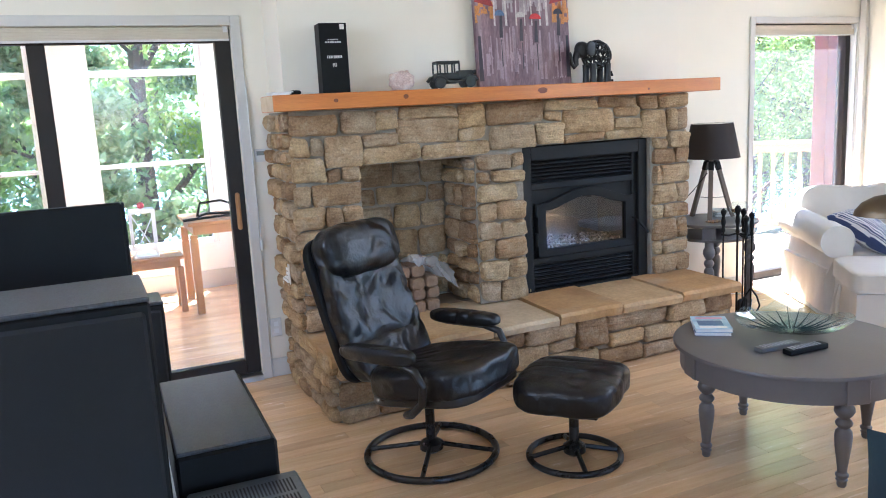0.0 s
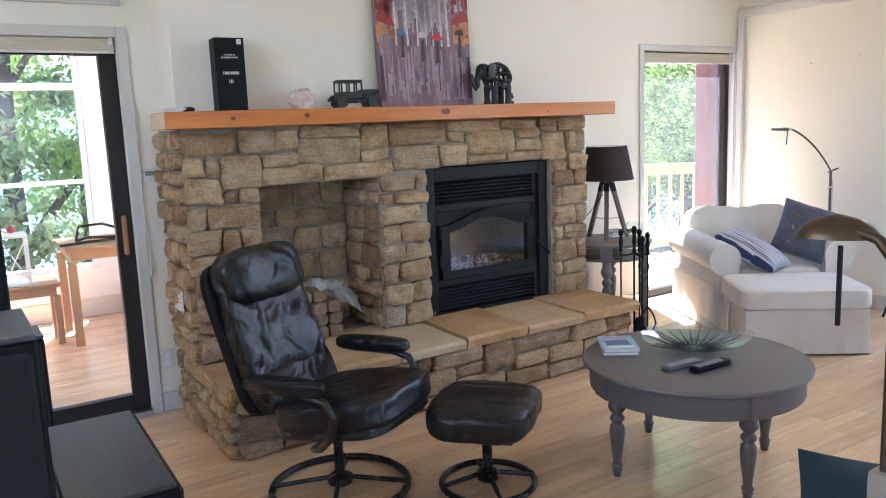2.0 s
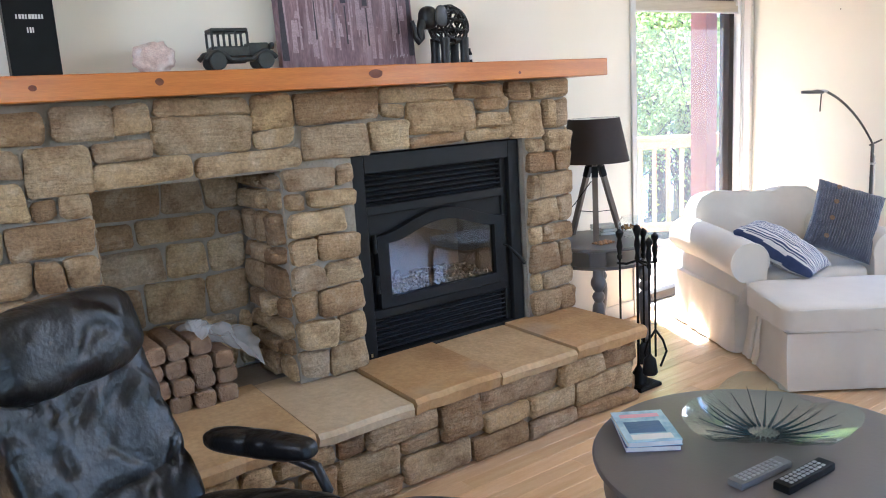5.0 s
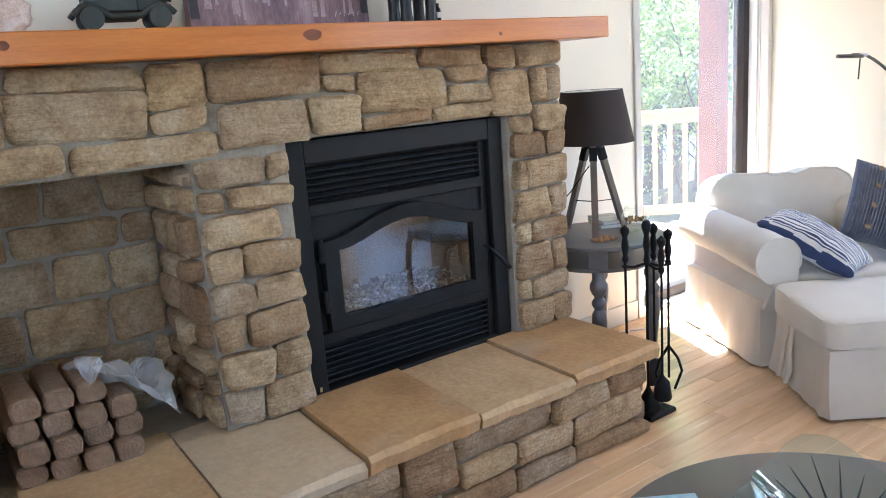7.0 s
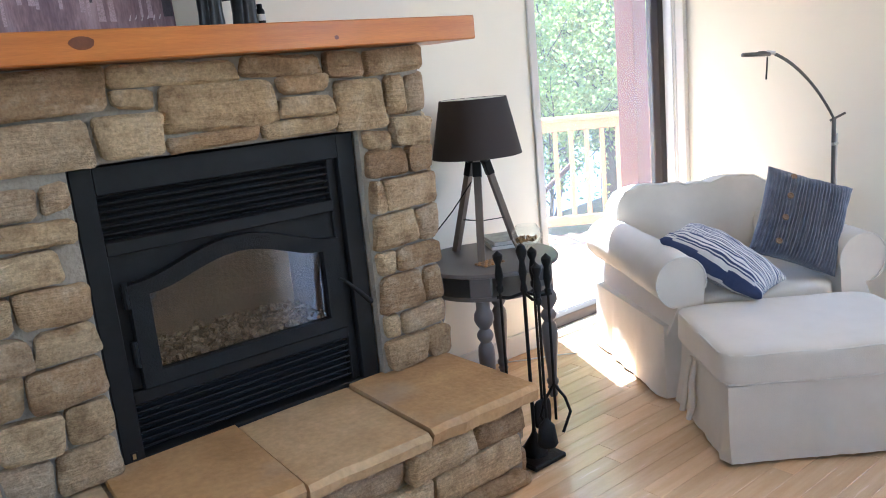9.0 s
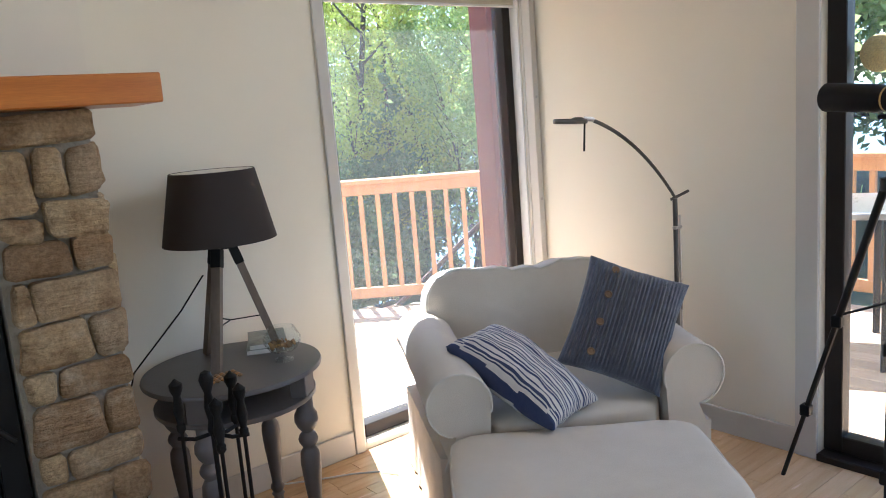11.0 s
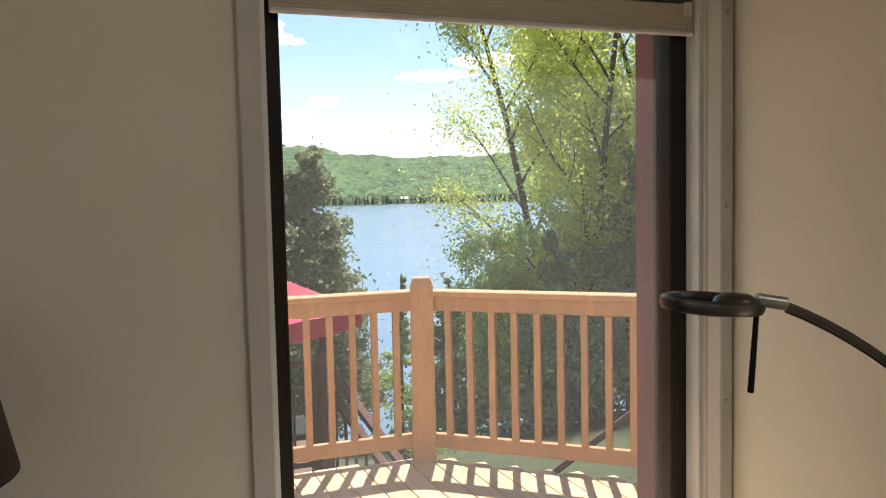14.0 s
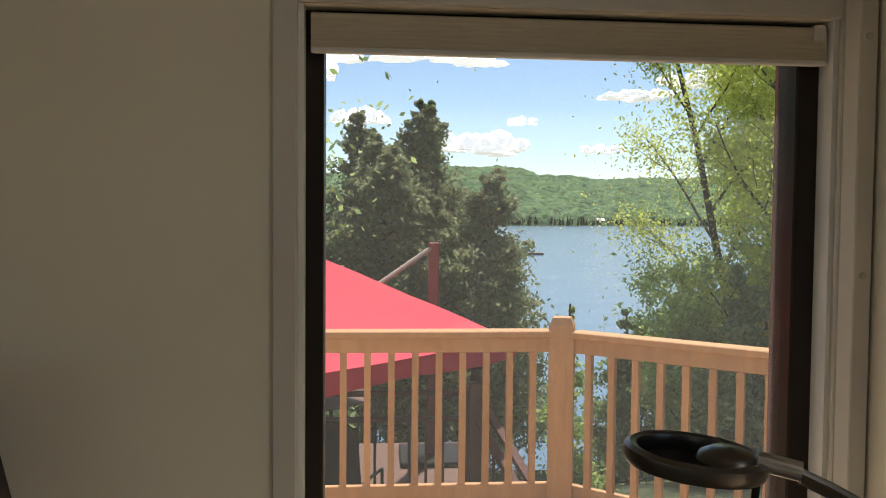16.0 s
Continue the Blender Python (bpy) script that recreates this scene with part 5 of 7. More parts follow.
soft(bm, (0, 0, 0), (0.075, 0.265, 0.34), p=4.5, n=28, wr=0.010, wf=8, bend=backshape, m=pose(-0.30, 0, 0.68, 0, -20, 0))
part("backrest", bm, LEATHER, rec, "quilted black leather backrest", smooth=True)
bm = bmesh.new()
soft(bm, (0, 0, 0), (0.085, 0.25, 0.125), p=3.4, n=20, wr=0.010, wf=9, m=pose(-0.375, 0, 0.955, 0, -17, 0))
part("headrest", bm, LEATHER, rec, "padded leather headrest", smooth=True)
bm = bmesh.new()
soft(bm, (0, 0, 0), (0.03, 0.275, 0.35), p=6, n=14, m=pose(-0.365, 0, 0.69, 0, -20, 0))
part("back_shell", bm, BLACKPL, rec, smooth=True)
for s_ in (-1, 1):
    bm = bmesh.new()
    soft(bm, (0, 0, 0), (0.20, 0.047, 0.036), p=3.2, n=14, wr=0.003, wf=12, m=pose(-0.01, s_ * 0.325, 0.575, 0, -2, 0))
    a_ = part("armrest", bm, LEATHER, rec, "padded leather armrest", smooth=True)
    bm = bmesh.new()
    tube(bm, [(-0.12, s_ * 0.325, 0.545), (0.10, s_ * 0.325, 0.55), (0.19, s_ * 0.325, 0.53), (0.225, s_ * 0.32, 0.47), (0.20, s_ * 0.30, 0.385), (0.10, s_ * 0.25, 0.30), (-0.02, s_ * 0.14, 0.235), (-0.05, s_ * 0.06, 0.215)], 0.017, 10)
    part("arm_frame", bm, BLACKWOOD, rec, "bent black arm frame", smooth=True)
part("mechanism", bx(-0.10, 0.12, -0.07, 0.07, 0.27, 0.335, bev=0.01), CHROMEBLK, rec)

st2 = thing("footstool", pose(1.905, 4.06, 0, 0, 0, 41), "black leather footstool on a round steel base", "footstool")
ring_base(st2, 0.205, 0.014, 0.05, 0.275, 4)
bm = bmesh.new()


def stool_shape(w):
    g = sum(math.exp(-((w.x - q) / 0.011) ** 2) for q in (-0.12, 0.0, 0.12)) * 0.010
    return Vector((w.x, w.y, w.z - (g if w.z > 0 else 0) + 0.02 * (1 - (w.x / 0.27) ** 2) - 0.05 * w.x))


soft(bm, (0, 0, 0.335), (0.275, 0.225, 0.075), p=4.2, n=26, wr=0.008, wf=9, bend=stool_shape)
part("cushion", bm, LEATHER, st2, "quilted black leather cushion", smooth=True)
part("seat_plate", bx(-0.18, 0.18, -0.15, 0.15, 0.262, 0.282, bev=0.006), BLACKWOOD, st2)

# ---- light wooden stool with pale seat ----
st3 = thing("footstool", pose(4.79, 3.43, 0, 0, 0, 2) @ Matrix.Diagonal((1, 1, 0.86, 1)), "bent birch footstool with pale cushion", "footstool")
for s_ in (-1, 1):
    bm = bmesh.new()
    rows = []
    path = [(-0.25, 0.0), (-0.245, 0.18), (-0.235, 0.30), (-0.20, 0.355), (-0.12, 0.375), (0.0, 0.36), (0.12, 0.375), (0.20, 0.355), (0.235, 0.30), (0.245, 0.18), (0.25, 0.0)]
    for i, (x, z) in enumerate(path):
        a, b_ = path[max(0, i - 1)], path[min(len(path) - 1, i + 1)]
        dx, dz = b_[0] - a[0], b_[1] - a[1]
        l = math.hypot(dx, dz)
        nx, nz = -dz / l * 0.013, dx / l * 0.013
        y0, y1 = s_ * 0.25 - 0.022, s_ * 0.25 + 0.022
        rows.append([bm.verts.new(q) for q in ((x + nx, y0, z + nz), (x + nx, y1, z + nz), (x - nx, y1, z - nz), (x - nx, y0, z - nz))])
    for A, B in zip(rows, rows[1:]):
        for q in range(4):
            bm.faces.new((A[q], A[(q + 1) % 4], B[(q + 1) % 4], B[q]))
    bm.faces.new(rows[0])
    bm.faces.new(list(reversed(rows[-1])))
    bmesh.ops.recalc_face_normals(bm, faces=bm.faces)
    part("bent_leg", bm, BIRCH, st3, "laminated birch leg frame")
for x in (-0.17, 0.17):
    part("rail", bx(x - 0.02, x + 0.02, -0.228, 0.228, 0.335, 0.357, bev=0.003), BIRCH, st3)
bm = bmesh.new()
soft(bm, (0, 0, 0.415), (0.27, 0.27, 0.042), p=6, n=12, wr=0.006)
part("cushion", bm, mat("pale_blue_linen", (0.55, 0.57, 0.60), (0.48, 0.50, 0.53), rough=0.9, scale=12), st3, "pale grey-blue cushion", smooth=True)

# ---- spotting scope on a tripod by the glass door ----
tp = thing("tripod", pose(5.845, 4.052, 0), "black camera tripod standing by the glass door", "tripod")
for k, a in enumerate((80, 200, 312)):
    a = radians(a)
    foot = Vector((0.42 * math.cos(a), 0.42 * math.sin(a), 0.0))
    top = Vector((0.035 * math.cos(a), 0.035 * math.sin(a), 1.16))
    bm = bmesh.new()
    tube(bm, [top, top.lerp(foot, 0.42)], 0.014, 10)
    lg = part("leg", bm, IRON, tp, smooth=True)
    bm = bmesh.new()
    tube(bm, [top.lerp(foot, 0.40), top.lerp(foot, 0.75)], 0.011, 8)
    part("leg_section", bm, IRON, lg, smooth=True)
    bm = bmesh.new()
    tube(bm, [top.lerp(foot, 0.72), foot], 0.0085, 8)
    part("leg_tip", bm, IRON, lg, smooth=True)
    for u in (0.42, 0.74):
        bm = bmesh.new()
        c_ = top.lerp(foot, u)
        box(bm, -0.018, 0.018, -0.018, 0.018, -0.022, 0.022, bev=0.004, m=Matrix.Translation(c_))
        part("leg_lock", bm, BLACKPL, lg)
    bm = bmesh.new()
    tube(bm, [top.lerp(foot, 0.40), (0, 0, 0.78)], 0.005, 6)
    part("brace", bm, IRON, tp)
bm = bmesh.new()
lathe(bm, [(0.014, 0.74), (0.014, 1.15), (0.045, 1.15), (0.045, 1.19), (0.016, 1.20), (0.016, 1.29), (0.035, 1.30), (0.035, 1.34), (0.022, 1.35), (0.022, 1.38), (0.0, 1.38)], 16)
part("centre_column", bm, IRON, tp, smooth=True)
part("head_plate", bx(-0.03, 0.03, -0.05, 0.05, 1.38, 1.395, bev=0.004), BLACKPL, tp)
scp = thing("spotting_scope", pose(5.845, 4.052, 1.396), "black spotting scope mounted on the tripod", "telescope")
bm = bmesh.new()
d_ = Vector((0.30, 0.95, 0.06)).normalized()
c0 = Vector((0, 0, 0.045))
tube(bm, [c0 - d_ * 0.20, c0 - d_ * 0.08, c0 - d_ * 0.07, c0 + d_ * 0.05, c0 + d_ * 0.06, c0 + d_ * 0.27], [0.024, 0.028, 0.040, 0.040, 0.046, 0.050], 20)
part("barrel", bm, BLACKPL, scp, smooth=True)
bm = bmesh.new()
tube(bm, [c0 + d_ * 0.03, c0 + d_ * 0.036], 0.0415, 20)
part("ring", bm, mat("brass", (0.55, 0.42, 0.18), rough=0.35, metal=1.0), scp, "thin brass ring")
part("foot", bx(-0.018, 0.018, -0.03, 0.03, 0.0, 0.02, bev=0.003), BLACKPL, scp)

# ---- tall lamp with a reading arm ----
ml = thing("floor_lamp", pose(1.14, 1.983, 0), "dull metal floor lamp with a bronze reading arm", "lamp")
bm = bmesh.new()
lathe(bm, [(0.14, 0), (0.14, 0.015), (0.05, 0.03), (0.014, 0.04)], 28)
part("base", bm, BRONZE, ml, smooth=True)
bm = bmesh.new()
tube(bm, [(0, 0, 0.03), (0, 0, 1.92)], 0.0075, 12)
part("pole", bm, mat("dull_pewter", (0.10, 0.08, 0.062), rough=0.4, metal=0.8), ml, smooth=True)
part("collar", bx(-0.018, 0.034, -0.018, 0.018, 0.965, 1.045, bev=0.008, seg=2), mat("beige_enamel", (0.30, 0.26, 0.205), rough=0.5), ml, "beige switch housing", smooth=True)
bm = bmesh.new()
ha = Vector((0.04, -0.01, 1.05))
pts = [ha, ha + Vector((0.045, -0.03, 0.08)), ha + Vector((0.06, 0.0, 0.18)), ha + Vector((0.075, 0.05, 0.26)), ha + Vector((0.085, 0.10, 0.315)), ha + Vector((0.09, 0.14, 0.325))]
tube(bm, pts, 0.009, 10)
part("arm", bm, BRONZE, ml, "curved bronze arm", smooth=True)
bm = bmesh.new()
lathe(bm, [(0.086, -0.022), (0.084, -0.010), (0.070, 0.012), (0.045, 0.030), (0.0, 0.042)], 28, m=frame_matrix(tuple(ha + Vector((0.095, 0.175, 0.325))), (-0.5, 0.86, 0.0), (-0.86, -0.5, 0)) @ Matrix.Diagonal((0.75, 0.5, 0.62, 1)))
part("lamp_head", bm, BRONZE, ml, "oval bronze lamp head", smooth=True)
bm = bmesh.new()
tube(bm, [ha + Vector((0.08, 0.16, 0.30)), ha + Vector((0.08, 0.16, 0.165))], 0.0045, 8)
part("handle_rod", bm, IRON, ml)

# ---- sofa end with a teal cushion ----
sf = thing("sofa", pose(2.35, 1.62, 0, 0, 0, -28), "off-white slipcovered sofa seen from behind", "sofa")
bm = bmesh.new()
skirt(bm, [(-0.48, -0.95), (0.42, -0.95), (0.42, 0.82), (-0.48, 0.82)], 0.012, 0.40, 0.015, 24, 8.0)
part("skirt", bm, LINEN, sf, smooth=True)
bm = bmesh.new()
soft(bm, (-0.02, 0.72, 0.48), (0.46, 0.14, 0.13), p=4, n=12, wr=0.006)
part("armrest", bm, LINEN, sf, smooth=True)
bm = bmesh.new()
soft(bm, (0.02, -0.15, 0.44), (0.40, 0.76, 0.09), p=7, n=12, wr=0.006)
part("seat_cushion", bm, LINEN, sf, smooth=True)
bm = bmesh.new()
pillow(bm, 0.26, 0.24, 0.085, n=18, wr=0.008, seed=4)
tc = solid("cushion", bm, TEAL, "dark teal velvet cushion standing on the sofa", "cushion", smooth=True)
tc.matrix_basis = frame_matrix((1.66, 2.17, 0.59), (0.78, -0.60, -0.12), (-0.02, 0.30, 0.95))

# ---- outdoors ----
DZ = -0.065
LAKE = -5.0
POST = Vector((6.185, 8.82, 0))
RDIR = Vector((0.772, -0.636, 0)).normalized()
R2 = POST + RDIR * 3.45

GRASS = mat("rough_grass", (0.06, 0.075, 0.03), (0.03, 0.042, 0.018), rough=0.95, scale=1.2, fine=0.25, bscale=30)
bm = bmesh.new()
gx = [-1500, -400, -100, -40, -20, -10, -4, 0, 4, 8, 12, 16, 20, 26, 34, 60, 150, 500, 2000]
gy = [-1500, -300, -60, -10, 0, 6, 9, 12, 15, 18, 21, 24, 27, 30, 36, 60]


def ground_z(x, y):
    t = min(1.0, max(0.0, (y - 11.0) / 15.0))
    side = min(1.0, max(0.0, (x - 9.0) / 14.0))
    low = -1.35 - 4.2 * t * t * (3 - 2 * t)
    return low + side * (1 - 0.6 * t) * 0.9 + 0.15 * noise.noise(Vector((x * 0.2, y * 0.2, 0)))


gv = [[bm.verts.new((x, y, ground_z(x, y))) for y in gy] for x in gx]
for i in range(len(gx) - 1):
    for k in range(len(gy) - 1):
        bm.faces.new((gv[i][k], gv[i + 1][k], gv[i + 1][k + 1], gv[i][k + 1]))
bed = [bm.verts.new((x, 3500, -9)) for x in gx]
for i in range(len(gx) - 1):
    bm.faces.new((gv[i][-1], gv[i + 1][-1], bed[i + 1], bed[i]))
structure("ground", bm, GRASS, "grassy slope falling to the lake", smooth=True)

WATER = mat("lake_water", (0.10, 0.16, 0.22), (0.08, 0.135, 0.19), rough=0.22, scale=0.3, bump=0.35, bscale=1.6, stretch=(0.5, 1.6, 1))
structure("water_lake", bx(-1500, 2000, 24.5, 1400, LAKE - 0.3, LAKE), WATER, "blue rippled lake")

# far shore: wooded ridge
FOREST = mat("spring_forest", (0.12, 0.185, 0.085), (0.055, 0.10, 0.055), rough=1.0, scale=0.05, detail=9, bump=0.8, bscale=0.16, fine=0.6, spec=0.05)
bm = bmesh.new()
NX, NY = 240, 34
rows = []
for i in range(NX + 1):
    x = -700 + 1900 * i / NX
    row = []
    ridge = 78 + 16 * noise.noise(Vector((x * 0.004, 0, 0))) + 9 * noise.noise(Vector((x * 0.011, 3, 0)))
    shore = 800 + 60 * noise.noise(Vector((x * 0.004, 7, 0))) + (70 if x > 225 else 0)
    for k in range(NY + 1):
        v = k / NY
        y = shore + v * 420
        z = LAKE - 0.5 + 10 * min(1, v * 30) + (ridge - 10) * (math.sin(min(1, v * 1.15) * math.pi / 2) ** 1.15)
        z += (4.0 * noise.noise(Vector((x * 0.09, y * 0.06, 0))) + 3.0 * noise.noise(Vector((x * 0.3, y * 0.2, 4)))) * min(1, v * 20)
        row.append(bm.verts.new((x, y, z)))
    rows.append(row)
for i in range(NX):
    for k in range(NY):
        bm.faces.new((rows[i][k], rows[i + 1][k], rows[i + 1][k + 1], rows[i][k + 1]))
structure("backdrop_ridge", bm, FOREST, "wooded ridge across the lake in spring green")
DARKFIR = leafy("far_fir", (0.028, 0.05, 0.02), (0.016, 0.03, 0.014), 0.1)
bm = bmesh.new()
r = random.Random(5)
for i in range(300):
    x = r.uniform(60, 420)
    sh = 800 + 60 * noise.noise(Vector((x * 0.004, 7, 0))) + (70 if x > 225 else 0)
    h = r.uniform(4, 10)
    lathe(bm, [(h * 0.16, 0), (h * 0.10, h * 0.45), (0.1, h)], 5, at=(x, sh + r.uniform(-4, 10), LAKE + 1))
fw = obj("far_woods", bm, DARKFIR)
tagged(fw, label="dark firs along the far shore", category="trees", kind="stuff")
bm = bmesh.new()
box(bm, -4, 4, -3, 3, 0, 4)
hb = thing("lake_house", pose(262, 880, LAKE + 2), "small white house on the far lake shore", "house")
part("wall", bm, TRIM, hb)
bm = bmesh.new()
vs = [bm.verts.new(q) for q in ((-4.6, -3.6, 4), (4.6, -3.6, 4), (4.6, 3.6, 4), (-4.6, 3.6, 4), (-4.6, 0, 6.4), (4.6, 0, 6.4))]
for q in ((0, 1, 5, 4), (2, 3, 4, 5), (0, 4, 3), (1, 2, 5), (0, 3, 2, 1)):
    bm.faces.new([vs[k] for k in q])
part("roof", bm, TRIM, hb)
dock = thing("swim_raft", pose(33.4, 150, LAKE), "dark floating swim raft on the lake", "raft")
part("deck", bx(-3.2, 3.2, -1.6, 1.6, 0.0, 0.35, bev=0.05), BROWNRAIL, dock)

# clouds
CLOUD = mat("cloud_white_glow", (0.9, 0.9, 0.9), (0.86, 0.87, 0.88), rough=1.0, scale=0.01, spec=0.0, bump=0)
# emission added to stand in for light on the shaded cloud sides
_cb = CLOUD.node_tree.nodes["Principled BSDF"]
_cb.inputs["Emission Color"].default_value = (0.95, 0.97, 1, 1)
_cb.inputs["Emission Strength"].default_value = 0.45
for az, el, w, h, seed in ((2.0, 11.6, 420, 40, 1), (-5.5, 10.2, 150, 60, 2), (-9, 10.6, 90, 50, 3), (10.8, 6.9, 60, 22, 4), (7.3, 5.1, 230, 50, 5), (-1.0, 7.0, 120, 40, 6),
                           (19.0, 8.6, 160, 22, 7), (24, 9.6, 200, 30, 8), (33, 7, 300, 45, 9), (-20, 9, 300, 60, 10), (16.5, 4.9, 90, 22, 11)):
    r = random.Random(seed)
    bm = bmesh.new()
    D = 2600
    cx, cy, cz = D * math.sin(radians(az)), D * math.cos(radians(az)), D * math.tan(radians(el))
    for k in range(16):
        u = r.uniform(-1, 1)
        s_ = (1 - u * u) ** 0.5 * 0.55 + 0.25
        q = bmesh.ops.create_icosphere(bm, subdivisions=3, radius=1.0)["verts"]
        o = Vector((u * w * 0.8, r.uniform(-1, 1) * w * 0.3, r.uniform(-0.2, 0.5) * h * s_))
        sx, sz = w * 0.24 * s_ * r.uniform(0.7, 1.3), h * 0.7 * s_
        for v in q:
            n_ = v.co.normalized()
            f = 1 + 0.35 * noise.noise(n_ * 2.3 + Vector((k * 3.1, seed, 0))) + 0.2 * noise.noise(n_ * 5 + Vector((k, seed, 5)))
            v.co = Vector((n_.x * sx, n_.y * sx, max(-0.25, n_.z) * sz * 1.5)) * f + o
    cl = structure("backdrop_cloud", bm, CLOUD, "white fair-weather cloud over the lake", smooth=True)
    cl.matrix_basis = pose(cx, cy, cz, 0, 0, -az)

# ---- deck ----
deck = tagged(new("deck_floor"), label="pale new pine deck boards", category="deck", kind="structure")
bdir = Vector((0.06, -0.998, 0))
ang = math.degrees(math.atan2(bdir.y, bdir.x))
perp = Vector((0.998, 0.06, 0))


def inside(p):
    if p.y > 8.86 or p.x < 1.75 or p.x > 8.75 or p.y < 0.2:
        return False
    if (p.x < 6.33 and p.y < 6.135):
        return False
    q = p - POST
    return q.x * RDIR.y - q.y * RDIR.x > 0.0 or p.x < 6.185 and p.y < 8.86


board_rows = []
c0 = Vector((6.5, 7.5, DZ))
for k in range(-46, 47):
    o = c0 + perp * (k * 0.146)
    run = None
    s_ = -9.0
    while s_ <= 9.0:
        if inside(o + bdir * s_):
            if run is None:
                run = s_
        elif run is not None:
            board_rows.append((o, run, s_ - 0.05))
            run = None
        s_ += 0.05
for o, a, b_ in board_rows:
    if b_ - a < 0.1:
        continue
    bm = bmesh.new()
    box(bm, a, b_, -0.07, 0.07, -0.035, 0.0, bev=0.004)
    part("board", bm, DECKW, deck, m=Matrix.Translation(o) @ pose(0, 0, 0, 0, 0, ang))
structure("deck_frame", bx(1.8, 8.7, 6.5, 7.0, -0.32, DZ - 0.04), BROWNRAIL, "wooden deck joists")


def railing(p0, p1, label, name="deck_railing", skip_end=True):
    """Cedar railing: top board, sub rail, bottom rail and square balusters."""
    d = (p1 - p0)
    L_ = d.length
    t = thing(name, Matrix.Translation((p0.x, p0.y, DZ)) @ pose(0, 0, 0, 0, 0, math.degrees(math.atan2(d.y, d.x))), label, "railing", "deck railings")
    part("top_board", bx(0.07, L_ - 0.07, -0.06, 0.075, 1.035, 1.073, bev=0.005), RAILW, t)
    part("sub_rail", bx(0.07, L_ - 0.07, -0.02, 0.02, 0.945, 1.034, bev=0.004), RAILW, t)
    part("bottom_rail", bx(0.07, L_ - 0.07, -0.02, 0.02, 0.075, 0.165, bev=0.004), RAILW, t)
    n = int((L_ - 0.2) / 0.137)
    me = None
    for k in range(n):
        x = 0.07 + (L_ - 0.14) * (k + 0.75) / (n + 0.5)
        if me is None:
            tmp = part("baluster", bx(-0.019, 0.019, -0.019, 0.019, 0.166, 0.944), RAILW, t)
            me = tmp.data
        else:
            tmp = new("baluster", me)
            tmp.parent = t
        tmp.matrix_basis = pose(x, 0, 0)
    return t


def newel(p, label="square cedar deck post with chamfered cap"):
    bm = bmesh.new()
    w = 0.072
    prof = ((w, 0.0), (w, 1.105), (w - 0.006, 1.115), (w * 0.72, 1.15))
    rs = [[bm.verts.new((sx * a, sy * a, z)) for sx, sy in ((-1, -1), (1, -1), (1, 1), (-1, 1))] for a, z in prof]
    for A, B in zip(rs, rs[1:]):
        for q in range(4):
            bm.faces.new((A[q], A[(q + 1) % 4], B[(q + 1) % 4], B[q]))
    bm.faces.new(rs[-1])
    bm.faces.new(list(reversed(rs[0])))
    return solid("deck_post", bm, RAILW, label, "post", "deck posts", m=pose(p.x, p.y, DZ, 0, 0, -18))


W0 = Vector((1.95, 8.84, 0))
railing(W0, POST, "new cedar deck railing with square balusters")
railing(POST, R2, "new cedar deck railing with square balusters")
R3 = Vector((R2.x, 0.4, 0))
railing(R2, R3, "new cedar deck railing with square balusters")
for p in (POST, R2, R3, W0):
    newel(p)
solid("porch_post", bx(6.228, 6.37, 6.34, 6.49, DZ, 3.6, bev=0.006), CEDARPOST, "maroon stained wooden post outside the window", "post")
# stair rail seen through the balusters
bm = bmesh.new()
tube(bm, [(6.9, 10.2, -1.35), (8.6, 9.1, 0.35)], 0.03, 6)
solid("stair_handrail", bm, BROWNRAIL, "brown stair handrail behind the deck railing", "railing")

# ---- lower terrace with parasol ----
TZ = -0.95
structure("terrace_floor", bx(-1.5, 6.1, 9.3, 13.3, TZ - 0.2, TZ, bev=0.01), mat("brown_terrace_boards", (0.15, 0.082, 0.062), (0.095, 0.052, 0.042), rough=0.8, scale=2, stretch=(1, 12, 1)), "reddish brown terrace boards below the deck")
tr = thing("terrace_railing", pose(5.90, 11.2, TZ), "dark brown terrace railing with lantern post", "railing")
for z0_, z1_, nm in ((1.03, 1.075, "top_rail"), (0.80, 0.84, "mid_rail"), (0.10, 0.15, "bottom_rail")):
    part(nm, bx(-6.5, 0, -0.03, 0.03, z0_, z1_, bev=0.004), BROWNRAIL, tr)
for k in range(43):
    part("baluster", bx(-6.45 + k * 0.152, -6.425 + k * 0.152, -0.012, 0.012, 0.151, 0.799), BROWNRAIL, tr)
for x in (-4.4, -2.2, 0.0):
    part("post", bx(x - 0.05, x + 0.05, -0.05, 0.05, 0, 1.12, bev=0.006), BROWNRAIL, tr)
st = thing("stair_railing", pose(5.98, 11.15, TZ), "reddish brown stair railing going down from the terrace", "railing")
part("post", bx(-0.06, 0.06, -0.06, 0.06, 0, 1.16, bev=0.006), BROWNRAIL, st)
bm = bmesh.new()
lathe(bm, [(0.06, 1.161), (0.06, 1.18), (0.045, 1.19), (0.045, 1.27), (0.07, 1.28), (0.02, 1.33), (0.0, 1.335)], 12)
part("lantern", bm, IRON, st, "small black post lantern", smooth=True)
m_ = pose(0, 0, 1.02, 0, 0, 0)
for nm, z_ in (("hand_rail", 1.02), ("lower_rail", 0.80)):
    bm = bmesh.new()
    p0, p1 = Vector((0.03, -0.05, z_)), Vector((0.62, -1.15, z_ - 0.95))
    tube(bm, [p0, p1], 0.045, 4)
    part(nm, bm, CEDARPOST, st)
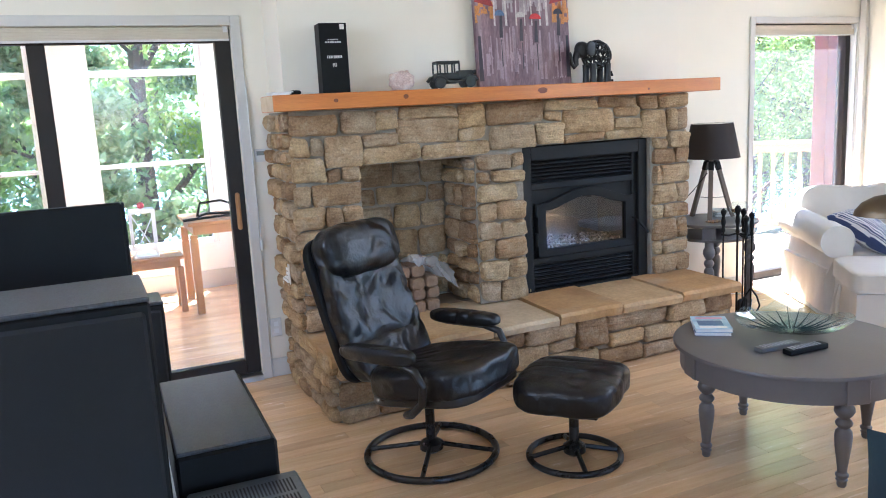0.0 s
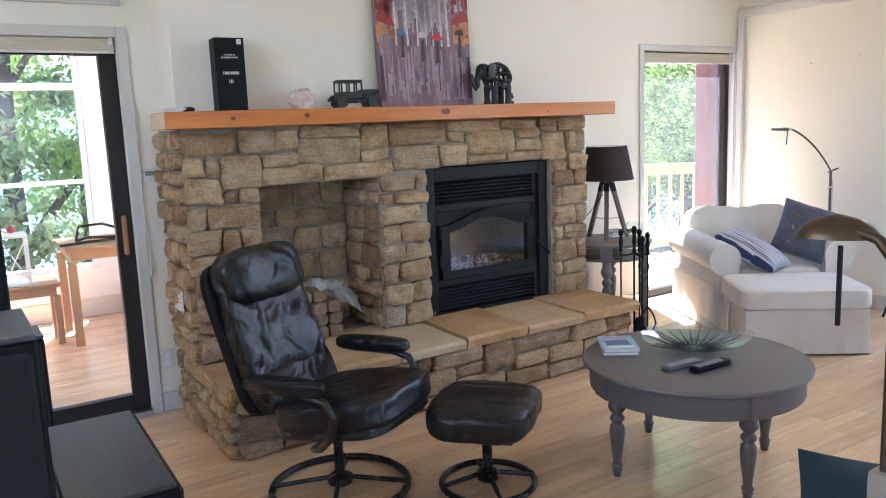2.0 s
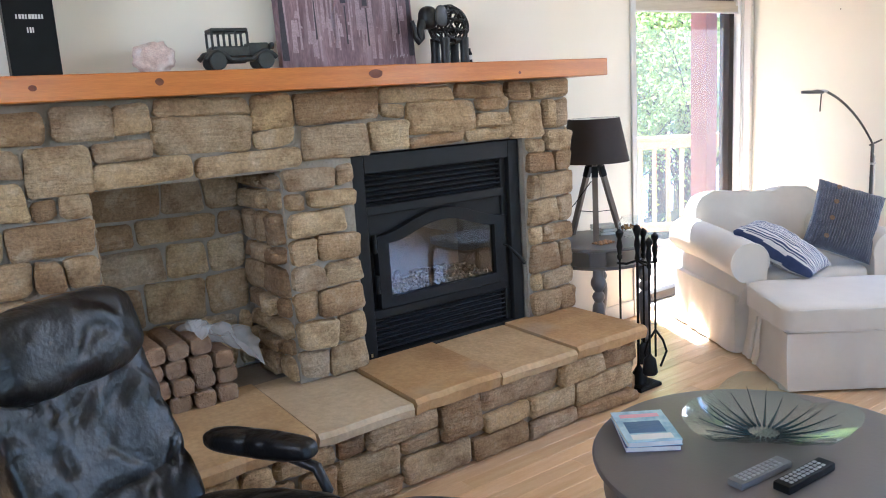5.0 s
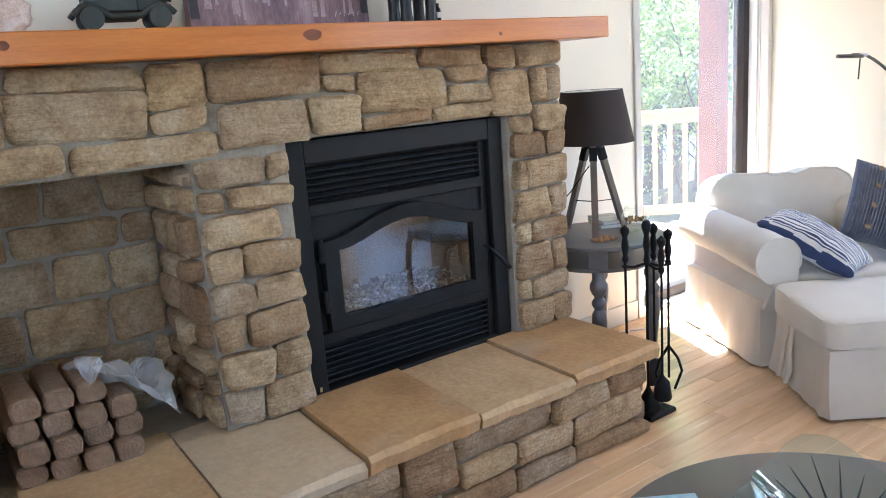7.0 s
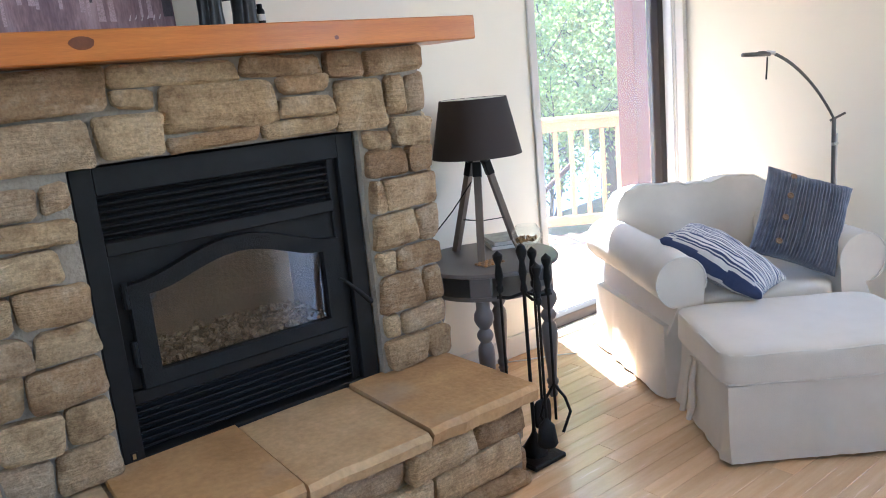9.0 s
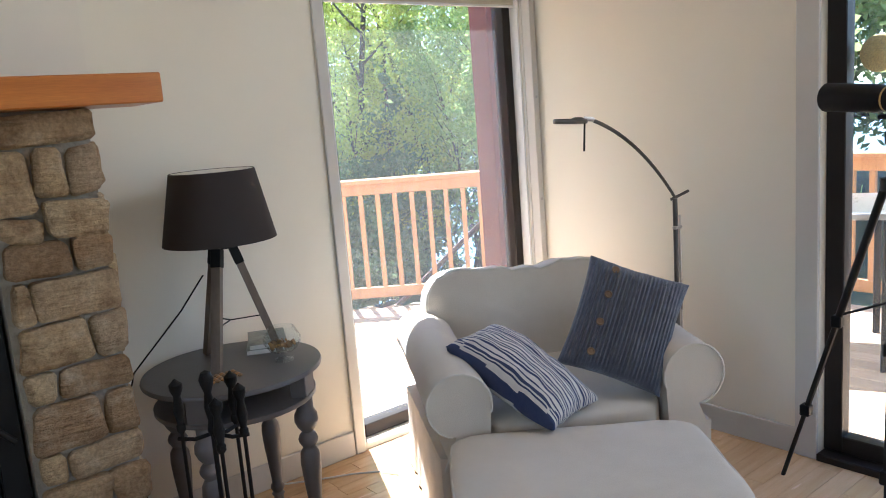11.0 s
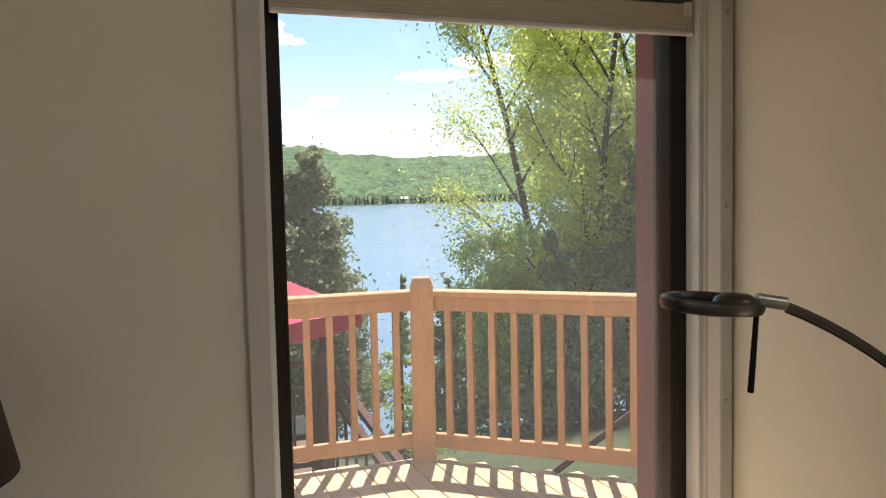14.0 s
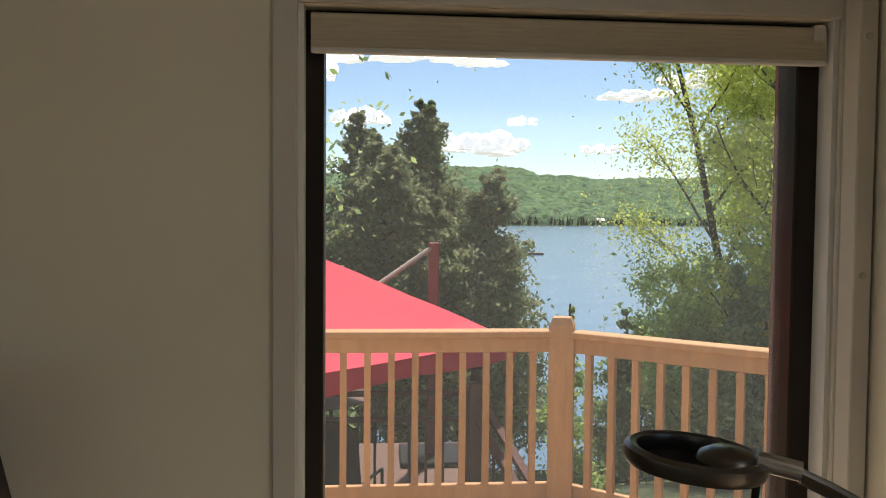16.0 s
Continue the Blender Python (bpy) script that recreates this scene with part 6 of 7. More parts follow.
for k in range(9):
    u = (k + 0.6) / 9.5
    p_ = Vector((0.03 + 0.59 * u, -0.05 - 1.10 * u, 0.80 - 0.95 * u))
    part("baluster", bx(p_.x - 0.012, p_.x + 0.012, p_.y - 0.012, p_.y + 0.012, p_.z - 0.62, p_.z), BROWNRAIL, st)

REDCLOTH = mat("red_parasol_cloth", (0.62, 0.045, 0.085), (0.55, 0.035, 0.07), rough=0.85, scale=3, bump=0.08)
CEN = Vector((3.95, 11.3, 0))
um = thing("parasol", pose(5.71, 12.7, TZ), "large red cantilever parasol over the terrace", "parasol")
part("base_plate", bx(-0.35, 0.35, -0.35, 0.35, 0, 0.06, bev=0.01), IRON, um)
part("mast", bx(-0.055, 0.055, -0.055, 0.055, 0.06, 2.35, bev=0.008), mat("red_brown_mast", (0.20, 0.045, 0.04), rough=0.6), um, "maroon mast")
bm = bmesh.new()
hub = CEN - Vector((5.71, 12.7, 0)) + Vector((0, 0, 1.20))
tube(bm, [(0, 0, 2.31), hub], 0.028, 8)
part("arm", bm, mat("weathered_pole", (0.30, 0.24, 0.20), rough=0.6), um, "weathered wooden arm")
bm = bmesh.new()
n = 8
N_ = 10
rim_r, apex_z, rim_z = 2.12, 1.58 - TZ, 0.58 - TZ
base = CEN - Vector((5.71, 12.7, 0))
gridr = []
for j in range(N_ + 1):
    v = j / N_
    ring_ = []
    for k in range(4 * 8):
        side, u = divmod(k, 8)
        u = u / 8 * 2 - 1
        a = [(-1, -1), (1, -1), (1, 1), (-1, 1), (-1, -1)]
        ax, ay = a[side]
        bx_, by_ = a[side + 1]
        px, py = ax + (bx_ - ax) * (u + 1) / 2, ay + (by_ - ay) * (u + 1) / 2
        sag = 0.10 * math.sin(v * math.pi) * (1 - u * u)
        q = Vector((px * rim_r * 0.80 * v, py * rim_r * 0.80 * v, apex_z + (rim_z - apex_z) * v - sag * 0.6 + 0.02 * noise.noise(Vector((px * 3 * v, py * 3 * v, 0)))))
        q = Matrix.Rotation(radians(42), 3, "Z") @ q
        ring_.append(bm.verts.new(q + base))
    gridr.append(ring_)
val = [bm.verts.new(v.co + Vector((0, 0, -0.16 + 0.015 * math.sin(k * 1.7)))) for k, v in enumerate(gridr[-1])]
gridr.append(val)
for A, B in zip(gridr[1:], gridr[2:]):
    for k in range(32):
        j = (k + 1) % 32
        bm.faces.new((A[k], A[j], B[j], B[k]))
for k in range(32):
    j = (k + 1) % 32
    bm.faces.new((gridr[1][k], gridr[1][j], gridr[0][0])) if k else None
bmesh.ops.remove_doubles(bm, verts=bm.verts, dist=0.001)
part("canopy", bm, REDCLOTH, um, "red canvas canopy with valance", smooth=True)
tb = thing("patio_table", pose(4.4, 12.6, TZ), "dark patio table under the parasol", "table")
bm = bmesh.new()
lathe(bm, [(0.62, 0.70), (0.64, 0.72), (0.0, 0.725)], 28)
part("tabletop", bm, BROWNRAIL, tb, smooth=True)
for k in range(4):
    a = k * math.pi / 2 + 0.6
    bm = bmesh.new()
    tube(bm, [(0.5 * math.cos(a), 0.5 * math.sin(a), 0), (0.42 * math.cos(a), 0.42 * math.sin(a), 0.70)], 0.02, 8)
    part("leg", bm, IRON, tb)
pc = thing("patio_chair", pose(4.85, 10.4, TZ, 0, 0, 160), "dark sling patio chair on the terrace", "chair")
bm = bmesh.new()
soft(bm, (0, 0.05, 0.42), (0.24, 0.24, 0.02), p=6, n=6)
part("seat", bm, IRON, pc)
bm = bmesh.new()
soft(bm, (0, 0, 0), (0.24, 0.02, 0.34), p=6, n=8, m=pose(0, 0.30, 0.78, -14, 0, 0))
part("backrest", bm, IRON, pc)
for x in (-0.24, 0.24):
    bm = bmesh.new()
    tube(bm, [(x, -0.22, 0), (x, -0.2, 0.60), (x, 0.15, 0.62), (x, 0.30, 0.60)], 0.014, 8)
    part("arm", bm, IRON, pc, smooth=True)
    bm = bmesh.new()
    tube(bm, [(x, 0.30, 0.0), (x, 0.26, 0.45), (x, 0.38, 1.08)], 0.014, 8)
    part("leg", bm, IRON, pc, smooth=True)

# ---- things outside the glass door ----
gr = thing("grill_table", pose(7.75, 5.05, DZ, 0, 0, 25), "grey metal grill side table with hanging utensils", "table")
part("tabletop", bx(-0.42, 0.42, -0.25, 0.25, 0.84, 0.88, bev=0.006), STEEL, gr)
part("front_panel", bx(-0.40, 0.40, -0.235, -0.22, 0.72, 0.839, bev=0.004), mat("grey_enamel", (0.30, 0.31, 0.32), rough=0.5), gr)
for x in (-0.38, 0.38):
    for y in (-0.2, 0.2):
        part("leg", bx(x - 0.02, x + 0.02, y - 0.02, y + 0.02, 0, 0.839), IRON, gr)
for k, (x, mt) in enumerate(((-0.25, MIDWOOD), (0.05, mat("red_plastic_handle", (0.5, 0.03, 0.05), rough=0.5)))):
    bm = bmesh.new()
    tube(bm, [(x, -0.26, 0.80), (x, -0.26, 0.42)], 0.014, 8)
    u_ = part("utensil_handle", bm, mt, gr, "wooden handle" if k == 0 else "red handle", smooth=True)
    part("blade", bx(x - 0.07, x + 0.07, -0.265, -0.25, 0.24, 0.42, bev=0.005), STEEL, u_, "flat steel blade")
bm = bmesh.new()
lathe(bm, [(0.0, 0), (0.064, 0.001), (0.069, 0.008), (0.064, 0.012), (0.0, 0.010)], 32)
th = solid("window_thermometer", bm, mat("yellowed_dial", (0.62, 0.50, 0.20), (0.55, 0.42, 0.15), rough=0.5, scale=18, fine=0.2), "round yellow dial thermometer outside the glass door", "thermometer", smooth=True)
th.matrix_basis = pose(6.265, 4.275, 1.60, 0, -90, 0)


# ---- trees ----
def tree(at, H, spread, leaf, bark, seed, n_leaf=5200, kind="broad", leaf_size=0.09, label="", stems=1, base_clear=0.25, lean=(0, 0)):
    r = random.Random(seed)
    x, y = at
    z = ground_z(x, y) - 0.15
    t = thing("tree", pose(x, y, z), label, "tree", "trees round the house")
    bm = bmesh.new()
    tips = []

    def limb(p, d, l, rad, depth):
        pts, rs = [p], [rad]
        n = 5
        q, dd = p.copy(), d.copy()
        for k in range(n):
            dd = (dd + Vector((r.uniform(-1, 1), r.uniform(-1, 1), r.uniform(-0.2, 0.7))) * (0.16 if depth else 0.06)).normalized()
            q = q + dd * l / n
            pts.append(q.copy())
            rs.append(rad * (1 - 0.75 * (k + 1) / n))
            if depth >= 1 or (k + 1) / n > base_clear:
                tips.append((q.copy(), l * ((0.19 if stems == 1 else 0.26) if kind == "broad" else (0.17 if kind == "cedar" else 0.24) if depth else 0.05), depth))
        tube(bm, pts, rs, 7 if depth == 0 else 5, cap=False)
        if depth < 2:
            m = ((9, 5) if stems == 1 else (15, 7))[depth] if kind == "broad" else (26 if kind == "fir" else 95, 3 if kind == "fir" else 2)[depth]
            for k in range(m):
                u = base_clear + (1 - base_clear) * (k + r.random()) / m if depth == 0 else r.uniform(0.3, 0.95)
                i = min(n - 1, int(u * n))
                b0 = pts[i].lerp(pts[i + 1], u * n - i)
                a = r.uniform(0, 2 * math.pi)
                if kind == "broad":
                    nd = (dd * 0.75 + Vector((math.cos(a), math.sin(a), r.uniform(0.0, 0.6)))).normalized()
                    nl = l * r.uniform(0.32, 0.55) * (1 - 0.35 * u) * (spread if depth == 0 else 1)
                else:
                    nd = Vector((math.cos(a), math.sin(a), r.uniform(0.15, 0.75) if kind == "cedar" else r.uniform(-0.15, 0.35))).normalized()
                    nl = H * spread * (1.03 - u) ** (0.72 if kind == "cedar" else 1) * r.uniform(0.75, 1.1) if depth == 0 else l * 0.4
                limb(b0, nd, nl, rs[i] * (0.5 if kind == "broad" else 0.25), depth + 1)

    for s_ in range(stems):
        a = s_ * 2.1
        d0 = Vector((lean[0] + 0.28 * math.cos(a) * (stems > 1), lean[1] + 0.28 * math.sin(a) * (stems > 1), 1)).normalized()
        limb(Vector((0.15 * math.cos(a) * (stems > 1), 0.15 * math.sin(a) * (stems > 1), 0)), d0, H * (1 if s_ == 0 else r.uniform(0.75, 0.95)), H * (0.0085 if stems > 1 else 0.02), 0)
    part("trunk", bm, bark, t, smooth=True)
    g = np.random.default_rng(seed)
    per = max(1, n_leaf // max(1, len(tips)))
    cnt = [per if d_ else max(1, per // 3) for _, _, d_ in tips]
    at_ = np.repeat(np.array([tuple(p) for p, _, _ in tips]), cnt, axis=0)
    sp_ = np.repeat(np.array([q for _, q, _ in tips]), cnt)[:, None]
    N_l = len(at_)
    off = np.clip(g.normal(size=(N_l, 3)), -1.9, 1.9) * (1, 1, 0.8)
    at_ = at_ + off * sp_
    a_ = g.uniform(-1, 1, (N_l, 3))
    a_ /= np.linalg.norm(a_, axis=1)[:, None] + 1e-6
    b_ = g.uniform(-1, 1, (N_l, 3))
    b_ = np.cross(a_, b_)
    b_ /= np.linalg.norm(b_, axis=1)[:, None] + 1e-6
    size = leaf_size * g.uniform(0.6, 1.35, (N_l, 1))
    vs = np.stack((at_ - a_ * size, at_ + b_ * size * 0.5, at_ + a_ * size, at_ - b_ * size * 0.5), axis=1).reshape(-1, 3)
    fs = np.arange(N_l * 4).reshape(-1, 4)
    me = bpy.data.meshes.new("crown")
    me.from_pydata(vs.tolist(), [], fs.tolist())
    me.materials.append(leaf)
    cr = new("crown", me)
    cr.parent = t
    return t


BARK = mat("grey_bark", (0.13, 0.11, 0.09), (0.07, 0.058, 0.048), rough=0.95, scale=12, stretch=(3, 3, 1), bump=0.6)
SPRING = leafy("spring_leaves", (0.70, 0.74, 0.22), (0.46, 0.54, 0.13), 0.55)
MIDLEAF = leafy("summer_leaves", (0.52, 0.62, 0.25), (0.30, 0.41, 0.14), 0.55)
CEDAR = leafy("cedar_sprays", (0.34, 0.37, 0.21), (0.17, 0.20, 0.11), 0.5)
SPRUCE = leafy("spruce_needles", (0.36, 0.46, 0.22), (0.18, 0.26, 0.13), 0.5)
# cedars by the shore
for k, (x, y, h, sp) in enumerate(((5.5, 24.0, 10.0, 0.13), (6.4, 24.2, 9.3, 0.14), (7.1, 23.6, 8.2, 0.16), (7.75, 23.9, 6.9, 0.19), (4.25, 23.4, 9.5, 0.14), (6.0, 22.4, 7.6, 0.18), (4.9, 22.6, 8.2, 0.16), (5.6, 23.0, 8.8, 0.15), (6.8, 23.0, 7.4, 0.17))):
    tree((x, y), h, sp * 2.1, CEDAR, BARK, 20 + k, 40000, "cedar", 0.07, "tall dark cedar by the lake shore", base_clear=0.04 if k in (3, 4) else 0.24)
# light spring trees beside the deck
for k, (x, y, h) in enumerate(((11.9, 17.0, 11.5), (13.9, 15.6, 11.0), (15.0, 19.2, 12.5))):
    tree((x, y), h, 0.68, SPRING, BARK, 40 + k, 80000, "broad", 0.040, "multi-stemmed tree in pale spring leaf", stems=3 if k == 0 else 2, base_clear=0.08)
for k, (x, y, h) in enumerate(((10.3, 16.0, 3.9), (11.6, 14.9, 4.4), (12.6, 13.4, 5.6), (9.6, 17.8, 3.4), (14.3, 12.4, 7.0), (13.0, 17.0, 6.0), (11.0, 18.2, 4.2), (10.2, 14.2, 3.0))):
    if k % 2:
        tree((x, y), h, 0.36, SPRUCE, BARK, 60 + k, 24000, "fir", 0.055, "young dark spruce below the deck", base_clear=0.03)
    else:
        tree((x, y), h * 0.9, 1.0, MIDLEAF, BARK, 60 + k, 24000, "broad", 0.042, "bushy young tree in fresh leaf below the deck", stems=3, base_clear=0.04)
tree((7.55, 14.2), 2.6, 0.24, MIDLEAF, BARK, 75, 4000, "fir", 0.035, "small green sapling by the stairs", base_clear=0.05)
tree((3.0, 16.0), 4.6, 0.8, leafy("lime_leaves", (0.40, 0.50, 0.08), (0.26, 0.38, 0.05), 0.5), BARK, 76, 6000, "broad", 0.055, "small tree in lime green leaf")
# forest east of the house
for k, (x, y, h, kd) in enumerate(((17, 15.5, 13, "broad"), (19.5, 11.5, 14, "fir"), (16.5, 11, 11, "broad"), (20, 17, 15, "fir"), (17.5, 8.0, 13, "broad"), (21, 7.5, 15, "fir"), (18.5, 4.5, 13, "fir"), (16, 5.5, 9, "broad"), (22, 13, 16, "fir"), (24, 10, 16, "broad"), (22, 3.0, 15, "broad"))):
    tree((x, y), h, 0.9 if kd == "broad" else 0.2, MIDLEAF if kd == "broad" else SPRUCE, BARK, 90 + k, 26000, kd, 0.10, "forest tree in leaf beyond the deck" if kd == "broad" else "tall dark spruce in the forest", base_clear=0.10)
# trees outside the sunroom
for k, (x, y, h, kd) in enumerate(((-1.6, 15.0, 10, "broad"), (1.2, 16.5, 11, "broad"), (-3.8, 14.0, 10, "fir"), (0.0, 13.2, 8, "fir"), (-5.5, 16, 11, "broad"), (2.4, 18.5, 11, "fir"), (-8, 14, 11, "broad"), (-2.6, 18, 12, "broad"))):
    tree((x, y), h, 0.9 if kd == "broad" else 0.24, MIDLEAF if kd == "broad" else SPRUCE, BARK, 120 + k, 26000, kd, 0.075, "leafy tree outside the sunroom" if kd == "broad" else "dark conifer outside the sunroom", base_clear=0.08)

# ---- on the mantel ----
MZ = 1.6885
rng = random.Random(11)
bxm = thing("gift_box", pose(1.35, 5.47, MZ, 0, 0, -4), "tall matt black bottle box with pale printing", "box")
part("carton", bx(-0.075, 0.075, -0.055, 0.055, 0, 0.365, bev=0.002), BLACKPL, bxm)
bm = bmesh.new()
line_text(bm, -0.045, 0.045, 0.262, 0.008, -0.055, 7, rng)
line_text(bm, -0.03, 0.03, 0.276, 0.006, -0.055, 5, rng)
line_text(bm, -0.04, 0.045, 0.182, 0.014, -0.055, 9, rng)
line_text(bm, -0.012, 0.012, 0.138, 0.018, -0.055, 3, rng)
box(bm, 0.038, 0.062, -0.0556, -0.055, 0.332, 0.358)
part("printing", bm, PAPER, bxm, "pale illegible printing")["kind"] = "stuff"

bm = bmesh.new()
soft(bm, (0, 0, 0.05), (0.072, 0.028, 0.056), p=2.6, n=12, wr=0.014, wf=30)
solid("quartz_stone", bm, mat("pink_quartz", (0.66, 0.54, 0.48), (0.50, 0.36, 0.31), rough=0.35, scale=30, fine=0.25, wear=((0.75, 0.70, 0.66), 0.8, 18)), "rough pinkish white quartz stone", "stone", smooth=True, m=pose(1.735, 5.44, MZ))

# vintage toy car
PEWTER = mat("dark_pewter", (0.060, 0.064, 0.062), (0.035, 0.038, 0.037), rough=0.45, metal=0.5, scale=24, bump=0.1)
car = thing("model_car", pose(2.045, 5.43, MZ, 0, 0, -6), "dark pewter model of a vintage sedan", "ornament")
bm = bmesh.new()
for a in ((-0.105, 0.035, -0.045, 0.045, 0.048, 0.086), (-0.105, 0.035, -0.045, 0.045, 0.136, 0.152), (0.035, 0.115, -0.034, 0.034, 0.048, 0.098), (0.115, 0.120, -0.030, 0.030, 0.045, 0.094)):
    box(bm, *a, bev=0.004)
for x in (-0.105, -0.061, -0.017, 0.027):
    for y in (-0.045, 0.037):
        box(bm, x, x + 0.008, y, y + 0.008, 0.084, 0.138)
part("body", bm, PEWTER, car)
for y in (-0.052, 0.052):
    bm = bmesh.new()
    tube(bm, [(-0.135, y, 0.040), (-0.115, y, 0.062), (-0.09, y, 0.068), (-0.062, y, 0.052), (-0.04, y, 0.036), (0.04, y, 0.036), (0.065, y, 0.055), (0.09, y, 0.066), (0.118, y, 0.058), (0.135, y, 0.040)], 0.009, 8)
    part("fender", bm, PEWTER, car, smooth=True)
    for x in (-0.09, 0.092):
        bm = bmesh.new()
        tube(bm, [(x, y - 0.008, 0.031), (x, y + 0.008, 0.031)], 0.031, 18)
        part("wheel", bm, PEWTER, car)
    bm = bmesh.new()
    lathe(bm, [(0.0, -0.008), (0.012, -0.004), (0.013, 0.008), (0.0, 0.012)], 12)
    part("headlamp", bm, PEWTER, car, m=pose(0.122, y * 0.72, 0.085, 0, 90, 0), smooth=True)

# elephant: openwork body in one piece
bm = bmesh.new()
q = bmesh.ops.create_icosphere(bm, subdivisions=3, radius=1.0)["verts"]
taken, holes = set(), []
for v in q:
    if v not in taken:
        holes.append(v)
        taken |= {v} | {e.other_vert(v) for e in v.link_edges}
for v in q:
    v.co = Vector((v.co.x * 0.098 + 0.03, v.co.y * 0.052, v.co.z * 0.075 + 0.150))
for v in list(bm.verts):
    v.co += Vector((noise.noise(v.co * 40), noise.noise(v.co * 40 + Vector((3, 0, 0))), noise.noise(v.co * 40 + Vector((0, 5, 0))))) * 0.006
bmesh.ops.dissolve_verts(bm, verts=holes)
bmesh.ops.wireframe(bm, faces=bm.faces, thickness=0.011, use_replace=True, use_even_offset=True, use_boundary=True)
soft(bm, (-0.075, 0, 0.178), (0.040, 0.036, 0.045), p=2.3, n=8)
for y in (-0.045, 0.045):
    soft(bm, (-0.045, y, 0.180), (0.032, 0.006, 0.042), p=2.5, n=6)
tube(bm, [(-0.105, 0, 0.165), (-0.120, 0, 0.130), (-0.115, 0, 0.100), (-0.130, 0, 0.085), (-0.148, 0, 0.105), (-0.150, 0, 0.140), (-0.158, 0, 0.165)], [0.020, 0.017, 0.014, 0.012, 0.010, 0.009, 0.007], 10)
for x in (-0.02, 0.085):
    for y in (-0.03, 0.03):
        tube(bm, [(x, y, 0.0), (x, y, 0.04), (x, y, 0.10)], [0.021, 0.018, 0.020], 10)
tube(bm, [(0.118, 0, 0.16), (0.130, 0, 0.12), (0.128, 0, 0.08)], 0.005, 6)
solid("elephant_figure", bm, mat("blackened_metal", (0.045, 0.043, 0.042), (0.02, 0.02, 0.02), rough=0.38, metal=0.6, scale=20), "black openwork elephant figure with raised trunk", "ornament", smooth=True, m=pose(3.035, 5.45, MZ, 0, 0, 6) @ Matrix.Scale(1.13, 4))
ink = thing("small_bottle", pose(3.185, 5.46, MZ), "small black bottle with a pale label on the mantel", "bottle")
bm = bmesh.new()
lathe(bm, [(0.014, 0.0), (0.015, 0.003), (0.015, 0.046), (0.012, 0.052), (0.009, 0.055), (0.009, 0.068), (0.0, 0.069)], 18)
part("glass", bm, BLACKPL, ink, smooth=True)
bm = bmesh.new()
lathe(bm, [(0.0153, 0.016), (0.0153, 0.036)], 18)
part("label", bm, PAPER, ink, "pale paper label", smooth=True)
bm = bmesh.new()
soft(bm, (0, 0, 0.012), (0.035, 0.016, 0.012), p=3, n=6)
solid("glasses_case", bm, BLACKPL, "small black case on the mantel", "case", smooth=True, m=pose(1.13, 5.47, MZ, 0, 0, 20))
for k in range(3):
    bm = bx(-0.05, 0.05, -0.07, 0.07, 0, 0.006, bev=0.001)
    solid("leaflet", bm, PAPER, "white folded paper leaflet on the mantel", "paper", "papers on the mantel", m=pose(1.045 + 0.004 * k, 5.50, MZ + 0.0065 * k, 0, 0, -6 + 7 * k))

# painting
PW, PH = 0.66, 0.90
pic = thing("painting", pose(2.60, 5.525, MZ, -3.2, 0, 0), "canvas painting of a wet autumn street with umbrellas", "painting")
CANV = mat("painted_canvas_purple", (0.30, 0.20, 0.225), (0.13, 0.075, 0.095), rough=0.6, scale=7, stretch=(3, 1, 0.6), bump=0.3, bscale=60, fine=0.25, wear=((0.42, 0.33, 0.36), 0.6, 6))
part("canvas", bx(-PW / 2, PW / 2, 0, 0.035, 0, PH, bev=0.003), CANV, pic)
r = random.Random(8)


def strokes(name, color, shapes, y=-0.0012, rough=0.5):
    bm = bmesh.new()
    for pts in shapes:
        bm.faces.new([bm.verts.new((max(-PW / 2, min(PW / 2, x)), y, max(0, min(PH, z)))) for x, z in pts])
    bmesh.ops.recalc_face_normals(bm, faces=bm.faces)
    p = part(name, bm, mat("paint_" + name, color, tuple(c * 0.7 for c in color), rough=rough, scale=25, bump=0.25, fine=0.3), pic)
    p["kind"] = "stuff"


def streak(x, z0, z1, w, lean=0.0):
    return [(x - w, z0), (x + w, z0), (x + w * 0.6 + lean, z1), (x - w * 0.6 + lean, z1)]


strokes("painted_sky", (0.52, 0.45, 0.47), [streak(r.gauss(0, 0.11), 0.42 + r.random() * 0.2, 0.62 + r.random() * 0.28, r.uniform(0.006, 0.02)) for _ in range(60)], -0.0008)
strokes("red_foliage", (0.28, 0.035, 0.04), [streak(s_ * r.uniform(0.2, 0.33), z, z + r.uniform(0.03, 0.08), r.uniform(0.01, 0.03)) for s_ in (-1, 1) for z in [0.5 + 0.4 * r.random() for _ in range(26)]], -0.0010)
strokes("window_glow", (0.70, 0.30, 0.08), [streak(s_ * r.uniform(0.20, 0.33), 0.36 + 0.12 * r.random(), 0.40 + 0.12 * r.random(), r.uniform(0.008, 0.02)) for s_ in (-1, 1) for _ in range(14)], -0.0014)
strokes("awnings", (0.38, 0.04, 0.04), [[(-0.33, 0.50), (-0.20, 0.47), (-0.22, 0.51), (-0.30, 0.58)], [(0.33, 0.52), (0.19, 0.49), (0.21, 0.53), (0.31, 0.59)]], -0.0016)
tr_ = []
